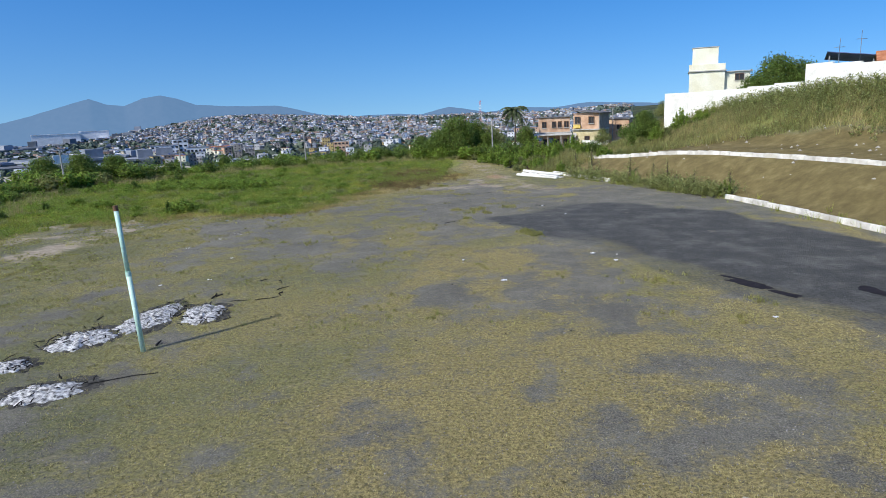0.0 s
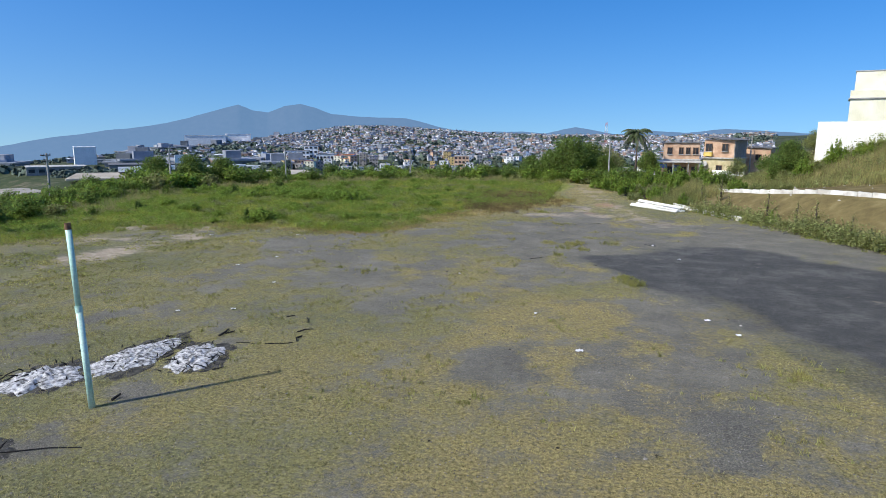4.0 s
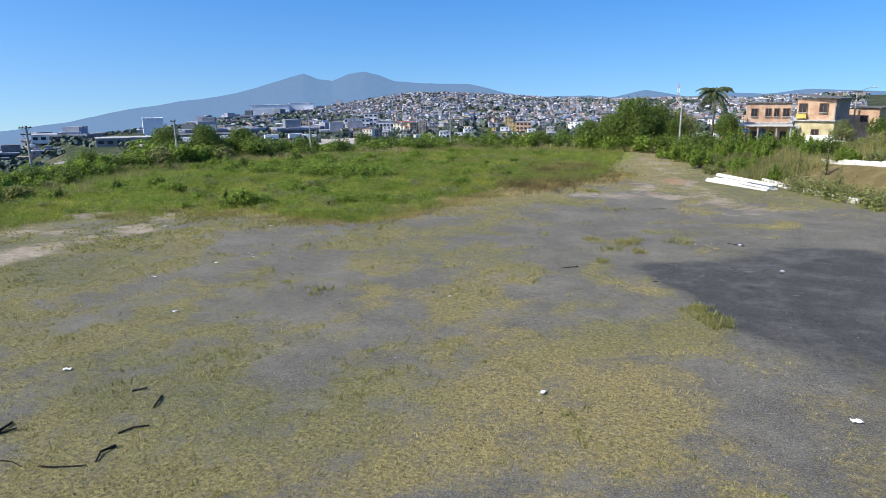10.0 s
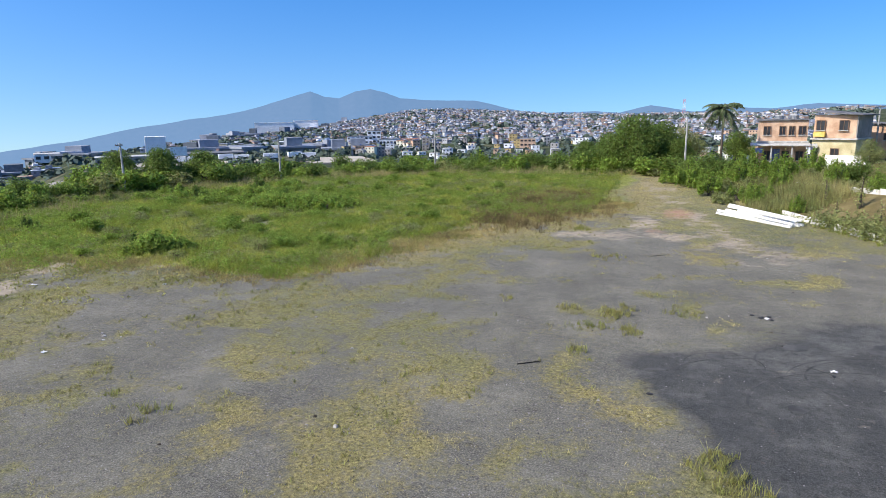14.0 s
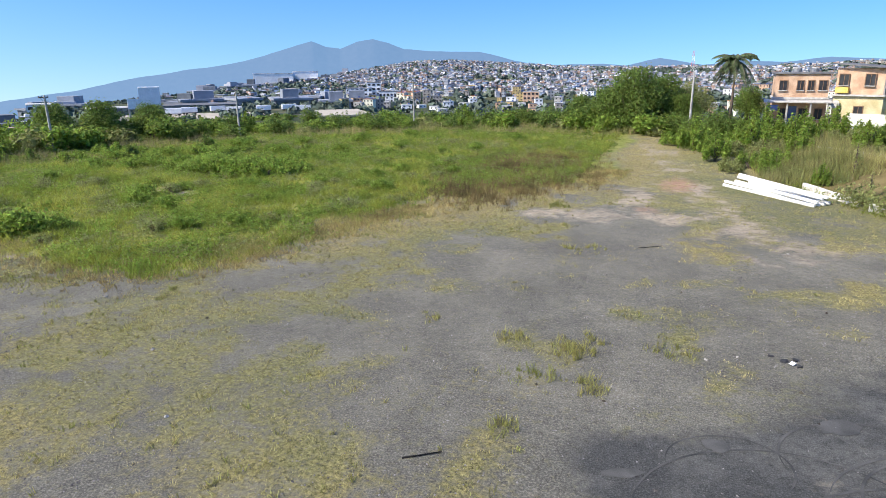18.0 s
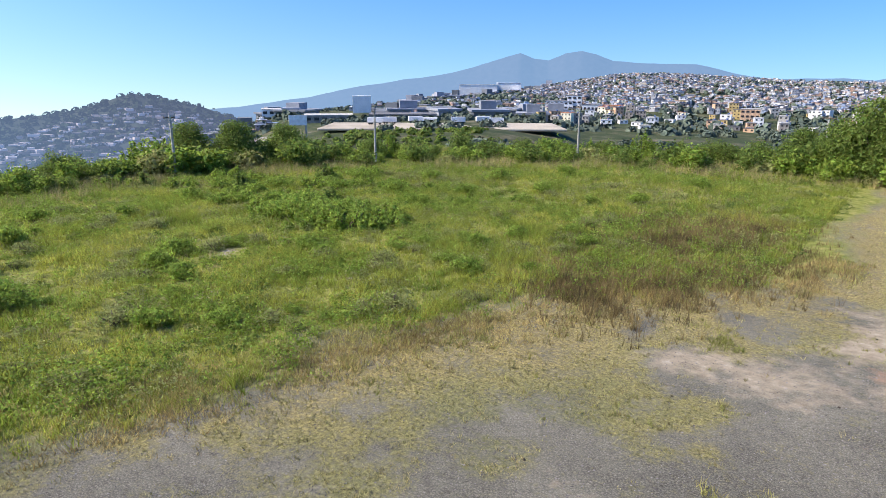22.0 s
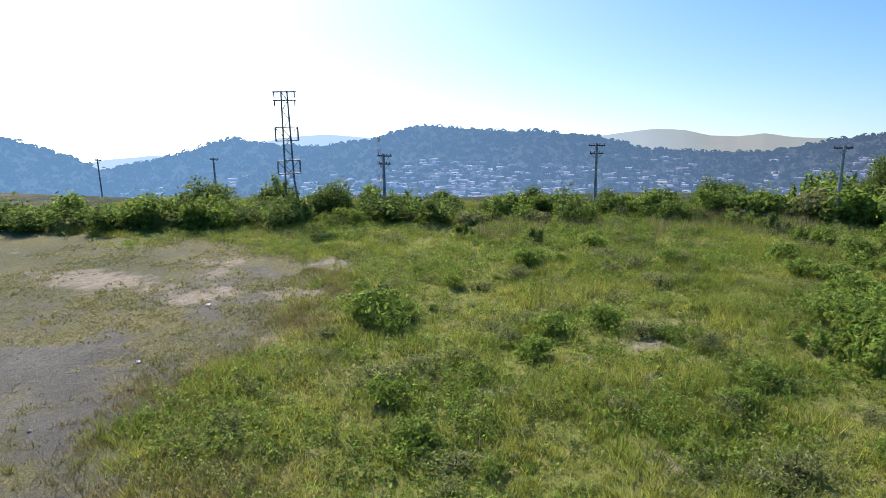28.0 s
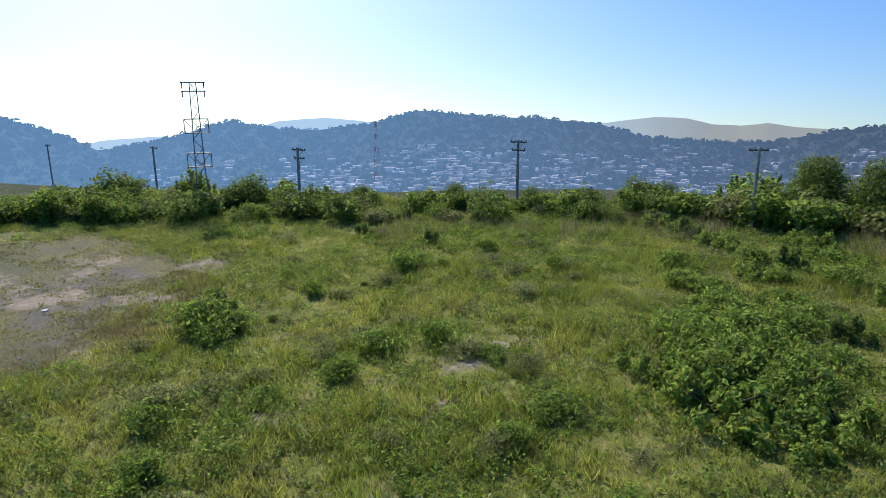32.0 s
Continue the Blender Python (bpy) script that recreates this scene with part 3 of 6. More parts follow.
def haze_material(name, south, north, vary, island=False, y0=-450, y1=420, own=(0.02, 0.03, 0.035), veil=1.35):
    """Far surfaces with air haze painted in as emission, bluer towards the sun."""
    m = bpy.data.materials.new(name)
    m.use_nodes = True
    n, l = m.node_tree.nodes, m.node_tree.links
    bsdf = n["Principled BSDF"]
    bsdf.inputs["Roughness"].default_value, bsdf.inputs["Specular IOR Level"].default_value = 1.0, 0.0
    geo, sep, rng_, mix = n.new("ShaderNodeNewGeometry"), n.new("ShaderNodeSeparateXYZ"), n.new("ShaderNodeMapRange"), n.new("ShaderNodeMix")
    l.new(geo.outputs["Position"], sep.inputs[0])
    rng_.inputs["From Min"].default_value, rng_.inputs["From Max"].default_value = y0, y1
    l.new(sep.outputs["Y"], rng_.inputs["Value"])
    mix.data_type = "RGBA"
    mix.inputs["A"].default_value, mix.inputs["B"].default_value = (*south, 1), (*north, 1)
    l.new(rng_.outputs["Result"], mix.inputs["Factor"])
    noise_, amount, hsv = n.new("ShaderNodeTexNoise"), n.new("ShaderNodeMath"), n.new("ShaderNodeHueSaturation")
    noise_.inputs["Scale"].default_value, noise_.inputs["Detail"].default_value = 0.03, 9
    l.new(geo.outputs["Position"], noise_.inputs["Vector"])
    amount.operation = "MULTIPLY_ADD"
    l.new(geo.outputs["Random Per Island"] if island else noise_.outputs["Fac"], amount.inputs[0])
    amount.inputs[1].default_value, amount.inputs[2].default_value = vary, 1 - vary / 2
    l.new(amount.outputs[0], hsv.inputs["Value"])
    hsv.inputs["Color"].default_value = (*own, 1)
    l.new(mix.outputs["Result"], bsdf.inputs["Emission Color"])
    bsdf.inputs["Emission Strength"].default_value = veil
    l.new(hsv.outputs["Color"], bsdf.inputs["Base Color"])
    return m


# first two colours are painted haze glow; own is the surface's colour
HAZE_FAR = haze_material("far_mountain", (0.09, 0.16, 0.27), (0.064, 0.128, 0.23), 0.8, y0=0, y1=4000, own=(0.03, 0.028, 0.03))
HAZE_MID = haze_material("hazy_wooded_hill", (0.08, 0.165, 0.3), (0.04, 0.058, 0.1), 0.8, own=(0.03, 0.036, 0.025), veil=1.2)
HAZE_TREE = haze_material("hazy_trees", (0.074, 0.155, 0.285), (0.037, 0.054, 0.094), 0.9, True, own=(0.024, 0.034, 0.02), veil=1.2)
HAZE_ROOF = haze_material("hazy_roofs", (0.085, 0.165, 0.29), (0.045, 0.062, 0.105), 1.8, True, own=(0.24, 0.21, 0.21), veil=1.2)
# tan ridge, paled by distance haze painted as glow
HAZE_PALE = haze_material("hazy_pale_hill", (0.2, 0.32, 0.47), (0.14, 0.17, 0.2), 0.4, y0=-300, y1=200, own=(0.12, 0.1, 0.06))
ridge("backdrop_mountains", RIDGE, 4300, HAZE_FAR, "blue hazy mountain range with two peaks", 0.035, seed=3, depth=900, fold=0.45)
SOUTH = [(-175, -3.0), (-160, -1.8), (-150, -1.0), (-146, -1.2), (-143, -1.75), (-140, -2.75), (-137, -4.1), (-135.7, -4.8), (-134, -4.7), (-131, -4.25), (-128, -3.4), (-125.4, -2.75),
         (-121.7, -3.4), (-117.8, -3.6), (-113.8, -3.15), (-111, -2.4), (-108.7, -1.9), (-105.5, -2.25), (-102.7, -2.55), (-97.7, -2.65), (-94, -3.0), (-91.5, -3.6), (-89.5, -4.15),
         (-84, -4.3), (-80, -4.2), (-77.5, -3.6), (-75, -3.1), (-73, -2.75), (-69, -2.3), (-66, -1.6), (-64, -1.0), (-61.5, -1.4), (-59, -2.0), (-56.5, -2.9), (-53, -5)]
south = (SOUTH, 900, -12, 420, 9, 0.05)
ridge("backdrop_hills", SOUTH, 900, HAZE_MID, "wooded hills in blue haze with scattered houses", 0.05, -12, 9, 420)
SOUTH2 = [(-140, -5), (-136, -4.1), (-132, -3.9), (-128, -4.4), (-122, -2.8), (-118, -2.6), (-114, -3.0), (-108, -3.3), (-99, -3.3), (-93.5, -3.0), (-91, -2.65), (-89.5, -2.45), (-87, -2.5), (-85, -2.95),
          (-83, -3.05), (-81, -2.8), (-79, -3.05), (-76, -3.15), (-73, -3.3), (-71, -3.7), (-68, -5)]
ridge("backdrop_ridge", SOUTH2, 1700, HAZE_PALE, "pale hazy distant ridge behind the wooded hills", 0.02, -9, 13, 400)


def hillside_cover():
    """Tree crowns and roofs on the hazy hillsides."""
    r = np.random.default_rng(77)
    n, q = 9500, 10
    az, f = r.uniform(-158, -55, n), 1 - r.random(n) ** 1.3
    c = ridge_point(*south, az, f)
    s = r.uniform(1.8, 5.5, n)
    d = r.normal(size=(n, q, 3))
    d /= np.linalg.norm(d, axis=2)[..., None]
    p = (c[:, None] + d * s[:, None, None] * (1, 1, 0.8)).reshape(-1, 3)
    nr = d.reshape(-1, 3)
    a = np.cross(nr, r.normal(size=(n * q, 3)))
    a /= np.linalg.norm(a, axis=1)[:, None]
    b = np.cross(nr, a)
    ss = np.repeat(s, q)[:, None] * 0.55
    v = np.stack([p - a * ss, p - b * ss, p + a * ss, p + b * ss], 1).reshape(-1, 3)
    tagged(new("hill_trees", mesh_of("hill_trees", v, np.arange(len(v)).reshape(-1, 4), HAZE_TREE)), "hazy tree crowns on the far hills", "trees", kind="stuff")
    n = 7000
    az, f = r.uniform(-134, -55, n), r.random(n)
    f = np.where(az < -92, 0.05 + 0.6 * f ** 1.4, 0.05 + 0.85 * f)
    k = r.random(n) < 0.15 + 0.55 * (1 - f) * smooth(-135, -100, az) + 0.2 * (az > -74) + (0.5 - fbm(az, f * 10, 3, 81)) * 1.2
    az, f = az[k], f[k]
    n = len(az)
    c = ridge_point(*south, az, f) + (0, 0, 1.5)
    sx, sy, sz = r.uniform(4, 12, n), r.uniform(3, 6, n), r.uniform(0.7, 1.6, n)
    yaw = r.uniform(-0.6, 0.6, n) - np.radians(az)
    unit = np.array([(-1, -1, -1), (1, -1, -1), (1, 1, -1), (-1, 1, -1), (-1, -1, 1), (1, -1, 1), (1, 1, 1), (-1, 1, 1)], float) / 2
    lx, ly = unit[None, :, 0] * sx[:, None], unit[None, :, 1] * sy[:, None]
    v = np.stack([c[:, :1] + lx * np.cos(yaw)[:, None] - ly * np.sin(yaw)[:, None], c[:, 1:2] + lx * np.sin(yaw)[:, None] + ly * np.cos(yaw)[:, None], c[:, 2:] + unit[None, :, 2] * sz[:, None] * 2], -1).reshape(-1, 3)
    quads = np.array([(0, 1, 5, 4), (1, 2, 6, 5), (2, 3, 7, 6), (3, 0, 4, 7), (4, 5, 6, 7)])
    fs = (quads[None] + 8 * np.arange(n)[:, None, None]).reshape(-1, 4)
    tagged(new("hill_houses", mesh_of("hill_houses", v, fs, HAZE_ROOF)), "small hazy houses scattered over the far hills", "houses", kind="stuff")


hillside_cover()

# ---- plants ----
rng = np.random.default_rng(7)


def leaf_cloud(lobes, count, size, seed, flat=0.35):
    """Leaf quads on and in a heap of lobes: (x, y, z, rx, ry, rz)."""
    r = np.random.default_rng(seed)
    lobes = np.array(lobes, float)
    w = lobes[:, 3] * lobes[:, 4] + lobes[:, 3] * lobes[:, 5]
    pick = r.choice(len(lobes), count, p=w / w.sum())
    d = r.normal(size=(count, 3))
    d /= np.linalg.norm(d, axis=1)[:, None]
    rad = 0.55 + 0.6 * r.random(count) ** 0.8 + 0.55 * r.random(count) * (r.random(count) < 0.22)
    c = lobes[pick, :3] + d * lobes[pick, 3:] * rad[:, None]
    c[:, 2] = np.maximum(c[:, 2], 0.04)
    nrm = d + r.normal(size=(count, 3)) * 0.75
    nrm[:, 2] += flat
    nrm /= np.linalg.norm(nrm, axis=1)[:, None]
    a = np.cross(nrm, r.normal(size=(count, 3)))
    a /= np.linalg.norm(a, axis=1)[:, None]
    b = np.cross(nrm, a)
    s = size * (0.6 + 0.8 * r.random(count))[:, None]
    v = np.stack([c - a * s, c - b * s * 0.5 + nrm * s * 0.15, c + a * s, c + b * s * 0.5 + nrm * s * 0.15], 1).reshape(-1, 3)
    return v, np.arange(4 * count).reshape(-1, 4)


def plant(name, lobes, count, size, mat, seed, stems=3, label="", category="bush", group=""):
    """A bush or tree: stems that fork into the lobes, and a crown of leaves."""
    t = thing(name, Matrix.Identity(4), label, category, group)
    r = random.Random(seed)
    bm = bmesh.new()
    for lx, ly, lz, rx, ry, rz in sorted(lobes, key=lambda q: -q[5])[: stems + 2]:
        tube(bm, [(r.uniform(-0.06, 0.06), r.uniform(-0.06, 0.06), -0.12), (lx * 0.35, ly * 0.35, lz * 0.45), (lx * 0.8, ly * 0.8, lz), (lx, ly, lz + rz * 0.6)],
             [0.05 + 0.02 * lz, 0.035 + 0.014 * lz, 0.02 + 0.006 * lz, 0.008], 6)
    part("trunk", bm, BARK, t, shade=True)
    v, f = leaf_cloud(lobes, count, size, seed)
    part("crown", mesh_of("crown", v, f, mat), mat, t)
    return t


def lobes_for(seed, w, h, n):
    r = random.Random(seed)
    out = []
    for i in range(n):
        a, d = r.uniform(0, 6.28), r.uniform(0.1, 0.62) * w
        z = h * r.uniform(0.35, 0.78)
        s = r.uniform(0.28, 0.46)
        out.append((math.cos(a) * d, math.sin(a) * d, z * (1 - 0.35 * d / w), w * s, w * s * r.uniform(0.8, 1.2), h * s * r.uniform(0.55, 0.85)))
    return out


def shoots_for(seed, w, h, n):
    """Lobes of a loose shrub: many upright leafy shoots of uneven height."""
    r = random.Random(seed)
    out = []
    for i in range(n):
        a, d = r.uniform(0, 6.28), w * math.sqrt(r.random())
        top = h * r.uniform(0.35, 1.0) * (1 - 0.45 * d / w)
        q = r.uniform(0.12, 0.24)
        out.append((math.cos(a) * d, math.sin(a) * d, top * 0.62, q * w * 0.8, q * w * 0.8, top * 0.42))
    return out


BUSHES = []
for k, (w, h, n, cnt, size, mat, lab) in enumerate([
        (1.5, 1.9, 9, 2800, 0.085, LEAF, "green leafy bush at the edge of the field"),
        (1.7, 2.3, 11, 3000, 0.09, LEAF_DARK, "dark green dense bush at the field edge"),
        (1.3, 1.5, 8, 2600, 0.075, LEAF_OLIVE, "olive green dusty bush at the field edge"),
        (1.9, 3.0, 14, 3800, 0.1, LEAF_DARK, "tall dark green shrub at the field edge"),
        (1.2, 2.4, 9, 2400, 0.09, LEAF, "upright green sapling bush at the field edge"),
]):
    BUSHES.append(plant("bush", lobes_for(100 + k, w, h, n) if k in (1, 3) else shoots_for(100 + k, w * 0.85, h * 1.1, 26), cnt, size, mat, 200 + k, 4, lab, "bush", "bushes round the field"))
used = set()


def put(proto, x, y, s=1.0, sz=1.0, yaw=None, label="", group="", sink=0.0):
    """A copy of a plant on the ground; the first one is the plant itself."""
    m = Matrix.Translation((x, y, gz(x, y) - sink)) @ Matrix.Rotation(rng.uniform(0, 6.28) if yaw is None else yaw, 4, "Z") @ Matrix.Diagonal((s, s, s * sz, 1))
    if proto.name not in used:
        used.add(proto.name)
        proto.matrix_basis = m
        ob = proto
    else:
        ob = copy_thing(proto, Matrix.Identity(4))
        ob.matrix_basis = m
    return tagged(ob, label, "", group)


# belt of bushes along the brow behind the poles: x, y, height factor, depth
BELT = [(2, 103, 1.3, 4), (-8, 107, 1.1, 5), (-20, 107, 0.95, 6), (-30, 104, 0.9, 6), (-39, 97, 0.82, 6), (-46, 88, 0.85, 6), (-51, 79, 1.35, 5), (-53, 72, 1.2, 5), (-53.5, 66, 0.85, 5),
        (-52, 59, 0.7, 5), (-48.5, 52, 0.7, 5), (-46.5, 45, 0.68, 5), (-45, 40, 0.8, 5), (-43, 35, 0.95, 5), (-41, 30, 0.95, 5), (-38, 24, 0.8, 4), (-36, 16, 0.8, 4), (-36, 6, 0.8, 4), (-38, -8, 0.9, 4)]
thicket = []
for (ax, ay, ah, aw), (bx, by, bh, bw) in zip(BELT, BELT[1:]):
    L = math.hypot(bx - ax, by - ay)
    for i in range(max(2, int(L * (2.9 if ay > 70 else 4.6)))):
        u = rng.random()
        off = (rng.random() - 0.25) * (aw + bw) / 2 * 1.4
        nx, ny = -(by - ay) / L, (bx - ax) / L
        x, y = ax + (bx - ax) * u - nx * -off * 1.0, ay + (by - ay) * u + ny * off
        hgt = (ah + (bh - ah) * u) * rng.uniform(0.5, 1.15)
        k = rng.choice(5, p=[0.3, 0.25, 0.15, 0.12, 0.18])
        s = hgt * (0.75 if k == 3 else 1.0)
        wide, tall = s * rng.uniform(0.9, 1.35), rng.uniform(0.65, 1.05)
        if off < 0.5:
            put(BUSHES[k], x, y, wide, tall, sink=0.1)
        else:
            thicket.append((k, x, y, wide, tall))

clouds = [leaf_cloud(lobes_for(100 + k, w, h, n), 620, 0.145, 260 + k)[0] for k, (w, h, n) in enumerate([(1.5, 1.9, 9), (1.7, 2.3, 11), (1.3, 1.5, 8), (1.9, 3.0, 14), (1.2, 2.4, 9)])]
for mat, some in ((LEAF, (0, 4)), (LEAF_DARK, (1, 3)), (LEAF_OLIVE, (2,))):
    vs = []
    for k, x, y, wide, tall in thicket:
        if k in some:
            a = rng.uniform(0, 6.28)
            c = clouds[k]
            vs.append(np.stack([x + (c[:, 0] * math.cos(a) - c[:, 1] * math.sin(a)) * wide, y + (c[:, 0] * math.sin(a) + c[:, 1] * math.cos(a)) * wide, gz(x, y) + c[:, 2] * wide * tall - 0.1], 1))
    vs = np.concatenate(vs)
    tagged(new("thicket", mesh_of("thicket", vs, np.arange(len(vs)).reshape(-1, 4), mat)), "dense thicket of bushes along the brow", "bushes", kind="stuff")

# big trees and shrubs by the end of the track
TREES = [plant("tree", [(0, 0, 3.2, 1.6, 1.6, 1.3), (1.2, 0.4, 2.6, 1.2, 1.1, 1.0), (-1.2, 0.2, 2.5, 1.3, 1.2, 1.1), (0.2, -1.1, 2.3, 1.2, 1.2, 1.0), (0.3, 1.2, 2.6, 1.2, 1.1, 1.0),
                         (0.5, 0.3, 4.1, 1.0, 1.0, 0.8), (-0.6, -0.4, 3.9, 1.0, 0.9, 0.8), (1.9, -0.5, 1.9, 0.8, 0.8, 0.7), (-1.9, -0.6, 1.8, 0.8, 0.9, 0.7)], 9000, 0.105, LEAF_DARK, 301, 6,
               "large dark green tree beside the end of the track", "tree", "trees at the end of the track"),
         plant("tree", [(0, 0, 3.4, 1.3, 1.2, 1.2), (0.9, 0.6, 2.8, 1.1, 1.0, 0.9), (-0.9, 0.3, 2.9, 1.0, 1.0, 0.9), (0.1, -0.9, 2.4, 1.1, 1.0, 0.9), (0.2, 0.2, 4.4, 0.8, 0.8, 0.7)], 4200, 0.1, LEAF_OLIVE, 302, 5,
               "grey-green thin tree with an open crown", "tree", "trees at the end of the track")]
for x, y, s, k in [(-3.4, 104, 1.35, 0), (-0.6, 107, 1.2, 0), (-6.2, 105, 0.95, 0), (2.2, 110, 1.0, 1), (3.6, 114, 0.85, 1), (1.6, 105, 0.8, 0), (9, 118, 0.9, 0), (-9.5, 108, 0.75, 0),
                   (37.8, 84, 1.4, 0), (40.3, 83, 1.2, 0), (36, 86, 1.0, 0), (17.5, 90, 0.6, 1), (20.6, 80.5, 0.75, 0), (23.8, 83.5, 0.6, 1),
                   (-50, 78, 0.85, 0), (-53, 75, 0.8, 0), (-48, 82, 0.75, 0)]:
    put(TREES[k], x, y, s, label="" if y > 92 else ("dark green tree behind the white wall" if x > 25 else "dark green tree on the brow of the field"))
# bushes on the bank and beside the track
for x, y, s, k in [(1.4, 92, 1.0, 0), (2.8, 88, 1.15, 4), (4.4, 85, 1.1, 0), (5.6, 90, 1.2, 0), (7.5, 94, 1.3, 4), (3.2, 95, 1.1, 1), (9.5, 97, 1.3, 0), (12, 100, 1.2, 2), (6.8, 82, 1.0, 2), (8.6, 88, 1.1, 2), (11, 92, 1.2, 0),
                   (5.2, 79, 0.75, 2), (7.2, 76.5, 0.7, 4), (13.5, 88, 1.0, 2), (15, 93, 1.1, 0), (14.5, 80.5, 0.8, 1), (17, 77, 0.7, 2), (20, 79, 1.1, 2), (12.8, 104, 0.7, 0), (9.7, 104, 0.7, 4), (16, 106, 0.45, 1),
                   (20, 104, 0.5, 0), (24, 100, 0.6, 2), (22, 88, 1.1, 2), (21.5, 92, 1.1, 1), (4.2, 82, 1.0, 4), (3.4, 90.5, 1.2, 0), (6.2, 86, 1.2, 2), (7.8, 79.5, 0.9, 0), (9.8, 83, 0.85, 4), (8.2, 91.5, 1.3, 0), (10.5, 88, 1.2, 4),
                   (4.8, 93, 1.3, 1), (12.5, 95, 1.3, 0), (14.5, 98, 1.2, 4), (5.0, 77, 0.7, 2), (6.3, 79, 0.8, 0), (8.8, 96, 1.4, 4), (6.0, 97.5, 1.4, 0), (11.2, 98.5, 1.3, 0), (7.0, 88.5, 1.2, 4)]:
    put(BUSHES[k], x, y, s, label="green bush on the bank beside the track", group="bushes on the bank")

for x, y, s, k in [(20.2, 77.6, 1.1, 2), (21.4, 76.9, 1.2, 0), (22.5, 76.4, 1.15, 2), (23.6, 75.9, 1.1, 4), (24.8, 75.3, 1.05, 2), (26.0, 74.5, 1.0, 0), (27.4, 73.6, 0.9, 2), (29.2, 72.4, 0.75, 2), (31, 70.8, 0.65, 0), (21.3, 79.6, 1.0, 1), (19.4, 79.4, 1.0, 1)]:
    put(BUSHES[k], x, y, s, label="dusty bush at the foot of the white wall", group="bushes by the wall")

# saplings along the foot of the bank
SAPLING = plant("sapling", [(0, 0, 1.0, 0.22, 0.22, 0.5), (0.08, 0.05, 0.55, 0.3, 0.26, 0.35), (-0.06, -0.04, 1.45, 0.14, 0.14, 0.3), (0.3, -0.1, 0.8, 0.14, 0.12, 0.2), (-0.3, 0.15, 1.05, 0.15, 0.13, 0.2)], 210, 0.06, LEAF_OLIVE, 320, 1, "thin sapling with small leaves on the earth bank", "sapling", "saplings on the bank")
for x, y, s in [(12.2, 64.8, 1.0), (14.6, 61.9, 1.1), (15.7, 57.9, 1.0), (17.6, 52.6, 0.9), (19.1, 49.0, 1.0), (10.9, 68.6, 0.8), (12.4, 70.0, 1.2), (11.3, 74, 1.0), (16.4, 55.9, 1.2)]:
    put(SAPLING, x, y, s)

for x, y, s, k in [(12.9, 62.6, 0.42, 2), (13.6, 60.9, 0.5, 2), (14.3, 59.3, 0.4, 4), (14.9, 57.6, 0.52, 2), (15.8, 55.6, 0.45, 2), (16.5, 53.9, 0.4, 0), (17.3, 51.9, 0.5, 2), (17.9, 50.2, 0.42, 2), (18.6, 48.7, 0.45, 4), (11.6, 65.4, 0.4, 2), (10.6, 68.0, 0.45, 2),
                   (15.4, 70.4, 0.6, 2), (14.2, 73.2, 0.8, 0), (13.4, 76.4, 0.7, 2), (12.9, 79.6, 0.8, 4), (17.2, 67.0, 0.5, 2), (9.4, 72.4, 0.5, 4), (8.6, 75.2, 0.6, 2)]:
    put(BUSHES[k], x, y, s, 1.1, label="ragged olive shrub by the broken kerb", group="shrubs along the kerbs")

# leafy clumps standing in the field
CLUMP = plant("weed_clump", lobes_for(340, 1.15, 0.8, 15), 1500, 0.07, LEAF, 341, 3, "bright green leafy weed clump in the grass", "weeds", "weed clumps in the field")
DUSTY = plant("weed_clump", lobes_for(342, 1.0, 0.6, 13), 640, 0.055, LEAF_OLIVE, 343, 3, "grey-green dusty weed clump in the grass", "weeds", "weed clumps in the field")
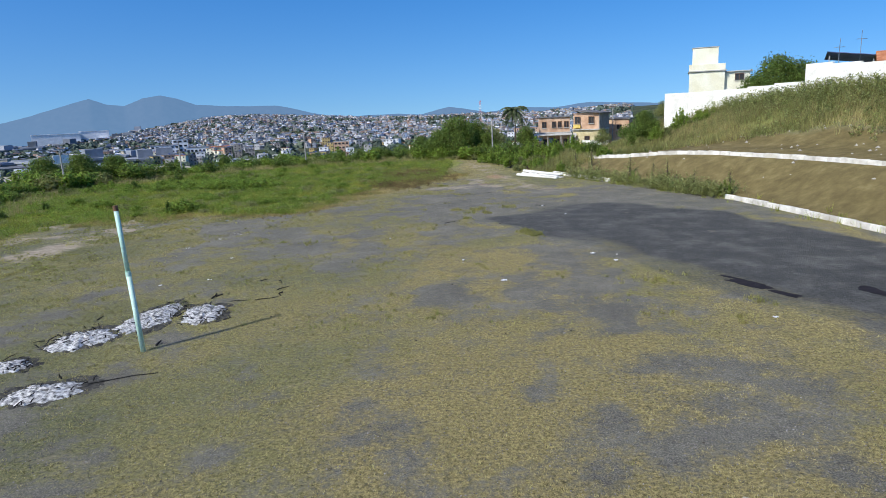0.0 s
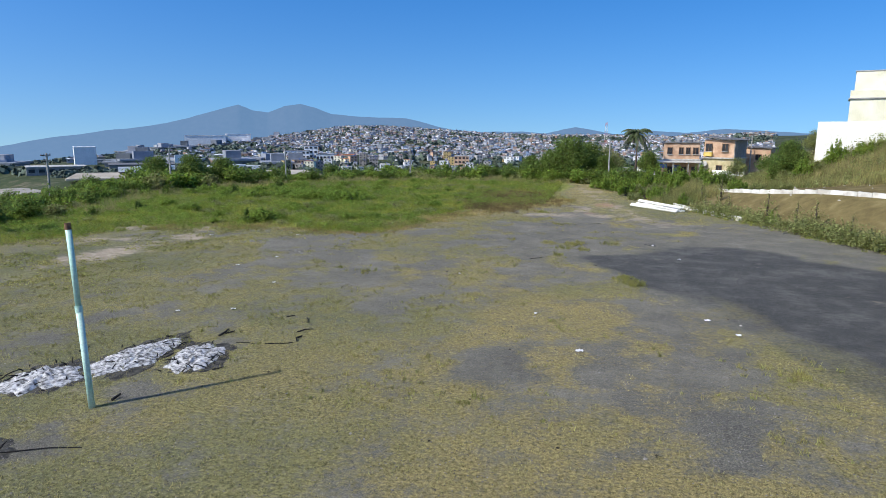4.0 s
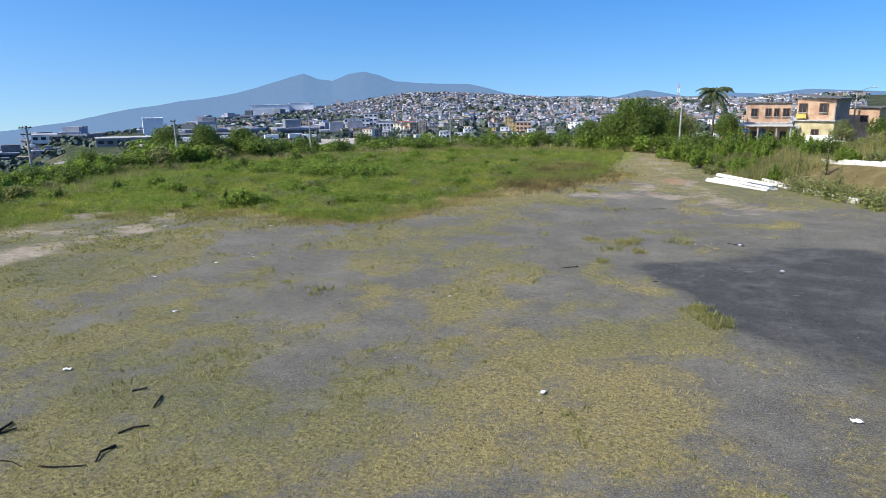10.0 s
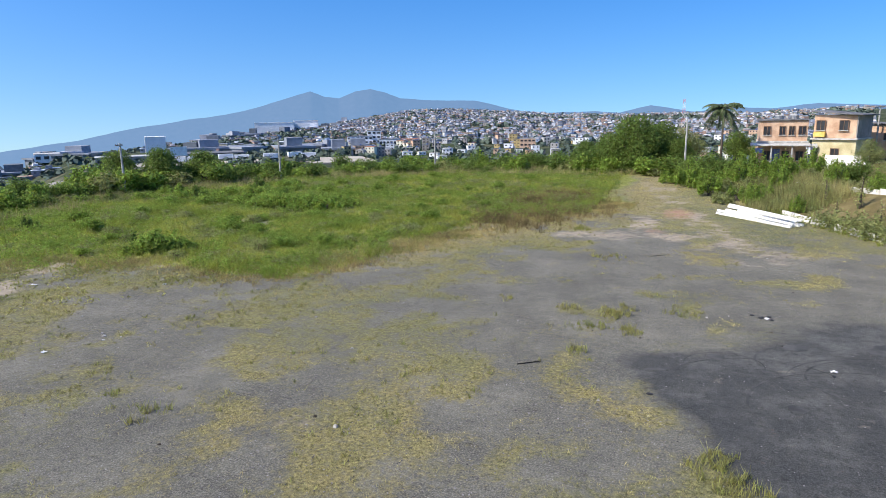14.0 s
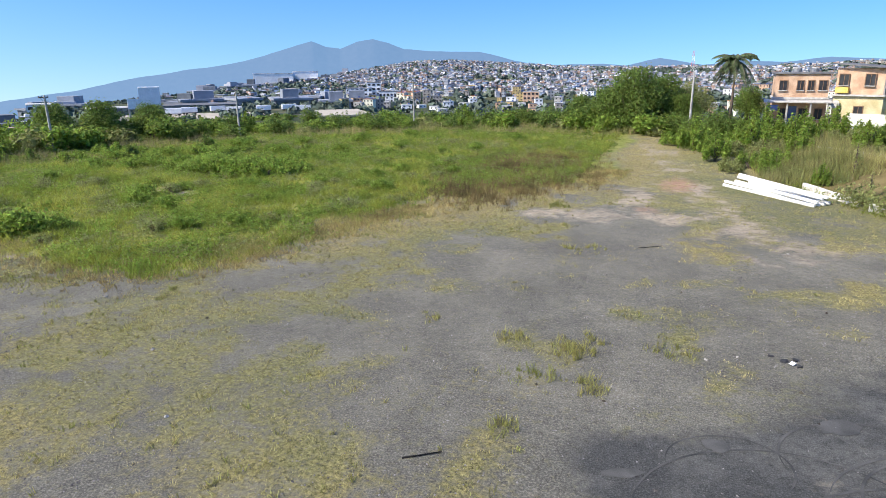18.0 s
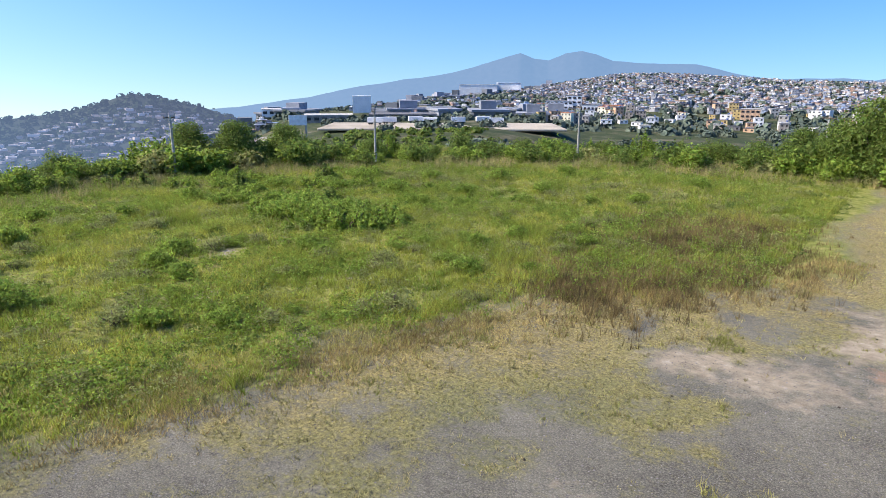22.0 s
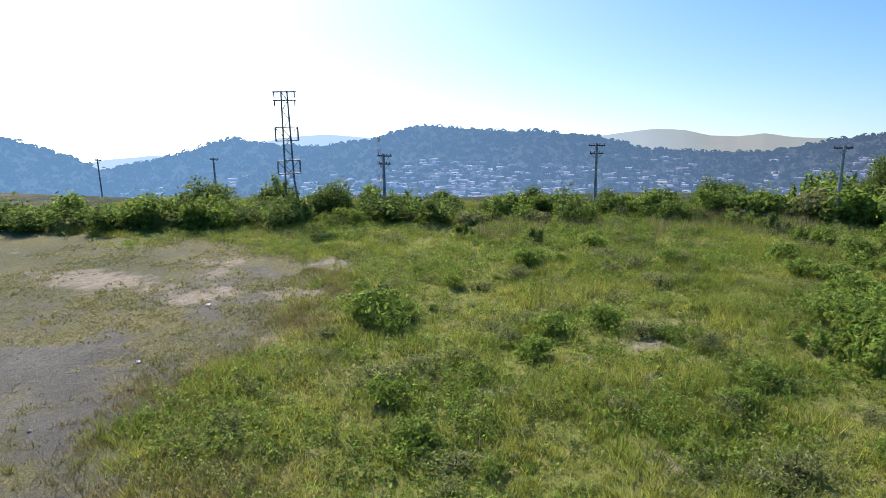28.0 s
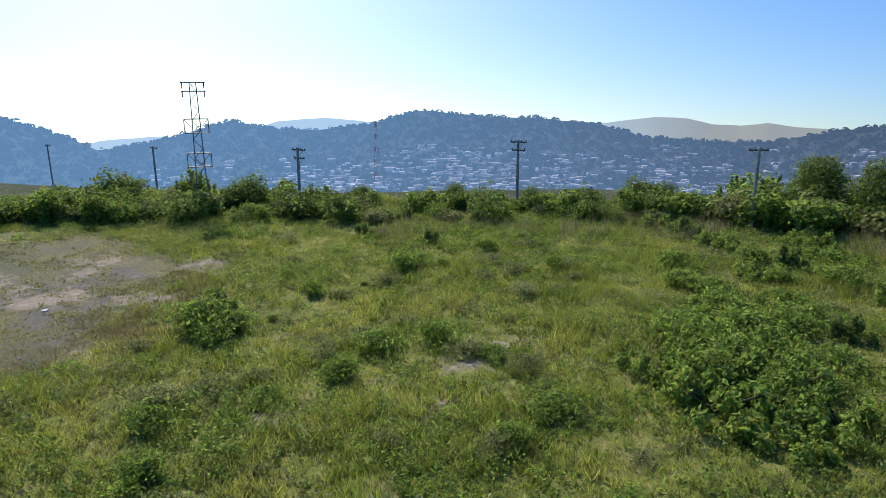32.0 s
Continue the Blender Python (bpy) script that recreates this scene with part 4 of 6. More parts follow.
for x, y, s, k in [(-28.2, 66.3, 1.2, 0), (-27.2, 66.9, 1.45, 0), (-26.2, 67.5, 1.3, 0), (-25.4, 66.6, 1.3, 0), (-28.8, 67.8, 1.4, 0), (-27.6, 68.8, 1.2, 0), (-31.5, 68, 1.2, 0), (-33.5, 67.5, 1.1, 0), (-34.8, 66.2, 1.0, 0),
                   (-30.2, 70, 1.2, 0), (-26, 69.6, 1.1, 0), (-24.6, 68.4, 1.0, 0), (-23.9, 50.4, 1.35, 0), (-24.6, 51.2, 1.0, 0), (-23.2, 51.4, 0.8, 0), (-22.2, 56.5, 0.8, 0), (-23.4, 55.6, 0.9, 1), (-24.4, 57.0, 0.9, 0), (-25.4, 55.8, 0.9, 1), (-26, 58.4, 0.9, 0), (-27, 57, 0.8, 1), (-13.4, 59.2, 1.15, 1), (-14.0, 58.4, 0.9, 1),
                   (-19.2, 52.6, 1.0, 1), (-18.4, 53.4, 0.8, 0), (-20.6, 53.6, 0.7, 1), (-16.4, 54.8, 0.7, 0), (-16.8, 62.4, 0.75, 1), (-33, 58, 0.9, 1), (-36, 61, 1.0, 1), (-34, 54.5, 0.8, 0), (-38, 57, 1.0, 0), (-29, 53, 0.7, 1), (-38, 66, 1.0, 0), (-40, 70, 1.1, 0), (-37, 73, 1.1, 0), (-33.5, 75, 1.0, 0), (-29, 77, 1.0, 0),
                   (-25, 79, 1.0, 0), (-35, 79, 1.1, 0), (-31, 83, 1.0, 0), (-27, 86, 1.1, 0), (-21, 83, 0.9, 0), (-18, 88, 0.9, 1), (-24, 92, 1.0, 0), (-13, 92, 0.9, 0), (-10, 84, 0.7, 1), (-14, 78, 0.7, 1), (-19, 74, 0.7, 1), (-12.5, 69.5, 0.8, 1), (-10.6, 72, 0.7, 1), (-33, 48.5, 0.7, 1), (-36.5, 46, 0.8, 1), (-28.3, 49.5, 0.6, 1)]:
    put((CLUMP, DUSTY)[k], x, y, s)
for i in range(270):
    x, y = rng.uniform(-42, -10), rng.uniform(47, 84)
    if inside(FIELD, x, y) > 1.2 and paleness(np.array([x]), np.array([y]))[0] < 0.3 and inside(PLATEAU, x, y) > 8:
        put((CLUMP, DUSTY)[rng.random() < 0.55], x, y, 0.25 + 0.65 * rng.random() ** 1.6, rng.uniform(0.6, 1.3))


# tall large-leaved shrubs
SHRUBS = [plant("shrub", shoots_for(360, 1.35, 1.15, 26), 1300, 0.1, LEAF, 361, 4, "bright green large-leaved shrub sprawling in the field", "shrub", "shrubs in the field"),
          plant("shrub", shoots_for(362, 1.0, 1.6, 18), 1000, 0.1, LEAF_DARK, 363, 4, "upright dark green shrub in the field", "shrub", "shrubs in the field")]
for x, y, s, k in [(-23.6, 66.8, 1.15, 0), (-24.6, 67.8, 1.0, 0), (-25.4, 68.6, 1.1, 0), (-25.6, 65.4, 0.75, 0), (-26.6, 67.2, 1.15, 0), (-28.4, 67.6, 1.1, 0), (-29.4, 66.0, 0.9, 0), (-29.7, 68.6, 0.9, 0), (-22.6, 68.6, 0.9, 0), (-23.8, 69.8, 0.9, 0),
                   (-31.6, 67.2, 0.8, 0), (-27.4, 70.2, 0.8, 0), (-30.4, 71.6, 0.8, 1), (-33.2, 70.2, 0.8, 0), (-24.6, 49.8, 0.6, 1), (-25.2, 50.2, 0.75, 1), (-24.2, 50.5, 0.5, 0), (-25.0, 49.4, 0.45, 0), (-37.5, 69.9, 0.9, 0), (-39.5, 71.2, 0.9, 1), (-44.3, 73.3, 1.0, 0), (-42.9, 68.3, 0.9, 0),
                   (-46.9, 65.3, 1.0, 0), (-45.2, 66.9, 0.8, 1), (-49.5, 60.4, 0.9, 0), (-47.6, 62.2, 0.8, 0), (-41.4, 73.4, 0.9, 0), (-39.2, 49.4, 0.55, 1), (-38.2, 53.7, 0.6, 1), (-44.0, 50.0, 0.7, 1), (-35.6, 74.6, 0.9, 0), (-33.0, 77.2, 0.8, 0), (-30.0, 77.4, 0.9, 0), (-27.6, 78.6, 0.8, 0),
                   (-37.8, 77.6, 1.0, 1), (-36.0, 80.8, 0.9, 0), (-26.2, 74.6, 0.6, 0), (-22.9, 76.4, 0.6, 0), (-20.4, 79.0, 0.6, 0)]:
    put(SHRUBS[k], x, y, s, rng.uniform(0.85, 1.1))


def blades(name, px, py, height_m, spread, n, mat, label, width=0.012, lean=0.5, seed=1, stuff=True):
    """Tufts of grass blades at many places, one mesh."""
    r = np.random.default_rng(seed)
    k = len(px)
    pz = height(px, py)
    a = r.uniform(0, 6.283, (k, n))
    d = spread[:, None] * np.sqrt(r.random((k, n)))
    bx, by = px[:, None] + np.cos(a) * d, py[:, None] + np.sin(a) * d
    h = height_m[:, None] * r.uniform(0.45, 1.1, (k, n))
    la, ll = r.uniform(0, 6.283, (k, n)), lean * h * r.uniform(0.2, 1.0, (k, n))
    tx, ty = bx + np.cos(la) * ll, by + np.sin(la) * ll
    wa = r.uniform(0, 6.283, (k, n))
    w = width * (0.6 + 0.8 * r.random((k, n)))
    ox, oy = np.cos(wa) * w, np.sin(wa) * w
    z0 = np.broadcast_to(pz[:, None] - 0.01, bx.shape)
    v = np.stack([np.stack([bx - ox, by - oy, z0], -1), np.stack([bx + ox, by + oy, z0], -1), np.stack([tx, ty, z0 + h], -1)], 2).reshape(-1, 3)
    ob = new(name, mesh_of(name, v, np.arange(len(v)).reshape(-1, 3), mat))
    return tagged(ob, label, "grass", kind="stuff")


def spots(n, x0, x1, y0, y1, weight, seed):
    r = np.random.default_rng(seed)
    x, y = r.uniform(x0, x1, n), r.uniform(y0, y1, n)
    keep = r.random(n) < weight(x, y)
    return x[keep], y[keep]


off_road = lambda x, y: (inside(ROAD, x, y) < -0.1) & (right_of(KERB, x, y) < -0.1)
# short dry turf on the old paving, thickest near the camera's line
x, y = spots(150000, -24, 16, 6, 60, lambda x, y: (straw_cover(x, y) ** 1.5 * off_road(x, y) * (1 - grassiness(x, y)) * np.interp(np.hypot(x + 2, (y - 26)), [0, 14, 45], [1, 0.8, 0.4])), 2)
blades("dry_grass", x, y, rng.uniform(0.03, 0.085, len(x)), rng.uniform(0.05, 0.14, len(x)), 8, STRAW, "short straw-yellow dry grass on worn paving", 0.008, 1.0, 3)
x, y = spots(26000, -36, 10, 44, 98, lambda x, y: straw_cover(x, y) * off_road(x, y) * (1 - grassiness(x, y)) * (inside(PLATEAU, x, y) > 3), 4)
blades("dry_grass", x, y, rng.uniform(0.05, 0.14, len(x)), rng.uniform(0.06, 0.18, len(x)), 8, STRAW, "straw-yellow dry grass beside the track", 0.011, 0.9, 5)
# green tufts that stand in the cracks of the paving
x, y = spots(16000, -24, 8, 20, 66, lambda x, y: 0.8 * straw_cover(x, y) * off_road(x, y) * smooth(0.5, 0.68, fbm(x, y, 2.4, 91)) * (1 - grassiness(x, y)), 6)
blades("tuft_grass", x, y, rng.uniform(0.06, 0.2, len(x)), rng.uniform(0.05, 0.16, len(x)), 10, TUFT, "yellow-green grass tufts in cracked paving", 0.01, 0.9, 7)
for k, (cx, cy, n) in enumerate([(3.0, 36.4, 26), (2.6, 37.2, 20), (3.3, 35.6, 16), (-9.7, 35.3, 10), (-0.2, 46.4, 24), (0.1, 46.9, 16), (-0.7, 44.7, 16), (0.5, 44.6, 14), (-0.8, 42.6, 12), (-1.7, 46.7, 10), (2.2, 47.2, 10), (-3.5, 63.2, 22), (-0.9, 55.7, 8), (-1.8, 55.4, 8), (-12.6, 46.2, 6), (-4.1, 47.2, 6), (-1.7, 21.1, 6), (8.55, 20.1, 9), (8.05, 26.4, 6), (7.3, 25.3, 6), (6.9, 25.2, 5), (6.2, 25.4, 6), (9.9, 21.9, 10), (5.6, 20.7, 5)]):
    px, py = cx + rng.normal(0, 0.28, n), cy + rng.normal(0, 0.28, n)
    t = blades("grass_tuft", px, py, rng.uniform(0.1, 0.32, n), rng.uniform(0.06, 0.18, n), 18, TUFT, "tall yellow-green grass tuft on the paving", 0.009, 0.8, 400 + k)
    t["category"] = "grass tuft"
# field
near = lambda x, y: np.interp(np.hypot(x + 14, y - 60), [0, 18, 55], [1, 0.8, 0.3])
x, y = spots(115000, -52, -4, 18, 104, lambda x, y: grassiness(x, y) * near(x, y) * (1 - 0.9 * paleness(x, y)) * (0.35 + 0.65 * smooth(0.35, 0.6, fbm(x, y, 4, 95))), 8)
blades("field_grass", x, y, 0.04 + (0.4 * fbm(x, y, 2.6, 96) ** 1.6 + 0.27 * smooth(0.5, 0.66, fbm(x, y, 1.2, 98))) * rng.uniform(0.4, 1.5, len(x)), rng.uniform(0.1, 0.26, len(x)), 13, GRASS, "uneven yellow-green field grass", 0.013, 0.9, 9)
x, y = spots(26000, -52, -4, 20, 108, lambda x, y: grassiness(x, y) * (0.12 + 0.6 * smooth(0.52, 0.66, fbm(x, y, 7, 97))), 10)
blades("field_straw", x, y, rng.uniform(0.15, 0.5, len(x)), rng.uniform(0.08, 0.22, len(x)), 8, STRAW, "pale seeding grass stalks in the field", 0.009, 0.5, 11)
BROWNGRASS = material("grass_brown", (0.13, 0.1, 0.045), (0.3, 0.225, 0.1), 0.6, 0.8, 0, 9, island=0.8, leaf=0.3)
brown_w = lambda x, y: np.maximum(np.exp(-(((x + 8.6) / 2.4) ** 2 + ((y - 66.5) / 3.0) ** 2)), np.maximum(np.exp(-(((x + 5.5) / 2.0) ** 2 + ((y - 71.5) / 3.0) ** 2)), 0.9 * np.exp(-(((x + 8.2) / 3.2) ** 2 + ((y - 76) / 4.5) ** 2))))
x, y = spots(40000, -16, -1, 58, 90, lambda x, y: brown_w(x, y) * (0.25 + 0.75 * smooth(0.38, 0.55, fbm(x, y, 2.4, 121))), 30)
blades("brown_grass", x, y, rng.uniform(0.2, 0.6, len(x)), rng.uniform(0.1, 0.25, len(x)), 10, BROWNGRASS, "reddish brown dry grass beside the track", 0.011, 0.6, 31)
x, y = spots(60000, -30, -1, 44, 76, lambda x, y: np.exp(-(((inside(FIELD, x, y) + 0.6) / 1.3) ** 2)) * (0.2 + 0.8 * smooth(0.4, 0.58, fbm(x, y, 2.2, 123))) * (1 - 0.7 * paleness(x, y)), 34)
blades("field_fringe", x, y, rng.uniform(0.06, 0.25, len(x)), rng.uniform(0.08, 0.22, len(x)), 9, material("matted_straw", (0.26, 0.2, 0.085), (0.5, 0.39, 0.17), 0.6, 0.8, 0, 9, island=0.8, leaf=0.3), "matted brown straw along the field edge", 0.011, 1.1, 35)
x, y = spots(30000, -30, -1, 44, 76, lambda x, y: np.exp(-(((inside(FIELD, x, y) + 0.3) / 1.6) ** 2)) * smooth(0.45, 0.6, fbm(x, y, 3.0, 124)) * (1 - 0.7 * paleness(x, y)), 36)
blades("fringe_grass", x, y, rng.uniform(0.08, 0.3, len(x)), rng.uniform(0.08, 0.22, len(x)), 9, TUFT, "yellowing grass along the field edge", 0.011, 0.9, 37)
low = leaf_cloud(shoots_for(340, 0.75, 0.85, 14), 330, 0.055, 351)[0]


def growth(name, n, weight, mat, label, seed, lo, hi):
    """Low leafy growth that covers part of the field, one mesh."""
    r = np.random.default_rng(seed)
    px, py = spots(n, -54, -3, 8, 106, weight, seed)
    pz, a, s = height(px, py), r.uniform(0, 6.28, len(px)), r.uniform(lo, hi, len(px))
    c, q = np.cos(a)[:, None], np.sin(a)[:, None]
    v = np.stack([px[:, None] + (low[None, :, 0] * c - low[None, :, 1] * q) * s[:, None], py[:, None] + (low[None, :, 0] * q + low[None, :, 1] * c) * s[:, None], pz[:, None] - 0.08 + low[None, :, 2] * s[:, None] * r.uniform(0.5, 1.0, len(px))[:, None]], -1).reshape(-1, 3)
    tagged(new(name, mesh_of(name, v, np.arange(len(v)).reshape(-1, 4), mat)), label, "weeds", kind="stuff")


brow = lambda x, y: smooth(26, 14, inside(PLATEAU, x, y)) * (inside(PLATEAU, x, y) > 5) * (inside(FIELD, x, y) > 2)
growth("leafy_growth", 5200, lambda x, y: np.maximum(brow(x, y) * smooth(0.36, 0.52, fbm(x, y, 8, 141)), 0.55 * (inside(FIELD, x, y) > 2) * (inside(PLATEAU, x, y) > 8) * smooth(0.5, 0.6, fbm(x, y, 7, 143))), LEAF, "bright green leafy growth over the field", 34, 0.5, 1.1)
growth("dusty_growth", 5600, lambda x, y: 0.6 * (inside(FIELD, x, y) > 1) * (inside(PLATEAU, x, y) > 8) * np.maximum(smooth(0.5, 0.6, fbm(x, y, 6, 145)), 0.22), LEAF_OLIVE, "olive weedy growth over the field", 36, 0.4, 0.95)
growth("dark_growth", 3000, lambda x, y: (inside(FIELD, x, y) > 1) * (inside(PLATEAU, x, y) > 8) * (1 - 0.8 * paleness(x, y)) * np.maximum(0.12, smooth(0.5, 0.62, fbm(x, y, 3.0, 147))), LEAF_DARK, "dark green weedy growth over the field", 38, 0.35, 0.95)
# tall seeding grass below the belt of bushes and on the upper bank
x, y = spots(16000, -52, 2, 50, 106, lambda x, y: (inside(PLATEAU, x, y) < 16) * (inside(PLATEAU, x, y) > 6) * (inside(FIELD, x, y) > 0) * smooth(0.45, 0.6, fbm(x, y, 8, 98)), 12)
blades("tall_grass", x, y, rng.uniform(0.5, 1.1, len(x)), rng.uniform(0.15, 0.35, len(x)), 9, STRAW, "tall pale seeding grass under the bushes", 0.014, 0.45, 13)
x, y = spots(60000, 7, 48, 20, 100, lambda x, y: smooth(13.5, 16, right_of(KERB, x, y) + (fbm(x, y, 6, 61) - 0.5) * 5 + 6 * smooth(58, 68, y)) * (0.35 + 0.65 * smooth(0.4, 0.55, fbm(x, y, 4, 62))), 14)
blades("bank_grass", x, y, rng.uniform(0.35, 1.1, len(x)) * (1 + 0.7 * smooth(15, 20, right_of(KERB, x, y))), rng.uniform(0.15, 0.4, len(x)), 9, BANKGRASS, "tall olive and yellow grass on the upper bank", 0.02, 0.5, 15)
x, y = spots(26000, 10, 48, 20, 90, lambda x, y: smooth(12, 14.5, right_of(KERB, x, y)) * np.maximum(smooth(0.5, 0.62, fbm(x, y, 9, 99)), np.exp(-(((right_of(KERB, x, y) - 15.5) / 2.5) ** 2)) * smooth(62, 54, y)), 16)
blades("bank_straw", x, y, rng.uniform(0.5, 1.3, len(x)), rng.uniform(0.15, 0.4, len(x)), 8, STRAW, "tall yellow dry grass on the upper bank", 0.018, 0.5, 17)
x, y = spots(9000, 3, 24, 28, 92, lambda x, y: np.exp(-((right_of(KERB, x, y) / 0.8) ** 2)) * (0.25 + 0.75 * smooth(0.4, 0.6, fbm(x, y, 5, 93))), 18)
px, py = spots(9000, 2.5, 13, 72, 98, lambda x, y: smooth(1.8, 3.2, np.abs(right_of(TRACK, x, y))) * (right_of(TRACK, x, y) > 0) * (0.3 + 0.7 * smooth(0.4, 0.55, fbm(x, y, 4, 131))), 32)
blades("track_grass", px, py, rng.uniform(0.4, 1.1, len(px)), rng.uniform(0.15, 0.35, len(px)), 11, BANKGRASS, "tall olive grass between the track and the bank", 0.014, 0.5, 33)
blades("kerb_grass", x, y, rng.uniform(0.15, 0.6, len(x)), rng.uniform(0.1, 0.3, len(x)), 11, GRASS, "ragged grass and weeds along the kerb", 0.013, 0.8, 19)


def weeds(name, n, x0, x1, y0, y1, weight, hgt, mat, label, seed, leaves=11, size=0.045):
    """Low leafy weeds in the grass, one mesh."""
    r = np.random.default_rng(seed)
    px, py = spots(n, x0, x1, y0, y1, weight, seed)
    k = len(px)
    pz = height(px, py)
    h = hgt * r.uniform(0.4, 1.2, k)
    c = np.stack([px[:, None] + r.normal(0, 0.11, (k, leaves)), py[:, None] + r.normal(0, 0.11, (k, leaves)), pz[:, None] + h[:, None] * r.uniform(0.15, 1, (k, leaves))], -1).reshape(-1, 3)
    m = len(c)
    nrm = r.normal(size=(m, 3)) * 0.8 + (0, 0, 0.8)
    nrm /= np.linalg.norm(nrm, axis=1)[:, None]
    a = np.cross(nrm, r.normal(size=(m, 3)))
    a /= np.linalg.norm(a, axis=1)[:, None]
    b = np.cross(nrm, a)
    s = size * r.uniform(0.6, 1.5, m)[:, None]
    v = np.stack([c - a * s, c - b * s * 0.55, c + a * s, c + b * s * 0.55], 1).reshape(-1, 3)
    ob = new(name, mesh_of(name, v, np.arange(4 * m).reshape(-1, 4), mat))
    return tagged(ob, label, "weeds", kind="stuff")


field_w = lambda x, y: grassiness(x, y) * (1 - 0.8 * paleness(x, y)) * near(x, y) * (0.06 + 0.94 * smooth(0.48, 0.62, fbm(x, y, 3.2, 111)))
weeds("leafy_weeds", 74000, -52, -4, 20, 104, field_w, 0.42, LEAF, "low green leafy weeds in the field", 21, 16, 0.042)
weeds("dusty_weeds", 46000, -52, -4, 20, 104, lambda x, y: grassiness(x, y) * near(x, y) * smooth(0.5, 0.64, fbm(x, y, 3.6, 113)), 0.42, LEAF_OLIVE, "grey-green flowering weeds in the field", 23, 15, 0.034)
weeds("bank_weeds", 16000, 6, 46, 25, 100, lambda x, y: smooth(11, 15, right_of(KERB, x, y) + 3 * smooth(58, 68, y)) * smooth(0.42, 0.58, fbm(x, y, 5, 115)), 1.0, LEAF_OLIVE, "grey-green weeds on the upper bank", 25, 16, 0.08)
weeds("wall_weeds", 30000, 18, 46, 50, 86, lambda x, y: np.exp(-(((right_of(KERB, x, y) - 19.5) / 1.6) ** 2)), 1.7, LEAF_OLIVE, "tall bushy weeds along the foot of the white wall", 27, 16, 0.085)
weeds("kerb_weeds", 15000, 8, 22, 46.5, 68, lambda x, y: np.exp(-(((right_of(KERB, x, y) - 0.1) / 0.7) ** 2)) * smooth(47, 49, y) * (0.25 + 0.75 * smooth(0.4, 0.55, fbm(x, y, 2.2, 117))), 1.1, LEAF_OLIVE, "ragged olive weeds growing over the broken kerb", 29, 16, 0.07)
weeds("yard_weeds", 5000, -34, -17, 28, 52, lambda x, y: (1 - 0.7 * paleness(x, y)) * smooth(0.46, 0.6, fbm(x, y, 3.0, 119)) * smooth(-16, -22, x), 0.1, TUFT, "low yellowish weeds at the edge of the yard", 31, 9, 0.04)


PALM_LEAF = material("palm_leaf", (0.07, 0.1, 0.045), (0.14, 0.175, 0.08), 2, 0.6, 0, 20, island=0.6, leaf=0.35)


def palm(x, y, h):
    t = thing("palm_tree", pose(x, y, gz(x, y) - 0.1), "tall palm with arching grey-green fronds", "palm")
    part("trunk", tubed([(0, 0, 0), (0.08, 0, h * 0.4), (0.05, 0.05, h)], [0.2, 0.15, 0.12], 10), BARK, t, shade=True)
    r = np.random.default_rng(55)
    for i in range(34):
        a = i * 2.4 + r.uniform(-0.2, 0.2)
        up = r.uniform(-0.35, 1.4)
        L = r.uniform(2.0, 2.7)
        vs, fs = [], []
        mid = []
        for s in np.linspace(0, 1, 9):
            d = L * (s * math.cos(up * (1 - s * 0.5)))
            mid.append(Vector((math.cos(a) * d, math.sin(a) * d, h + L * (math.sin(up) * s - 1.0 * s * s * (0.9 if up < 0.8 else 0.75)))))
        side = Vector((-math.sin(a), math.cos(a), 0))
        for j in range(8):
            for q in range(3):
                p = mid[j].lerp(mid[j + 1], q / 3)
                for sg in (-1, 1):
                    ll = 0.75 * (1 - 0.5 * abs(j - 4) / 4) * r.uniform(0.8, 1.1)
                    tip = p + side * sg * ll * 0.75 + Vector((0, 0, -ll * 0.55)) + (mid[j + 1] - mid[j]).normalized() * 0.2
                    w = (mid[j + 1] - mid[j]).normalized() * 0.085
                    b = len(vs)
                    vs += [p - w, p + w, tip]
                    fs.append((b, b + 1, b + 2))
        me = mesh_of("frond", [tuple(v) for v in vs], fs, PALM_LEAF)
        f = part("frond", me, PALM_LEAF, t)
        part("rib", tubed(mid, [0.03] * 8 + [0.008], 5), BARK, f)


palm(6.4, 108, 7.3)

# ---- poles, pylon ----
def utility_pole(x, y, top, tilt=0.0, yaw=0.0, lamp=False, arms=1, label="grey concrete utility pole with a timber crossarm"):
    z = gz(x, y)
    h = top - z + 0.3
    t = thing("utility_pole", pose(x, y, z - 0.3, tilt, 0, yaw), label, "pole", "utility poles along the brow")
    bm = bmesh.new()
    tube(bm, [(0, 0, 0), (0, 0, h * 0.5), (0, 0, h)], [0.125, 0.105, 0.085], 8)
    part("post", bm, POLEMAT, t)
    for k in range(arms):
        arm = part("crossarm", boxed((1.15 - 0.2 * k, 0.08, 0.09), (0, -0.11, h - 0.22 - 0.55 * k), bevel=0.01), BARK, t, "weathered timber crossarm")
        for ix in (-0.5, -0.2, 0.2, 0.5):
            part("insulator", tubed([(ix * (1 - 0.15 * k), -0.11, h - 0.14 - 0.55 * k), (ix * (1 - 0.15 * k), -0.11, h - 0.07 - 0.55 * k), (ix * (1 - 0.15 * k), -0.11, h - 0.02 - 0.55 * k)], [0.02, 0.035, 0.015], 6), DARKROOF, arm)
        part("brace", tubed([(-0.38, -0.1, h - 0.22 - 0.55 * k), (0, -0.08, h - 0.6 - 0.55 * k), (0.38, -0.1, h - 0.22 - 0.55 * k)], [0.016] * 3, 5), METAL, t)
    return t


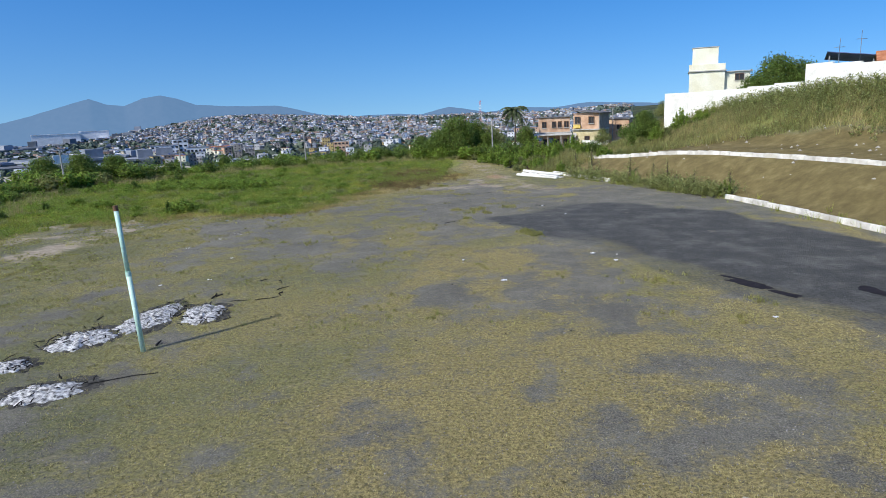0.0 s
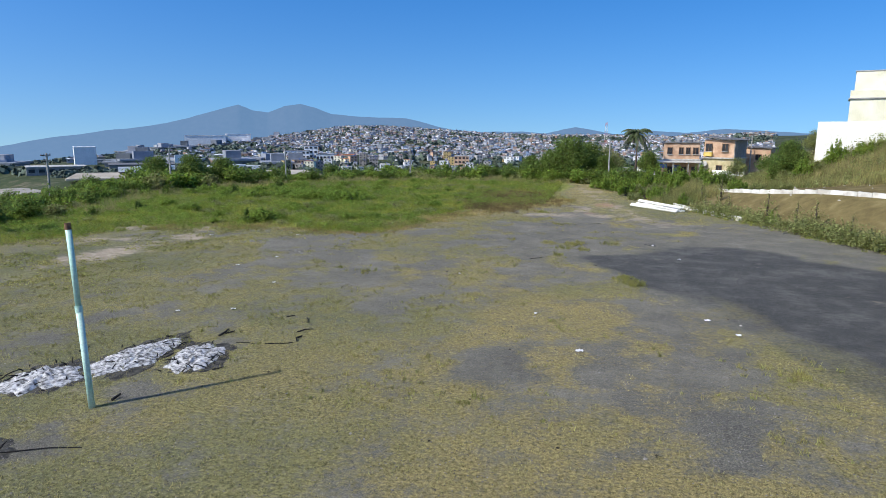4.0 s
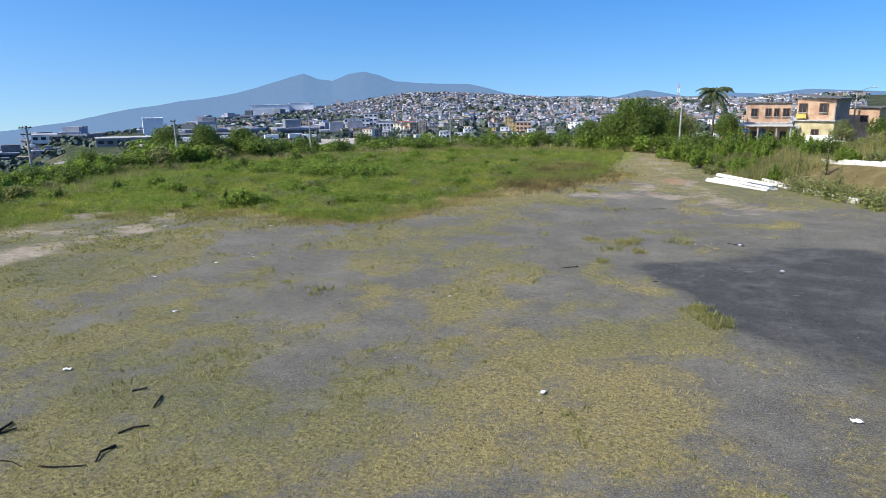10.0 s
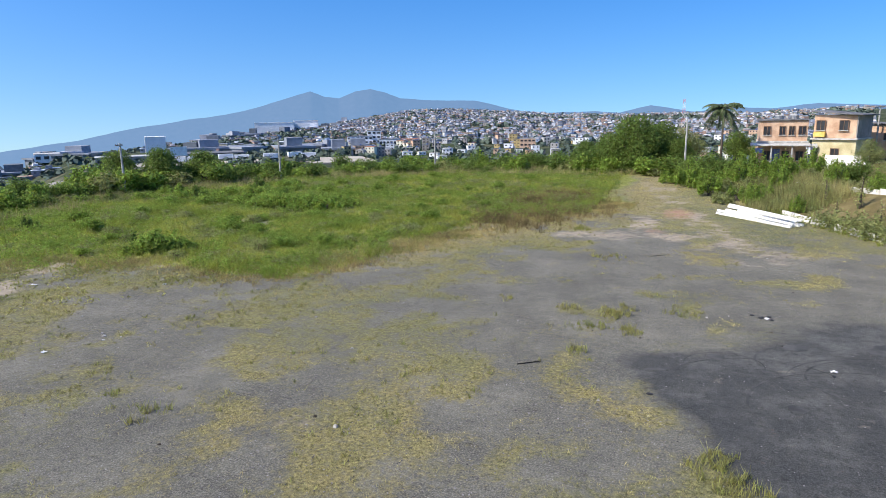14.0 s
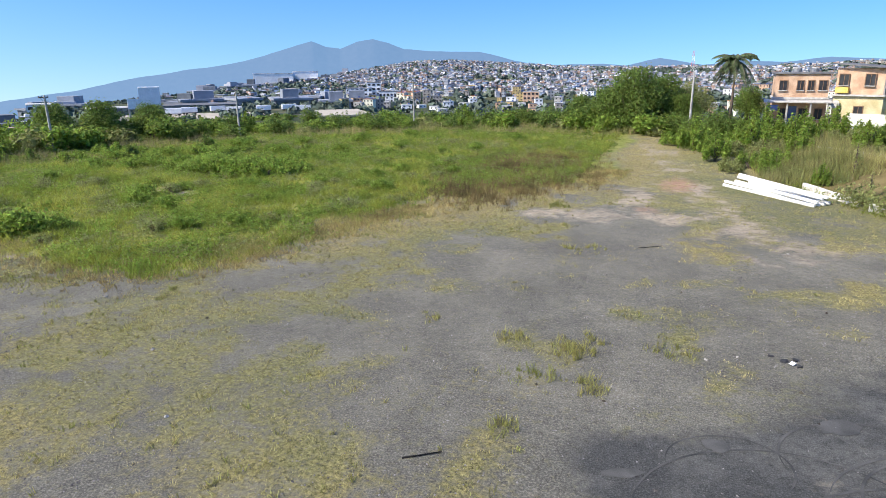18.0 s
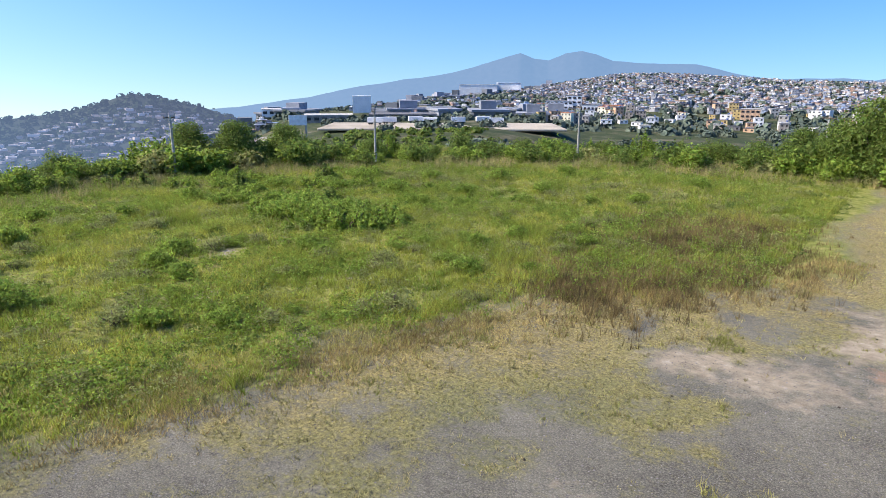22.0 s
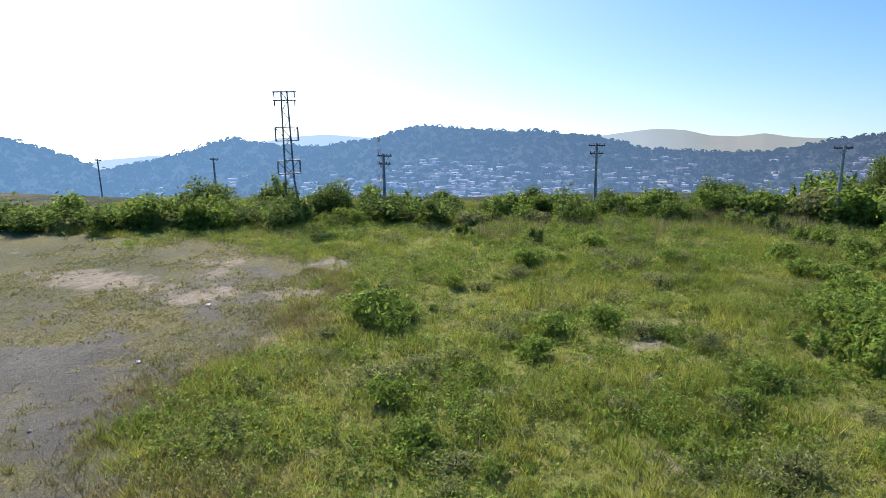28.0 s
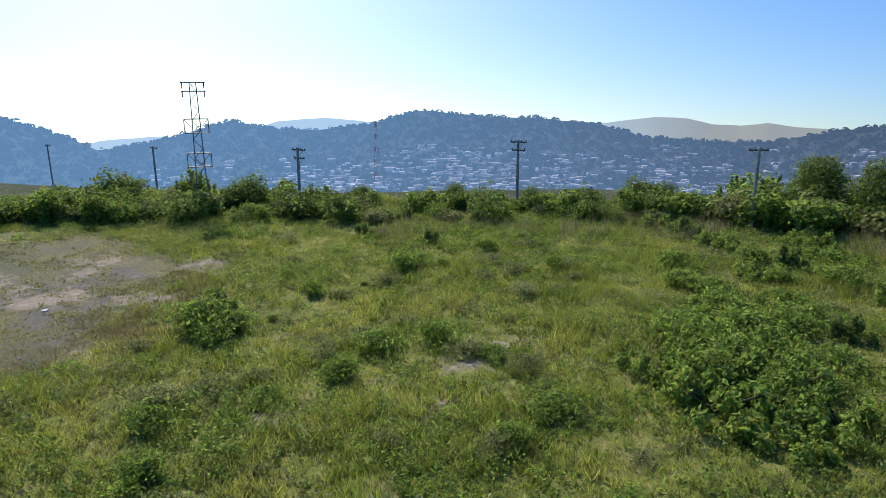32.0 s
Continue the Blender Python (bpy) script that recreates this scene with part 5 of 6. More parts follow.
for x, y, top, tilt, yaw, arms in [(-27.2, 100.2, 5.4, 0.5, -35, 1), (-41.4, 87.1, 5.0, 0, -50, 1), (-47.5, 70.6, 4.9, 0.4, -75, 1), (-50, 56, 4.8, -0.6, -90, 2), (-44.6, 42, 4.35, 1.0, -100, 2), (-58, 17.5, 2.6, 0, -100, 1),
                                   (2.4, 99.7, 6.2, 0, 5, 0), (-8.3, 112, 4.6, 0, 0, 1), (-66, -6, 1.5, 0, -100, 1)]:
    utility_pole(x, y, top, tilt, yaw, arms=arms, label="bare grey concrete post by the track" if arms == 0 else "grey concrete utility pole with a timber crossarm")


lamp_pole = utility_pole(24.3, 116.5, 7.4, 0, 10, label="grey concrete street lamp pole behind the brick houses")
lh = 7.4 - gz(24.3, 116.5) + 0.3
lamp_arm = part("lamp_arm", tubed([(0, 0, lh - 0.4), (0.9, 0, lh + 0.1), (1.9, 0, lh + 0.35)], [0.04, 0.035, 0.03], 6), METAL, lamp_pole)
part("lamp_head", boxed((0.6, 0.25, 0.14), (2.1, 0, lh + 0.3), bevel=0.04), CONCRETE, lamp_arm)


PYLON_STEEL = material("dull_steel", (0.1, 0.11, 0.12), (0.17, 0.18, 0.19), 4, 0.7, 0.1, 30, metal=0.1)


def pylon(x, y, top):
    z = gz(x, y)
    h = top - z
    t = thing("pylon", pose(x, y, z, 0, 0, -50), "slender grey steel lattice power pylon in the field", "pylon")
    half_width = lambda zz: np.interp(zz, [0, h * 0.3, h], [0.6, 0.3, 0.2])
    for sx in (-1, 1):
        for sy in (-1, 1):
            part("leg", tubed([(sx * half_width(h * q), sy * half_width(h * q) * 0.7, h * q - 0.1 * (q == 0)) for q in (0, 0.3, 1)], [0.04, 0.035, 0.028], 5), PYLON_STEEL, t)
    for k in range(14):
        z0, z1 = h * k / 14, h * (k + 1) / 14
        w0, w1 = half_width(z0), half_width(z1)
        for sy in (-1, 1):
            part("lattice_brace", tubed([(-w0 if k % 2 else w0, sy * w0 * 0.7, z0), (w1 if k % 2 else -w1, sy * w1 * 0.7, z1)], [0.013, 0.013], 4), PYLON_STEEL, t)
    for q in (0.36, 0.62):
        z0, w0 = h * q, 0.75
        for zz in (z0, z0 + 0.9):
            part("frame_bar", boxed((2 * w0, 0.5, 0.05), (0, 0, zz)), PYLON_STEEL, t)
        for sx in (-1, 1):
            part("frame_post", boxed((0.05, 0.4, 0.9), (sx * w0, 0, z0)), PYLON_STEEL, t)
            part("cross_brace", tubed([(0, -0.14, z0 + 0.03), (sx * w0, -0.14, z0 + 0.9)], [0.018, 0.018], 4), PYLON_STEEL, t)
    for k, w in ((0.93, 1.5), (0.995, 1.5)):
        part("arm", boxed((w, 0.6, 0.07), (0, 0, h * k)), PYLON_STEEL, t)
        for ix in (-0.45, 0.45):
            part("insulator", tubed([(ix * w, 0, h * k), (ix * w, 0, h * k - 0.35)], [0.04, 0.03], 6), DARKROOF, t)


pylon(-42.2, 36.0, 8.6)


def radio_mast(x, y, z, top, label):
    t = thing("radio_mast", pose(x, y, z), label, "mast", "radio masts")
    RED = material("mast_red", (0.45, 0.09, 0.06), (0.55, 0.13, 0.09), 1, 0.7, 0)
    h = top - z
    for k in range(10):
        z0, z1 = h * k / 10, h * (k + 1) / 10
        w0, w1 = 2.2 - 1.5 * k / 10, 2.2 - 1.5 * (k + 1) / 10
        paint = RED if k % 2 else WHITEWASH
        for sx in (-1, 1):
            for sy in (-1, 1):
                part("leg", tubed([(sx * w0, sy * w0, z0), (sx * w1, sy * w1, z1)], [0.16, 0.16], 4), paint, t)
            part("brace", tubed([(sx * w0, -w0, z0), (-sx * w1, -w1, z1)], [0.1, 0.1], 4), paint, t)



radio_mast(4.0, 640.0, gz(4.0, 640.0), 7 + math.tan(radians(1.25)) * 600, "red and white lattice radio mast above the houses")
mx, my, mz = ridge_point(*south, np.array([-112.4]), np.array([0.35]))[0]
radio_mast(float(mx), float(my), float(mz) - 2, 7 - math.tan(radians(2.6)) * 650, "thin red and white radio mast on the hazy hillside")

# ---- green pole, ash heaps, twigs ----
MINT = material("mint_paint", (0.42, 0.66, 0.56), (0.6, 0.78, 0.68), 1.5, 0.55, 0.2, 20)
RUST = material("rusty_steel", (0.1, 0.06, 0.04), (0.2, 0.12, 0.07), 8, 0.9, 0.4, 40)
gp = thing("metal_pole", pose(-10.7, 18.4, 0), "tall pale mint-painted steel pole with a dark cap", "pole")
part("lower_tube", tubed([(0.01, 0, -0.2), (-0.13, 0.02, 2.55)], [0.078, 0.078], 16), MINT, gp, shade=True)
part("collar", tubed([(-0.124, 0.02, 2.45), (-0.133, 0.02, 2.6)], [0.086, 0.086], 16), MINT, gp)
part("upper_tube", tubed([(-0.127, 0.02, 2.5), (-0.24, 0.05, 4.5)], [0.068, 0.068], 16), MINT, gp, shade=True)
part("cap", tubed([(-0.239, 0.05, 4.48), (-0.248, 0.05, 4.64)], [0.078, 0.07], 12), RUST, gp, "dark rusty cap")
ASH = material("wood_ash", (0.09, 0.09, 0.09), (0.66, 0.66, 0.65), 9, 1.0, 1.0, 40)
CHAR = material("charcoal", (0.008, 0.008, 0.008), (0.03, 0.028, 0.026), 6, 0.95, 0.6, 30)


SOOT = material("soot", (0.02, 0.02, 0.018), (0.09, 0.085, 0.07), 5, 0.95, 0.6, 25)


def ash_heap(x, y, rx, ry, yaw, seed, label):
    t = thing("ash_heap", pose(x, y, gz(x, y), 0, 0, yaw), label, "ash heap", "burnt heaps round the pole")
    r = np.random.default_rng(seed)
    for nm, mat, sc, hh in (("scorched_rim", SOOT, 1.3 if "half-burnt" in label else 1.14, 0.02), ("ash", ASH, 0.9, 0.14)):
        rings, seg = 16, 72
        a = 2 * math.pi * np.arange(seg) / seg
        edge = 1 + 1.1 * (fbm(np.cos(a) * 2.6 + seed, np.sin(a) * 2.6, 1.0, seed + (7 if nm == "ash" else 0), 5) - 0.5)
        vs = [(0, 0, hh)]
        for i in range(1, rings + 1):
            f = i / rings
            px, py = np.cos(a) * rx * sc * f * edge, np.sin(a) * ry * sc * f * edge + (0.12 if nm != "ash" else 0)
            pz = hh * (1 - f**2) * (0.2 + 1.5 * fbm(px * 7, py * 7, 1.0, seed + 3, 4)) - (0.03 if i == rings else 0)
            vs += list(zip(px.tolist(), py.tolist(), pz.tolist()))
        bm = bmesh.new()
        bv = [bm.verts.new(v) for v in vs]
        for j in range(seg):
            bm.faces.new((bv[0], bv[1 + j], bv[1 + (j + 1) % seg]))
            for i in range(rings - 1):
                a, b = 1 + i * seg + j, 1 + i * seg + (j + 1) % seg
                bm.faces.new((bv[a], bv[a + seg], bv[b + seg], bv[b]))
        part(nm, bm, mat, t, shade=True)
    for k in range(26):
        a, d, L = r.uniform(0, 6.28), r.uniform(0.2, 1.15), r.uniform(0.1, 0.45)
        p = Vector((math.cos(a) * rx * d, math.sin(a) * ry * d, 0.06))
        q = p + Vector((r.normal() * L * 0.6, r.normal() * L * 0.6, r.uniform(0, 0.12)))
        part("charred_stick", tubed([p, p.lerp(q, 0.5) + Vector((0, 0, 0.02)), q], [0.02, 0.016, 0.008], 5), CHAR, t)


for k, (x, y, rx, ry, yaw, lab) in enumerate([(-13.4, 19.6, 1.1, 1.2, -15, "grey wood ash heap with a charred rim"), (-12.2, 21.8, 0.95, 1.9, 0, "white wood ash heap behind the pole"), (-10.4, 22.2, 0.85, 1.4, 20, "half-burnt ash heap with black branches"),
                                              (-14.3, 17.2, 0.8, 0.6, 0, "small pale ash heap on dry grass"), (-11.9, 15.3, 1.2, 0.85, 20, "long pale ash heap with a charred branch")]):
    ash_heap(x, y, rx, ry, yaw, 500 + k, lab)


def twig(pts, rad=0.02, label="black charred branch lying on dry grass"):
    z = [gz(x, y) for x, y in pts]
    rad *= 0.75
    bm = tubed([(x - pts[0][0], y - pts[0][1], zz + rad * (1.0 + (i % 2))) for i, ((x, y), zz) in enumerate(zip(pts, z))], [rad * (1 - 0.5 * i / len(pts)) for i in range(len(pts))], 6)
    ob = part("branch", bm, CHAR)
    ob.location = (pts[0][0], pts[0][1], 0)
    return tagged(ob, label, "branch", "branches on the ground")


twig([(-9.8, 26.9), (-9.55, 27.1)], 0.03)
twig([(-8.95, 26.9), (-8.8, 26.65), (-8.7, 26.4)], 0.035)
twig([(-8.55, 25.3), (-8.4, 25.55), (-8.2, 25.75)], 0.032)
twig([(-8.2, 24.9), (-8.25, 24.6), (-8.1, 24.35)], 0.04)
twig([(-9.0, 23.9), (-8.7, 23.95), (-8.4, 24.1), (-8.15, 24.2)], 0.024)
twig([(-10.0, 23.8), (-9.6, 23.85), (-9.3, 23.8)], 0.018)
twig([(-10.9, 24.2), (-10.85, 24.5), (-11.0, 24.9)], 0.05, "black charred branch stub beside the ash")
twig([(-10.85, 24.5), (-10.65, 24.75)], 0.035, "black charred branch stub beside the ash")
twig([(-9.3, 21.4), (-9.1, 21.6)], 0.025)
twig([(-14.2, 21.7), (-14.2, 22.1)], 0.03)
twig([(-10.5, 18.85), (-10.5, 19.15)], 0.05, "black charred stub beside the pole")
twig([(-10.9, 15.9), (-9.9, 16.4), (-9.3, 16.6)], 0.02)
twig([(-2.2, 40.9), (-1.6, 41.3)], 0.022, "thin dark stick on grey paving")
twig([(0.7, 56.3), (1.2, 56.6), (1.55, 56.9)], 0.018, "thin dark stick on grey paving")

# ---- loose gravel on the paving ----
def pebbles(name, n, x0, x1, y0, y1, weight, lo, hi, mat, label, seed):
    r = np.random.default_rng(seed)
    px, py = spots(n, x0, x1, y0, y1, weight, seed)
    k = len(px)
    pz = height(px, py)
    octa = np.array([(1, 0, 0), (0, 1, 0), (-1, 0, 0), (0, -1, 0), (0, 0, 0.8), (0, 0, -0.5)], float)
    tri = np.array([(0, 1, 4), (1, 2, 4), (2, 3, 4), (3, 0, 4)])
    s = r.uniform(lo, hi, k)[:, None, None]
    v = octa[None] * s * r.uniform(0.6, 1.3, (k, 6, 1))
    a = r.uniform(0, 6.28, k)[:, None]
    v = np.stack([v[..., 0] * np.cos(a) - v[..., 1] * np.sin(a) + px[:, None], v[..., 0] * np.sin(a) + v[..., 1] * np.cos(a) + py[:, None], v[..., 2] + pz[:, None] + 0.004], -1)
    ob = new(name, mesh_of(name, v.reshape(-1, 3), (tri[None] + 6 * np.arange(k)[:, None, None]).reshape(-1, 3), mat))
    return tagged(ob, label, "gravel", kind="stuff")


GRIT = material("grit", (0.09, 0.083, 0.083), (0.26, 0.24, 0.23), 3, 0.95, 0, 30, island=0.9)
pebbles("gravel", 60000, -20, 12, 10, 64, lambda x, y: (1 - 0.5 * dryness(x, y)) * (1 - grassiness(x, y)) * np.interp(inside(ROAD, x, y), [-0.2, 0.2], [1, 0.12]) * (right_of(KERB, x, y) < -0.2), 0.01, 0.026, GRIT, "loose gravel and grit on worn paving", 61)
pebbles("clods", 500, -34, 12, 10, 90, lambda x, y: (1 - grassiness(x, y)) * (right_of(KERB, x, y) < -0.2) * 0.5, 0.02, 0.055, material("dark_clod", (0.03, 0.026, 0.02), (0.1, 0.085, 0.06), 3, 0.95, 0, 30, island=1.0), "dark clods and dry dung on the ground", 63)
pebbles("bank_stones", 900, 15, 45, 25, 85, lambda x, y: (right_of(KERB, x, y) > 8.5) * 0.5 + 0.12 * (right_of(KERB, x, y) > 1), 0.04, 0.2, STONE, "pale stones and rubble on the bank", 65)

# ---- kerbs ----
def kerb_run(name, line, h, w, seg, skip, label, rise):
    t = thing(name, pose(line[0][0], line[0][1], 0), label, "kerb", kind="structure")
    o = Vector((line[0][0], line[0][1], 0))
    r = random.Random(3)
    for (ax, ay), (bx, by) in zip(line, line[1:]):
        L = math.hypot(bx - ax, by - ay)
        n = max(1, round(L / seg))
        for i in range(n):
            u = (i + 0.5) / n
            x, y = ax + (bx - ax) * u, ay + (by - ay) * u
            if skip(x, y):
                continue
            z = gz(x, y) + rise
            bm = boxed((w, L / n - 0.03, h + 0.35), (0, 0, -0.35), bevel=0.02)
            ob = part("kerb_stone", bm, KERBMAT, t)
            ob.matrix_local = Matrix.Translation(Vector((x, y, z + r.uniform(-0.03, 0.03))) - o) @ pose(0, 0, 0, r.uniform(-1, 1), r.uniform(-2, 2), math.degrees(math.atan2(-(bx - ax), by - ay)) + r.uniform(-1, 1))


hide = lambda x, y: (48.0 < y < 61.4) or y > 72 or (66.8 < y < 67.6)
kerb_run("kerb_lower", KERB[1:-2], 0.34, 0.2, 1.0, hide, "white-painted broken concrete kerb at the foot of the bank", 0.0)
UPPER = [(29, 20), (27.3, 33), (25.9, 40.5), (24.2, 48.5), (21.0, 56.5), (18.2, 62), (15.2, 67.5), (13.6, 73), (12.4, 79), (10.6, 84.5)]
kerb_run("kerb_upper", UPPER, 0.3, 0.22, 1.2, lambda x, y: False, "weathered white kerb half-way up the earth bank", 0.0)

# ---- pile of white concrete posts ----
for k in range(7):
    a0, b0 = Vector((4.35 + 0.27 * k, 71.8 + 0.36 * k, 0)), Vector((8.2 + 0.13 * k, 66.5 + 0.15 * k, 0))
    a0 += Vector((0.45 * math.sin(k * 2.1), -0.3 * math.cos(k * 1.7), 0))
    lev = 0.1 + 0.14 * (k % 2) + (0.16 if k in (3, 5) else 0)
    a0.z = b0.z = lev
    d = b0 - a0
    bm = bmesh.new()
    box(bm, (0.15, d.length, 0.15), (0, 0, -0.1), bevel=0.025)
    ob = part("concrete_post", bm, WHITEWASH)
    ob.matrix_world = Matrix.Translation((a0 + b0) / 2 + Vector((0, 0, gz(6.3, 69.2)))) @ pose(0, 0, 0, 0, 0, math.degrees(math.atan2(-d.x, d.y)))
    tagged(ob, "long white concrete post stacked beside the track", "post", "pile of concrete posts")

# ---- rubbish, stones, stains ----
LITTER = material("white_litter", (0.65, 0.65, 0.66), (0.85, 0.85, 0.85), 8, 0.7, 0.1)
RUBBER = material("burnt_rubber", (0.012, 0.012, 0.013), (0.03, 0.03, 0.03), 5, 0.7, 0.3)
OIL = material("oil_stain", (0.012, 0.01, 0.012), (0.026, 0.021, 0.022), 3, 0.82, 0.1)
SKID = material("tyre_mark", (0.05, 0.05, 0.048), (0.105, 0.103, 0.095), 1.6, 0.9, 0.1)


def lump(name, x, y, s, mat, label, category, group, seed, flat=0.6):
    r = random.Random(seed)
    bm = bmesh.new()
    bmesh.ops.create_icosphere(bm, subdivisions=2, radius=1)
    for v in bm.verts:
        v.co *= 0.75 + 0.5 * noise.noise(v.co * 1.3 + Vector((seed, 0, 0)))
        v.co = Vector((v.co.x * s * r.uniform(0.95, 1.05), v.co.y * s * 0.8, v.co.z * s * flat))
    ob = part(name, bm, mat)
    ob.matrix_world = pose(x, y, gz(x, y) + s * flat * 0.25, 0, 0, r.uniform(0, 360))
    return tagged(ob, label, category, group)


for k, (x, y, s) in enumerate([(4.6, 10.3, 0.12), (-6.4, 20.4, 0.06), (-15.4, 39.1, 0.1), (-15.1, 38.8, 0.08), (-15.7, 39.3, 0.07), (-14.8, 39.2, 0.06), (6.6, 30.2, 0.08), (-0.8, 29.4, 0.06), (-5.2, 36.1, 0.09), (-18, 40.5, 0.06), (2.9, 46.9, 0.06), (3.6, 47.3, 0.05),
                               (-12.8, 36, 0.06), (-7.2, 40.6, 0.07), (0.2, 39.3, 0.06), (-9.9, 43, 0.08), (-14.2, 45.5, 0.09), (5.9, 57.2, 0.07), (-20.3, 46.4, 0.08), (-19.2, 45.6, 0.1), (-3.9, 18.7, 0.05), (-7.9, 14.6, 0.05), (2.6, 19.2, 0.06), (-4.8, 30.6, 0.05)]):
    lump("stone", x, y, s, STONE, "small pale stone on dry ground", "stone", "stones on the ground", 600 + k)
for k, (x, y, s) in enumerate([(4.6, 47.4, 0.13), (4.85, 47.55, 0.11), (4.35, 47.6, 0.1), (1.35, 40.05, 0.1), (5.8, 42.6, 0.09), (-16.8, 46.1, 0.14), (4.9, 47.2, 0.09)]):
    lump("rubber_scrap", x, y, s, RUBBER, "black burnt rubber scrap on the paving", "scrap", "scraps on the paving", 650 + k, 0.45)
for k, (x, y, s, yaw) in enumerate([(1.0, 25.8, 0.2, 20), (6.27, 28.86, 0.17, 40), (9.55, 20.2, 0.13, 15), (4.75, 47.25, 0.14, 60), (5.5, 30.5, 0.18, 10), (-0.8, 29.8, 0.12, 70), (-12.3, 27.3, 0.16, 30), (-16.8, 34.9, 0.16, 15), (5.85, 42.9, 0.14, 30), (-14.2, 26.5, 0.13, 15), (-15.9, 37.4, 0.14, 50), (-13, 31.8, 0.12, 70), (-23.9, 43.2, 0.2, 20), (-18.4, 44.9, 0.15, 40)]):
    bm = bmesh.new()
    bmesh.ops.create_grid(bm, x_segments=5, y_segments=4, size=1)
    for v in bm.verts:
        v.co = Vector((v.co.x * s * 0.6, v.co.y * s * 0.4, 0.03 + 0.05 * noise.noise(v.co * 2.2 + Vector((k, 3, 0))) + 0.02))
    bmesh.ops.solidify(bm, geom=list(bm.faces), thickness=0.006)
    ob = part("paper_scrap", bm, LITTER)
    ob.matrix_world = pose(x, y, gz(x, y), 0, 0, yaw)
    tagged(ob, "crumpled white paper scrap on the ground", "litter", "litter on the ground")


def flat_patch(name, x, y, rx, ry, yaw, seed, mat, label, category, lift=0.006):
    bm = bmesh.new()
    n = 36
    c = bm.verts.new((0, 0, 0))
    ring = []
    for j in range(n):
        a = 2 * math.pi * j / n
        f = 0.75 + 0.9 * (fbm(np.array([math.cos(a) * 1.6 + seed]), np.array([math.sin(a) * 1.6]), 1.0, seed)[0] - 0.4)
        ring.append(bm.verts.new((math.cos(a) * rx * f, math.sin(a) * ry * f, 0)))
    for j in range(n):
        bm.faces.new((c, ring[j], ring[(j + 1) % n]))
    m = pose(x, y, 0, 0, 0, yaw)
    for v in bm.verts:
        p = m @ v.co
        v.co.z = gz(p.x, p.y) + lift
    ob = part(name, bm, mat)
    ob.matrix_world = m
    return tagged(ob, label, category, kind="structure")


for k, (x, y, rx, ry, yaw) in enumerate([(10.45, 24.35, 1.0, 0.42, -63), (10.2, 25.2, 0.75, 0.16, -58), (9.98, 24.75, 0.45, 0.13, -40), (11.08, 22.9, 0.72, 0.28, -57), (14.3, 22.9, 0.95, 0.42, -75)]):
    flat_patch("oil_stain", x, y, rx, ry, yaw, 700 + k, OIL, "dark wet oil stain on asphalt", "stain", 0.01)
for k, (x, y, rx, ry) in enumerate([(3.0, 43.2, 0.3, 0.24), (1.5, 41.8, 0.4, 0.14), (5.2, 44.6, 0.5, 0.3), (7.6, 45.2, 0.8, 0.4), (4.6, 40.2, 0.25, 0.2)]):
    flat_patch("dark_stain", x, y, rx, ry, 20 * k, 710 + k, SKID, "dark worn stain on the paving", "stain", 0.009)


def skid(cx, cy, r0, a0, a1, w, label="curved black tyre mark on asphalt"):
    n = 40
    vs = []
    for i in range(n + 1):
        a = radians(a0 + (a1 - a0) * i / n)
        ww = 0.5 * w * min(1, 4 * i / n + 0.2, 4 * (n - i) / n + 0.2)
        for s in (-1, 1):
            rr = r0 * (1 + 0.06 * math.sin(2.3 * a)) + s * ww / 2
            x, y = cx + rr * math.cos(a), cy + rr * math.sin(a)
            vs.append((x, y, gz(x, y) + 0.008))
    fs = [(2 * i, 2 * i + 1, 2 * i + 3, 2 * i + 2) for i in range(n)]
    return tagged(new("tyre_mark", mesh_of("tyre_mark", vs, fs, SKID)), label, "tyre mark", kind="structure")


for cx, cy, r0, a0, a1, w in [(5.6, 43.4, 1.5, 60, 200, 0.1), (7.0, 42.0, 2.3, 30, 170, 0.13), (4.0, 41.2, 2.2, 20, 190, 0.09), (3.2, 42.6, 1.0, -40, 200, 0.08), (6.4, 40.4, 2.7, 60, 210, 0.1), (8.4, 40.8, 1.7, 10, 230, 0.12),
                              (6.9, 42.4, 1.7, 80, 260, 0.1), (9.5, 34.0, 3.4, 40, 150, 0.12), (12.5, 30.0, 4.0, 60, 160, 0.14), (10.6, 37.6, 2.6, 100, 250, 0.1)]:
    skid(cx, cy, r0, a0, a1, w)

# ---- houses near the track ----
FRAME_WOOD = material("brown_frame", (0.16, 0.09, 0.05), (0.24, 0.14, 0.08), 4, 0.7, 0.1)
YELLOW = material("yellow_paint", (0.62, 0.45, 0.1), (0.72, 0.55, 0.18), 2, 0.8, 0.1)


def window(parent, x, z, w, h, y, frame_mat=None):
    """A window in a wall that faces -y: dark pane, frame and sill."""
    win = part("window", boxed((w, 0.05, h), (x, y - 0.028, z)), SHADE, parent)
    for sx in (-1, 1):
        part("frame", boxed((0.07, 0.1, h + 0.14), (x + sx * (w / 2 + 0.03), y - 0.05, z - 0.07)), frame_mat or FRAME_WOOD, win)
    part("frame", boxed((w, 0.1, 0.07), (x, y - 0.05, z + h)), frame_mat or FRAME_WOOD, win)
    part("mullion", boxed((0.05, 0.08, h), (x, y - 0.06, z)), frame_mat or FRAME_WOOD, win)
    part("sill", boxed((w + 0.2, 0.16, 0.07), (x, y - 0.08, z - 0.07)), CONCRETE, win)


def slab(parent, name, size, at, mat, rot=(0, 0, 0), label=""):
    return part(name, boxed(size, at, rot, 0.01), mat, parent, label)


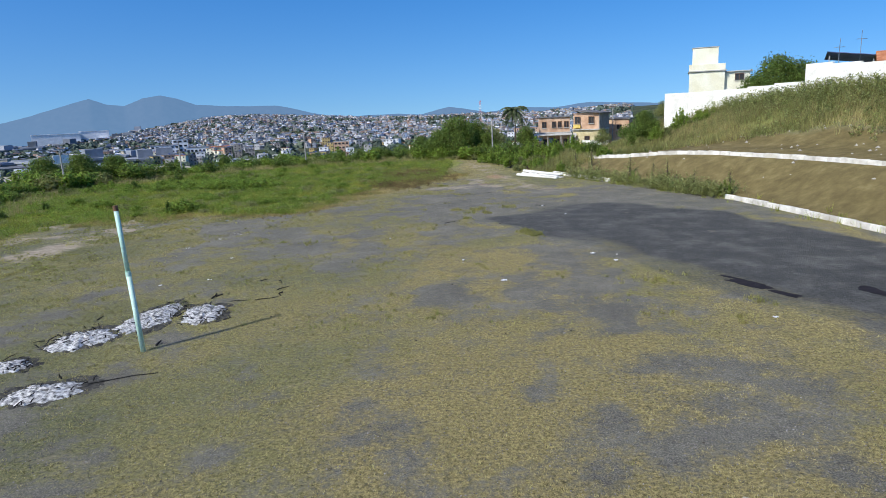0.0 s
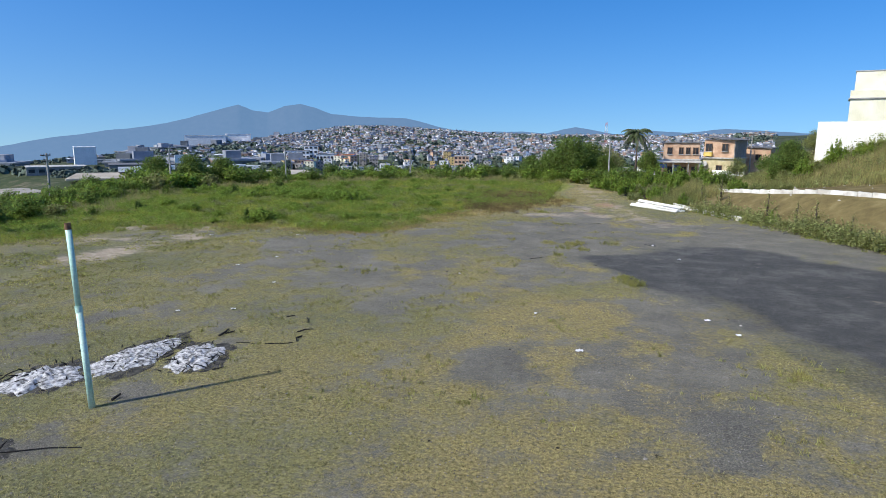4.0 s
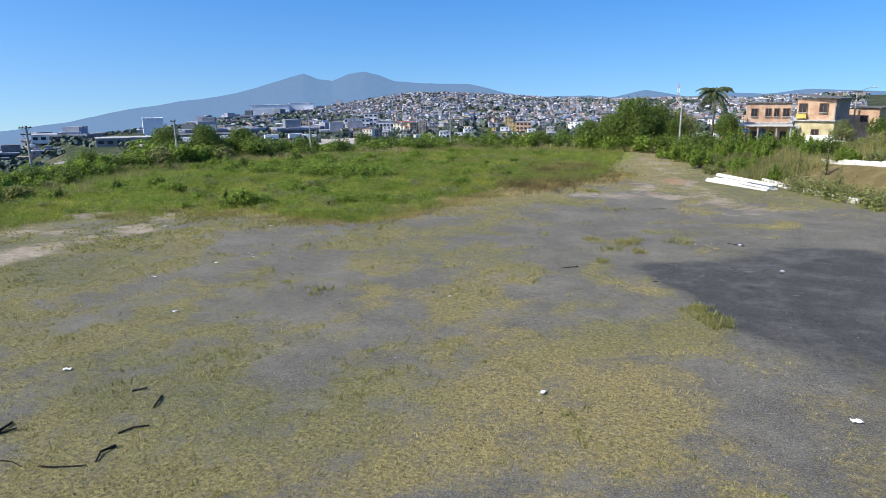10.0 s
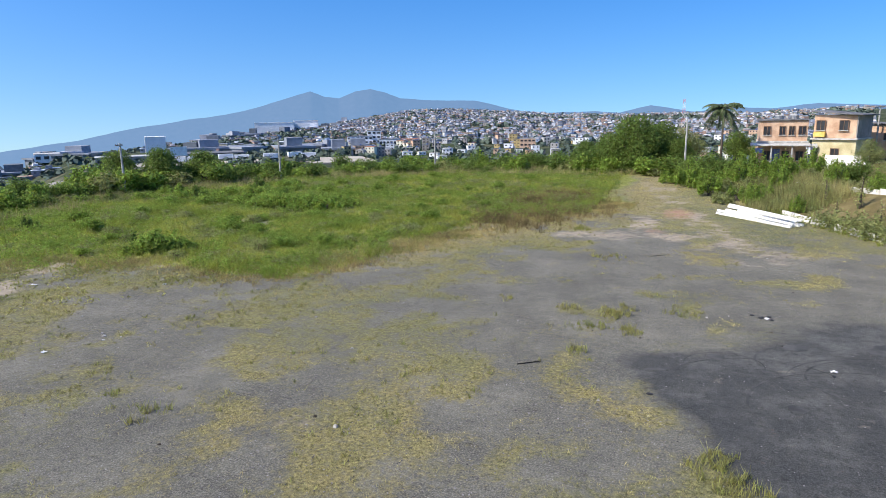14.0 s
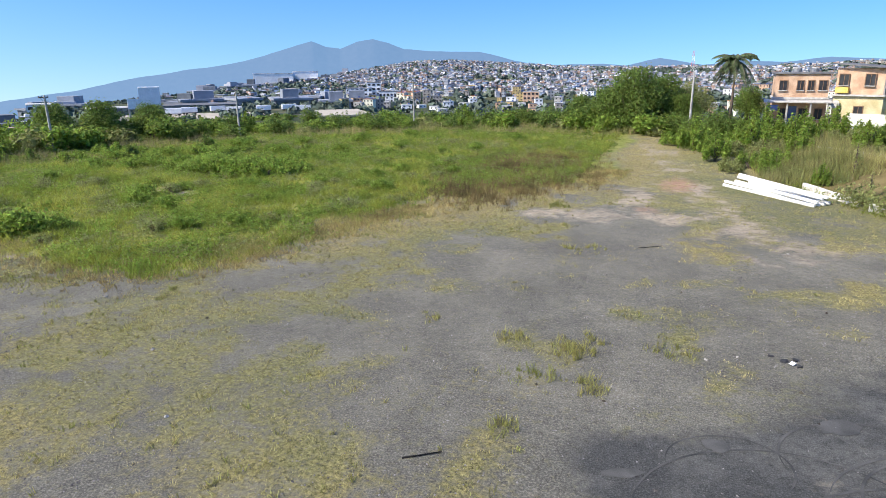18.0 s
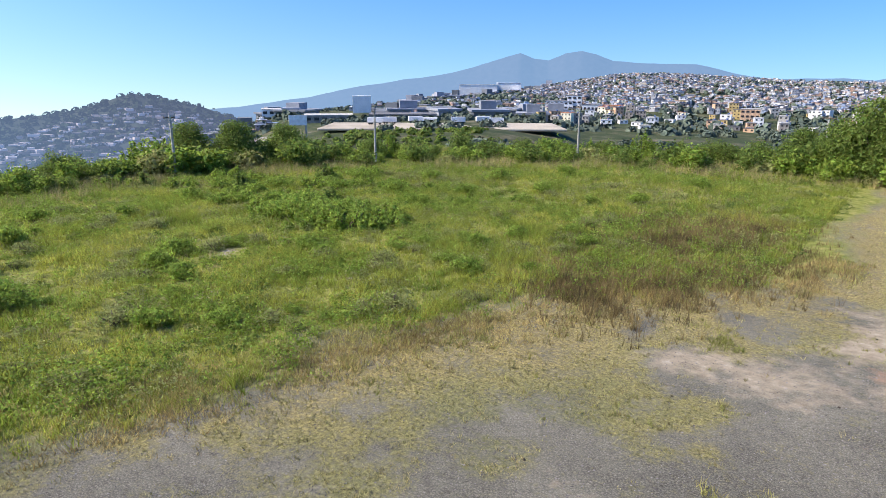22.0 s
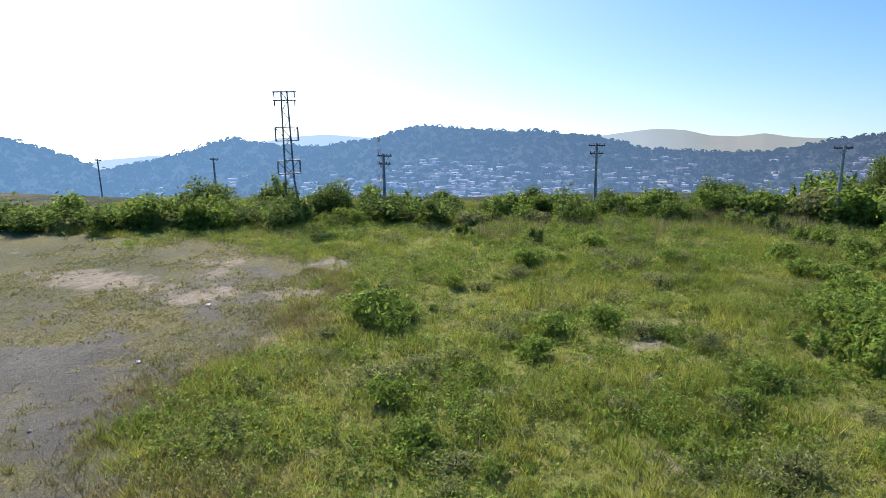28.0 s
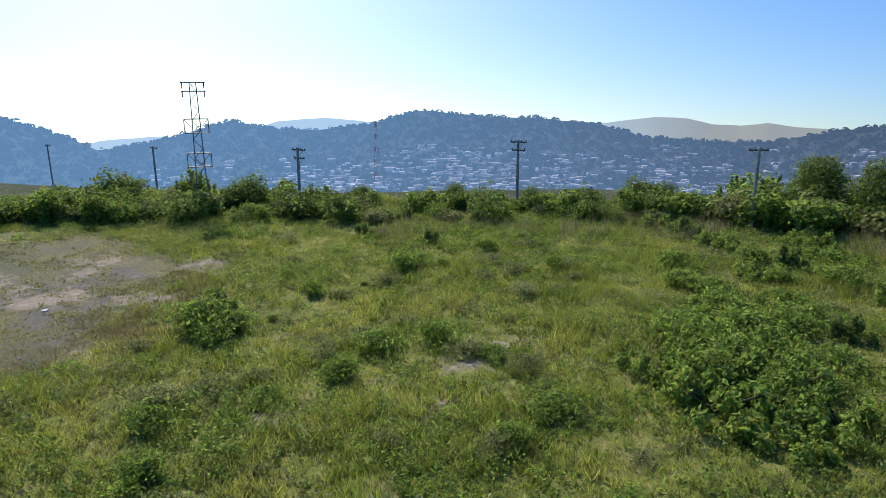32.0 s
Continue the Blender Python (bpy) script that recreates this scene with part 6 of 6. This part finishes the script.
z0 = gz(13.4, 112)
h2 = thing("brick_house", pose(13.4, 111.6, z0 - 0.2, 0, 0, -4), "two-storey bare orange brick house with a veranda roof", "house", "houses by the track")
slab(h2, "wall_lower", (5.2, 5.6, 2.7), (0, 2.8, 0), BRICK)
slab(h2, "floor_slab", (5.5, 5.9, 0.16), (0, 2.75, 2.7), CONCRETE)
slab(h2, "wall_upper", (5.2, 5.6, 2.1), (0, 2.8, 2.86), BRICK)
slab(h2, "roof", (5.6, 6.0, 0.14), (0, 2.8, 4.96), DARKROOF)
slab(h2, "veranda_roof", (6.4, 1.9, 0.1), (-0.3, -0.8, 2.5), CONCRETE, (6, 0, 0))
for px in (-3.2, -1.2, 1.0, 2.6):
    slab(h2, "veranda_post", (0.16, 0.16, 2.4), (px, -1.5, 0), CONCRETE)
for wx, ww in ((-1.75, 0.7), (-0.1, 0.6), (0.9, 0.55), (2.0, 0.7)):
    window(h2, wx, 3.5, ww, 0.85, 0.0)
for wx in (-1.6, 0.4, 1.9):
    window(h2, wx, 0.9, 0.7, 0.9, 0.0)
slab(h2, "door", (0.8, 0.06, 2.0), (-0.6, -0.03, 0.05), BLUEROOF)
slab(h2, "cloth_line", (1.0, 0.04, 0.5), (-2.6, -1.6, 1.7), BLUEROOF, label="blue washing on a line")
hb = thing("brick_house", pose(18.6, 110.6, z0 - 0.2, 0, 0, -27), "brick house with cream lower storey and dark pitched roof", "house", "houses by the track")
slab(hb, "wall_lower", (4.6, 6.0, 3.0), (0, 3.0, 0), material("old_yellow_plaster", (0.44, 0.37, 0.2), (0.6, 0.53, 0.33), 0.9, 0.9, 0.2, 12))
slab(hb, "floor_slab", (4.9, 6.4, 0.16), (0, 2.9, 3.0), CONCRETE)
slab(hb, "wall_upper", (4.4, 5.8, 2.3), (-0.05, 3.0, 3.16), BRICK)
slab(hb, "side_wall", (0.12, 5.8, 2.3), (2.22, 3.0, 3.16), GREYWALL)
slab(hb, "roof", (5.4, 6.8, 0.1), (0.1, 2.9, 5.6), DARKROOF, (0, 5, 0))
slab(hb, "balcony", (1.2, 0.5, 0.5), (-1.5, -0.25, 3.3), YELLOW)
for wx in (-1.5, 0.9):
    window(hb, wx, 3.95, 0.85, 0.95, 0.0)
window(hb, 0.2, 1.2, 0.8, 0.9, 0.0)
part("satellite_dish", tubed([(-1.9, -0.15, 2.2), (-1.9, -0.3, 2.25), (-1.9, -0.42, 2.3)], [0.05, 0.3, 0.4], 14), CONCRETE, hb, "round white dish")
slab(hb, "yard_wall", (4.5, 0.15, 1.6), (2.2, -2.2, 0), WHITEWASH)
for px in (-0.4, 1.3):
    tank = part("water_tank", tubed([(px, 3.2, 5.1), (px, 3.2, 5.45)], [0.45, 0.5], 14), METAL, h2, "round grey water tank")
    part("lid", tubed([(px, 3.2, 5.45), (px, 3.2, 5.56)], [0.52, 0.22], 14), CONCRETE, tank)
h2.scale.z = hb.scale.z = 1.16
hc = thing("brick_house", pose(25.2, 117, z0 - 0.2, 0, 0, -27), "low brick house behind with flat dark roof", "house", "houses by the track")
slab(hc, "wall", (4.2, 5, 5.0), (0, 2.5, 0), BRICK)
slab(hc, "roof", (4.7, 5.6, 0.14), (0, 2.5, 5.08), DARKROOF, (0, 3, 0))
window(hc, 0.4, 3.2, 0.8, 0.8, 0.0)

# ---- hill top: white wall, pale house, sheds ----
def wall_run(name, pts, thick, mat, label):
    t = thing(name, pose(pts[0][0], pts[0][1], 0), label, "wall", kind="structure")
    for (ax, ay, at), (bx, by, bt) in zip(pts, pts[1:]):
        L = math.hypot(bx - ax, by - ay)
        n = max(1, round(L / 3))
        for i in range(n):
            u0, u1 = i / n, (i + 1) / n
            p, q = Vector((ax + (bx - ax) * u0, ay + (by - ay) * u0, 0)), Vector((ax + (bx - ax) * u1, ay + (by - ay) * u1, 0))
            top = at + (bt - at) * (u0 + u1) / 2
            zz = min(gz(p.x, p.y), gz(q.x, q.y)) - 0.3
            d = q - p
            ob = part("wall_panel", boxed((thick, d.length, top - zz), bevel=0.02), mat, t)
            ob.matrix_local = Matrix.Translation((p + q) / 2 - Vector((pts[0][0], pts[0][1], 0)) + Vector((0, 0, zz))) @ pose(0, 0, 0, 0, 0, math.degrees(math.atan2(-d.x, d.y)))


wall_run("wall_white", [(22.6, 79, 8.35), (27.2, 76.2, 8.4), (30.2, 74, 8.55), (33.8, 69.2, 8.9)], 0.25, WHITEWASH, "long weathered white boundary wall on the hill top")
wall_run("wall_tall", [(33.9, 69.0, 10.6), (38.2, 62, 10.1), (43, 54, 9.6)], 0.3, WHITEWASH, "tall white weathered wall beside the tiled roof")
yh = thing("pale_house", pose(33.6, 97.5, 6.2, 0, 0, -18), "tall pale yellow plastered house with a stepped tower", "house")
slab(yh, "wall", (4.8, 6, 5.4), (0.2, 3, 0), CREAM)
slab(yh, "ledge", (5.2, 6.4, 0.16), (0.2, 3, 5.4), CONCRETE)
slab(yh, "parapet", (4.9, 6, 0.9), (0.2, 3, 5.56), CREAM)
slab(yh, "tower", (3.5, 3.4, 2.3), (-0.1, 1.9, 6.46), CREAM)
slab(yh, "tower_cap", (3.65, 3.55, 0.12), (-0.1, 1.9, 8.76), CONCRETE)
slab(yh, "annex", (3.4, 5, 5.2), (4.3, 3.2, 0), CREAM)
slab(yh, "annex_roof", (3.8, 5.4, 0.14), (4.4, 3.1, 5.2), CONCRETE)
window(yh, 4.6, 4.0, 1.1, 0.9, 0.7)
sh = thing("shed", pose(40.6, 73.5, 7.9, 0, 0, -25), "open shed with dark blue sheet roof", "shed")
slab(sh, "roof", (4.6, 3.8, 0.08), (0, 0, 3.35), BLUEROOF, (-9, 8, 0))
for px, py in ((-2, -1.6), (2, -1.6), (-2, 1.6), (2, 1.6)):
    slab(sh, "post", (0.1, 0.1, 4.6 - 0.14 * (px + 2) - 0.16 * py), (px, py, -1.3), METAL)
part("water_tank", tubed([(-0.6, 0, 1.6), (-0.6, 0, 2.7)], [0.6, 0.7], 16), CONCRETE, sh, "grey water tank")
slab(sh, "stand", (1.4, 1.4, 3.0), (-0.6, 0, -1.4), WHITEWASH)
tr = thing("tiled_house", pose(44.0, 69, 8.2, 0, 0, 62), "house with orange clay tile roof behind the white wall", "house")
slab(tr, "wall", (5, 5, 4.4), (0, 0, -2.0), WHITEWASH)
for sg in (-1, 1):
    slab(tr, "roof_slope", (3.1, 5.8, 0.12), (sg * 1.35, 0, 2.75), TILE, (0, sg * 20, 0))
for x, y, top in ((38.9, 72.5, 13.2), (40.8, 72.0, 13.9)):
    zz = gz(x, y)
    t = thing("antenna", pose(x, y, zz), "thin steel television antenna mast behind the wall", "antenna", "antennas")
    part("mast", tubed([(0, 0, 0), (0, 0, top - zz)], [0.05, 0.03], 6), METAL, t)
    part("boom", tubed([(-0.5, 0, top - zz - 0.9), (0.5, 0, top - zz - 0.9)], [0.02, 0.02], 5), METAL, t)
    for k in range(5):
        part("element", tubed([(-0.4 + 0.2 * k, -0.35, top - zz - 0.9), (-0.4 + 0.2 * k, 0.35, top - zz - 0.9)], [0.012, 0.012], 4), METAL, t)

# ---- the town across the valley ----
def on_ring(az, d):
    return EYE[0] + math.sin(radians(az)) * d, EYE[1] + math.cos(radians(az)) * d


def town_material():
    m = material("town_walls", (0.4, 0.4, 0.4), (0.5, 0.5, 0.5), 0.1, 0.9, 0, 0.5)
    nt = m.node_tree
    geo = nt.nodes.new("ShaderNodeNewGeometry")
    r = nt.nodes.new("ShaderNodeValToRGB")
    r.color_ramp.interpolation = "CONSTANT"
    # wall colours with distance haze mixed in: muted and mostly bluish
    cols = [(0.42, 0.43, 0.46), (0.31, 0.22, 0.18), (0.3, 0.32, 0.36), (0.55, 0.55, 0.56), (0.19, 0.21, 0.25), (0.37, 0.26, 0.2), (0.4, 0.37, 0.31), (0.74, 0.75, 0.78), (0.16, 0.18, 0.22), (0.24, 0.31, 0.43)]
    els = r.color_ramp.elements
    els[0].position, els[0].color = 0, (*cols[0], 1)
    els[1].position, els[1].color = 0.1, (*cols[1], 1)
    for i, c in enumerate(cols[2:], 2):
        els.new(i / 10).color = (*c, 1)
    nt.links.new(geo.outputs["Random Per Island"], r.inputs["Fac"])
    nt.links.new(r.outputs["Color"], nt.nodes["Principled BSDF"].inputs["Base Color"])
    return m


TOWN = town_material()


def town(name, n, az0, az1, d0, d1, size, label, seed, tall=1.0, keep=None, mat=None):
    """Many small block houses with parapets, window slots and water tanks, one mesh."""
    r = np.random.default_rng(seed)
    az, d = r.uniform(az0, az1, n), np.sqrt(r.uniform(d0**2, d1**2, n))
    x, y = EYE[0] + np.sin(np.radians(az)) * d, EYE[1] + np.cos(np.radians(az)) * d
    if keep is not None:
        k = keep(x, y, az, d)
        x, y, az, d = x[k], y[k], az[k], d[k]
    n = len(x)
    z = height(x, y)
    vs, fs = [], []
    unit = np.array([(-1, -1, 0), (1, -1, 0), (1, 1, 0), (-1, 1, 0), (-1, -1, 1), (1, -1, 1), (1, 1, 1), (-1, 1, 1)], float)
    quads = np.array([(0, 1, 5, 4), (1, 2, 6, 5), (2, 3, 7, 6), (3, 0, 4, 7), (4, 5, 6, 7)])

    def blocks(cx, cy, cz, sx, sy, sz, yaw):
        v = np.empty((len(cx), 8, 3))
        lx, ly = unit[None, :, 0] * sx[:, None] / 2, unit[None, :, 1] * sy[:, None] / 2
        c, s = np.cos(yaw)[:, None], np.sin(yaw)[:, None]
        v[..., 0], v[..., 1] = cx[:, None] + lx * c - ly * s, cy[:, None] + lx * s + ly * c
        v[..., 2] = cz[:, None] + unit[None, :, 2] * sz[:, None]
        base = sum(len(a) for a in vs)
        fs.append((quads[None] + base + 8 * np.arange(len(cx))[:, None, None]).reshape(-1, 4))
        vs.append(v.reshape(-1, 3))

    sx, sy, sz = size * r.uniform(0.6, 1.3, n), size * r.uniform(0.7, 1.4, n), size * tall * r.choice([0.45, 0.75, 1.05], n, p=[0.4, 0.45, 0.15])
    yaw = r.uniform(-0.5, 0.5, n) - np.radians(az)
    blocks(x, y, z - 2, sx, sy, sz + 2, yaw)
    blocks(x, y, z + sz, sx * 1.12, sy * 1.12, size * 0.06 * np.ones(n), yaw)
    up = r.random(n) < 0.5
    blocks(x[up] + r.normal(0, 1, up.sum()), y[up] + r.normal(0, 1, up.sum()), (z + sz)[up], sx[up] * 0.45, sy[up] * 0.5, size * 0.3 * np.ones(up.sum()), yaw[up])
    ob = new(name, mesh_of(name, np.concatenate(vs), np.concatenate(fs), mat or TOWN))
    # dark window slots on the side that faces the field
    fx, fy = np.cos(yaw), np.sin(yaw)
    vs, fs = [], []
    for k in (-0.25, 0.25):
        for lev in (0.5,):
            cx, cy = x + fx * k * sx + fy * sy * 0.505, y + fy * k * sx - fx * sy * 0.505
            blocks(cx, cy, z + sz * lev, sx * 0.16, 0.12 * np.ones(n), sz * 0.18, yaw)
    tagged(ob, label, "houses", kind="stuff")
    w = part("windows", mesh_of("windows", np.concatenate(vs), np.concatenate(fs), SHADE), SHADE, ob)
    w["kind"] = "stuff"


town("hillside_town", 9800, -40, 14, 640, 1330, 5.0, "dense hillside town of small block houses", 31, 0.95, lambda x, y, az, d: (fbm(x, y, 120, 77) < 0.6) & (az > -30 + 5 * (900 - d) / 300))
town("valley_sheds", 210, -62, -28, 480, 1400, 26, "large flat sheds and workshops on the valley floor", 35, 0.22, lambda x, y, az, d: fbm(x, y, 150, 80) < 0.55, material("shed_sheet", (0.16, 0.18, 0.21), (0.26, 0.28, 0.31), 0.02, 0.8, 0, 0.3, island=0.9))
town("valley_town", 900, -62, -26, 520, 1400, 7.5, "scattered roofs on the valley floor", 33, 0.7, lambda x, y, az, d: fbm(x, y, 150, 78) < 0.5)


def small_house(x, y, w, d, floors, mat, roof, yaw, label):
    t = thing("house", pose(x, y, gz(x, y) - 1.5, 0, 0, yaw), label, "house", "houses below the town")
    h = 2.7 * floors + 1.5
    slab(t, "wall", (w, d, h), (0, d / 2, 0), mat)
    slab(t, "roof", (w * 1.08, d * 1.06, 0.2), (0, d / 2, h), roof)
    for fl in range(floors):
        for k in range(2 if w < 8 else 3):
            n_ = 2 if w < 8 else 3
            part("window", boxed((w / n_ * 0.35, 0.12, 1.1), (-w / 2 + w / n_ * (k + 0.5), -0.05, 2.4 + 2.7 * fl)), SHADE, t)
    if floors > 1 and w > 6.5:
        part("water_tank", tubed([(w * 0.2, d * 0.6, h + 0.2), (w * 0.2, d * 0.6, h + 1.2)], [0.7, 0.8], 10), BLUEROOF, t, "blue water tank")


hr = random.Random(5)
OCHRE = material("ochre_paint", (0.4, 0.3, 0.13), (0.5, 0.39, 0.19), 0.4, 0.9, 0)
looks = [(BRICK, DARKROOF, "bare brick house"), (WHITEPANEL, CONCRETE, "white plastered house"), (CREAM, TILE, "cream house"), (GREYWALL, DARKROOF, "grey rendered house"), (CONCRETE, CONCRETE, "unpainted concrete house"), (OCHRE, DARKROOF, "ochre painted house")]
for k in range(150):
    az, d = hr.uniform(-30, 15), hr.uniform(460, 700)
    mat, roof, lab = hr.choice(looks)
    fl = hr.choice([1, 2, 2, 3])
    x, y = on_ring(az, d)
    small_house(x, y, hr.uniform(5, 8.5), hr.uniform(6, 9), fl, mat, roof, -az + hr.uniform(-25, 25), f"{lab} of {('one storey', 'two storeys', 'three storeys')[fl - 1]} on the slope")


def far_trees(name, n, az0, az1, d0, d1, size, label, seed, mat, keep=None, q=26):
    """Round-topped clumps of far trees, one mesh of small leaf facets."""
    r = np.random.default_rng(seed)
    az, d = r.uniform(az0, az1, n), np.sqrt(r.uniform(d0**2, d1**2, n))
    x, y = EYE[0] + np.sin(np.radians(az)) * d, EYE[1] + np.cos(np.radians(az)) * d
    if keep is not None:
        k = keep(x, y, az, d)
        x, y = x[k], y[k]
    n = len(x)
    z = height(x, y)
    s = size * r.uniform(0.5, 1.3, n)
    dd = r.normal(size=(n, q, 3))
    dd /= np.linalg.norm(dd, axis=2)[..., None]
    dd[..., 2] = np.abs(dd[..., 2])
    c = np.stack([x, y, z], 1)[:, None] + dd * (s[:, None, None] * r.uniform(0.6, 1.05, (n, q, 1))) * (1, 1, 0.9)
    c = c.reshape(-1, 3)
    nr = dd.reshape(-1, 3) + r.normal(size=(n * q, 3)) * 0.35
    nr /= np.linalg.norm(nr, axis=1)[:, None]
    a = np.cross(nr, r.normal(size=(n * q, 3)))
    a /= np.linalg.norm(a, axis=1)[:, None]
    b = np.cross(nr, a)
    ss = np.repeat(s, q)[:, None] * 2.15 / math.sqrt(q)
    v = np.stack([c - a * ss, c - b * ss * 0.8, c + a * ss, c + b * ss * 0.8], 1).reshape(-1, 3)
    ob = new(name, mesh_of(name, v, np.arange(len(v)).reshape(-1, 4), mat))
    return tagged(ob, label, "trees", kind="stuff")


# leaf colour lifted and blued to carry the distance haze
FARLEAF = material("far_foliage", (0.075, 0.105, 0.085), (0.125, 0.155, 0.115), 0.1, 0.9, 0, 0.5, island=0.5)
far_trees("town_trees", 2600, -40, 14, 420, 1340, 5.0, "dark trees between the houses of the town", 41, FARLEAF)
far_trees("valley_trees", 1900, -78, -28, 450, 1300, 5.0, "trees and scrub on the valley floor", 43, FARLEAF, lambda x, y, az, d: fbm(x, y, 110, 79) > 0.42)
far_trees("slope_scrub", 1300, -150, 10, 95, 240, 2.8, "scrub and trees on the slope below the field", 45, LEAF_DARK, None, 70)
far_trees("slope_bushes", 700, -66, -34, 95, 300, 2.4, "scattered bushes on the grassy slope below the brow", 49, LEAF_DARK, None, 50)
far_trees("slope_trees", 500, -80, 0, 240, 450, 4.5, "dark trees below the slope", 47, FARLEAF, lambda x, y, az, d: fbm(x, y, 60, 79) > 0.5, 110)


def block(name, az, d, w, dep, h, mat, label, category, roof=DARKROOF, rows=0, yaw=0.0, lift=0.0, bays=6):
    x, y = on_ring(az, d)
    h, lift = h + lift, 0.0
    t = thing(name, pose(x, y, gz(x, y) - 1 + lift, 0, 0, -az + yaw), label, category)
    slab(t, "wall", (w, dep, h + 1), (0, dep / 2, 0), mat)
    slab(t, "roof", (w * 1.02, dep * 1.04, 0.5), (0, dep / 2, h + 1), roof)
    for r_ in range(rows):
        for b in range(bays):
            part("window", boxed((w / bays * 0.6, 0.3, h / rows * 0.4), (-w / 2 + w / bays * (b + 0.5), -0.1, 1 + h / rows * (r_ + 0.35))), SHADE, t)
    return t


block("white_factory", -35.4, 1060, 62, 30, 9, WHITEPANEL, "long white factory building across the valley", "factory", WHITEPANEL, lift=9)
block("white_factory", -32.7, 1075, 40, 30, 8, WHITEPANEL, "long white factory wing across the valley", "factory", WHITEPANEL, lift=9)
block("office_building", -28.3, 640, 26, 18, 12, WHITEPANEL, "white office building with dark window band", "building", DARKROOF, 3)
block("office_building", -27.0, 648, 14, 14, 17, WHITEPANEL, "white office tower with dark windows", "building", DARKROOF, 4, bays=3)
block("workshop", -25.6, 645, 22, 16, 8, WHITEPANEL, "low white workshop hall", "building", DARKROOF, 1)
block("workshop", -24.0, 655, 26, 14, 6, BRICK, "low orange-roofed workshop hall", "building", TILE, 1)
block("white_store", -45.6, 610, 17, 22, 11, WHITEPANEL, "white box-shaped store with ribbed side", "building", WHITEPANEL, lift=4)
block("warehouse", -42.0, 420, 44, 26, 6, GREYWALL, "long grey warehouse with corrugated roof", "warehouse", DARKROOF, 1, bays=10)
block("warehouse", -48.5, 460, 34, 22, 5, GREYWALL, "long grey warehouse with pale roof", "warehouse", CONCRETE, 1)
block("warehouse", -52.5, 700, 40, 30, 7, WHITEPANEL, "pale flat-roofed warehouse across the valley", "warehouse", CONCRETE, 1)
block("red_house", -13.0, 560, 14, 12, 11, BRICK, "red brick block with white floor bands", "building", CONCRETE, 3, bays=4)
YARD = material("bare_yard", (0.32, 0.285, 0.225), (0.44, 0.395, 0.32), 0.05, 0.95, 0.1, 1)
yx, yy = on_ring(-38.5, 330)
yard = part("yard", boxed((120, 46, 1.2), (0, 0, 0), bevel=0.3), YARD)
yard.matrix_world = pose(yx, yy, gz(yx, yy) - 0.7, 0, 0, 38)
tagged(yard, "bare pale earth yard below the field", "yard", kind="structure")
for k in range(7):
    x, y = on_ring(-44.5 + (0, 1.3, 3.6, 4.9, 7.4, 9.6, 10.8)[k], 338 + 6 * (k % 3))
    t = thing("trailer", pose(x, y, gz(yx, yy) + 0.5, 0, 0, 38 + 5 * (k % 3)), "white box trailer parked on the yard", "trailer", "parked trailers")
    part("box_body", boxed((7.6, 2.4, 2.5), (0, 0, 1.1), bevel=0.05), WHITEPANEL, t)
    part("chassis", boxed((7.2, 1.6, 0.4), (0, 0, 0.7)), RUBBER, t)
    for px in (-2.8, -1.5, 2.6):
        for sy in (-1.05, 1.05):
            part("wheel", tubed([(px, sy - 0.15, 0.5), (px, sy + 0.15, 0.5)], [0.5, 0.5], 12), RUBBER, t)


def hangar(az, d, w, dep, yaw):
    """A long shed under a shallow vaulted sheet roof."""
    x, y = on_ring(az, d)
    t = thing("hangar", pose(x, y, gz(x, y) - 3, 0, 0, -az + yaw), "low hangar with a pale vaulted sheet roof", "hangar", "hangars below the field")
    slab(t, "wall", (w, dep, 5), (0, dep / 2, 0), GREYWALL)
    a = np.linspace(0, math.pi, 15)
    rim = [(math.cos(q) * w * 0.52, 5 + math.sin(q) * w * 0.1) for q in a]
    vs = [(px, py, pz) for py in (-0.6, dep + 0.6) for px, pz in rim]
    fs = [(i, i + 1, i + 16, i + 15) for i in range(14)]
    part("vault", mesh_of("vault", vs, fs, VAULT), VAULT, t, "pale dusty sheet roof")
    vs = [(px, 0.02, pz) for px, pz in rim] + [(0, 0.02, 5)]
    part("gable", mesh_of("gable", vs, [(i, 15, i + 1) for i in range(14)], GREYWALL), GREYWALL, t)


VAULT = material("vault_sheet", (0.27, 0.245, 0.2), (0.38, 0.35, 0.29), 0.08, 0.8, 0, 0.6)
for az, d, w in ((-57.2, 300, 22), (-54.6, 296, 22), (-52.0, 292, 22)):
    hangar(az, d, w, 30, 14)
# white board behind the brow
sx, sy = -66, 98
sg = thing("sign_board", pose(sx, sy, gz(sx, sy), 0, 0, 52), "white board on two tall grey posts below the brow", "sign")
for px in (-1.0, 1.0):
    part("post", boxed((0.22, 0.22, 3.2 - gz(sx, sy)), (px, 0, 0)), POLEMAT, sg)
part("board", boxed((2.3, 0.12, 1.3), (0, -0.18, 2.0 - gz(sx, sy)), bevel=0.01), WHITEPANEL, sg)
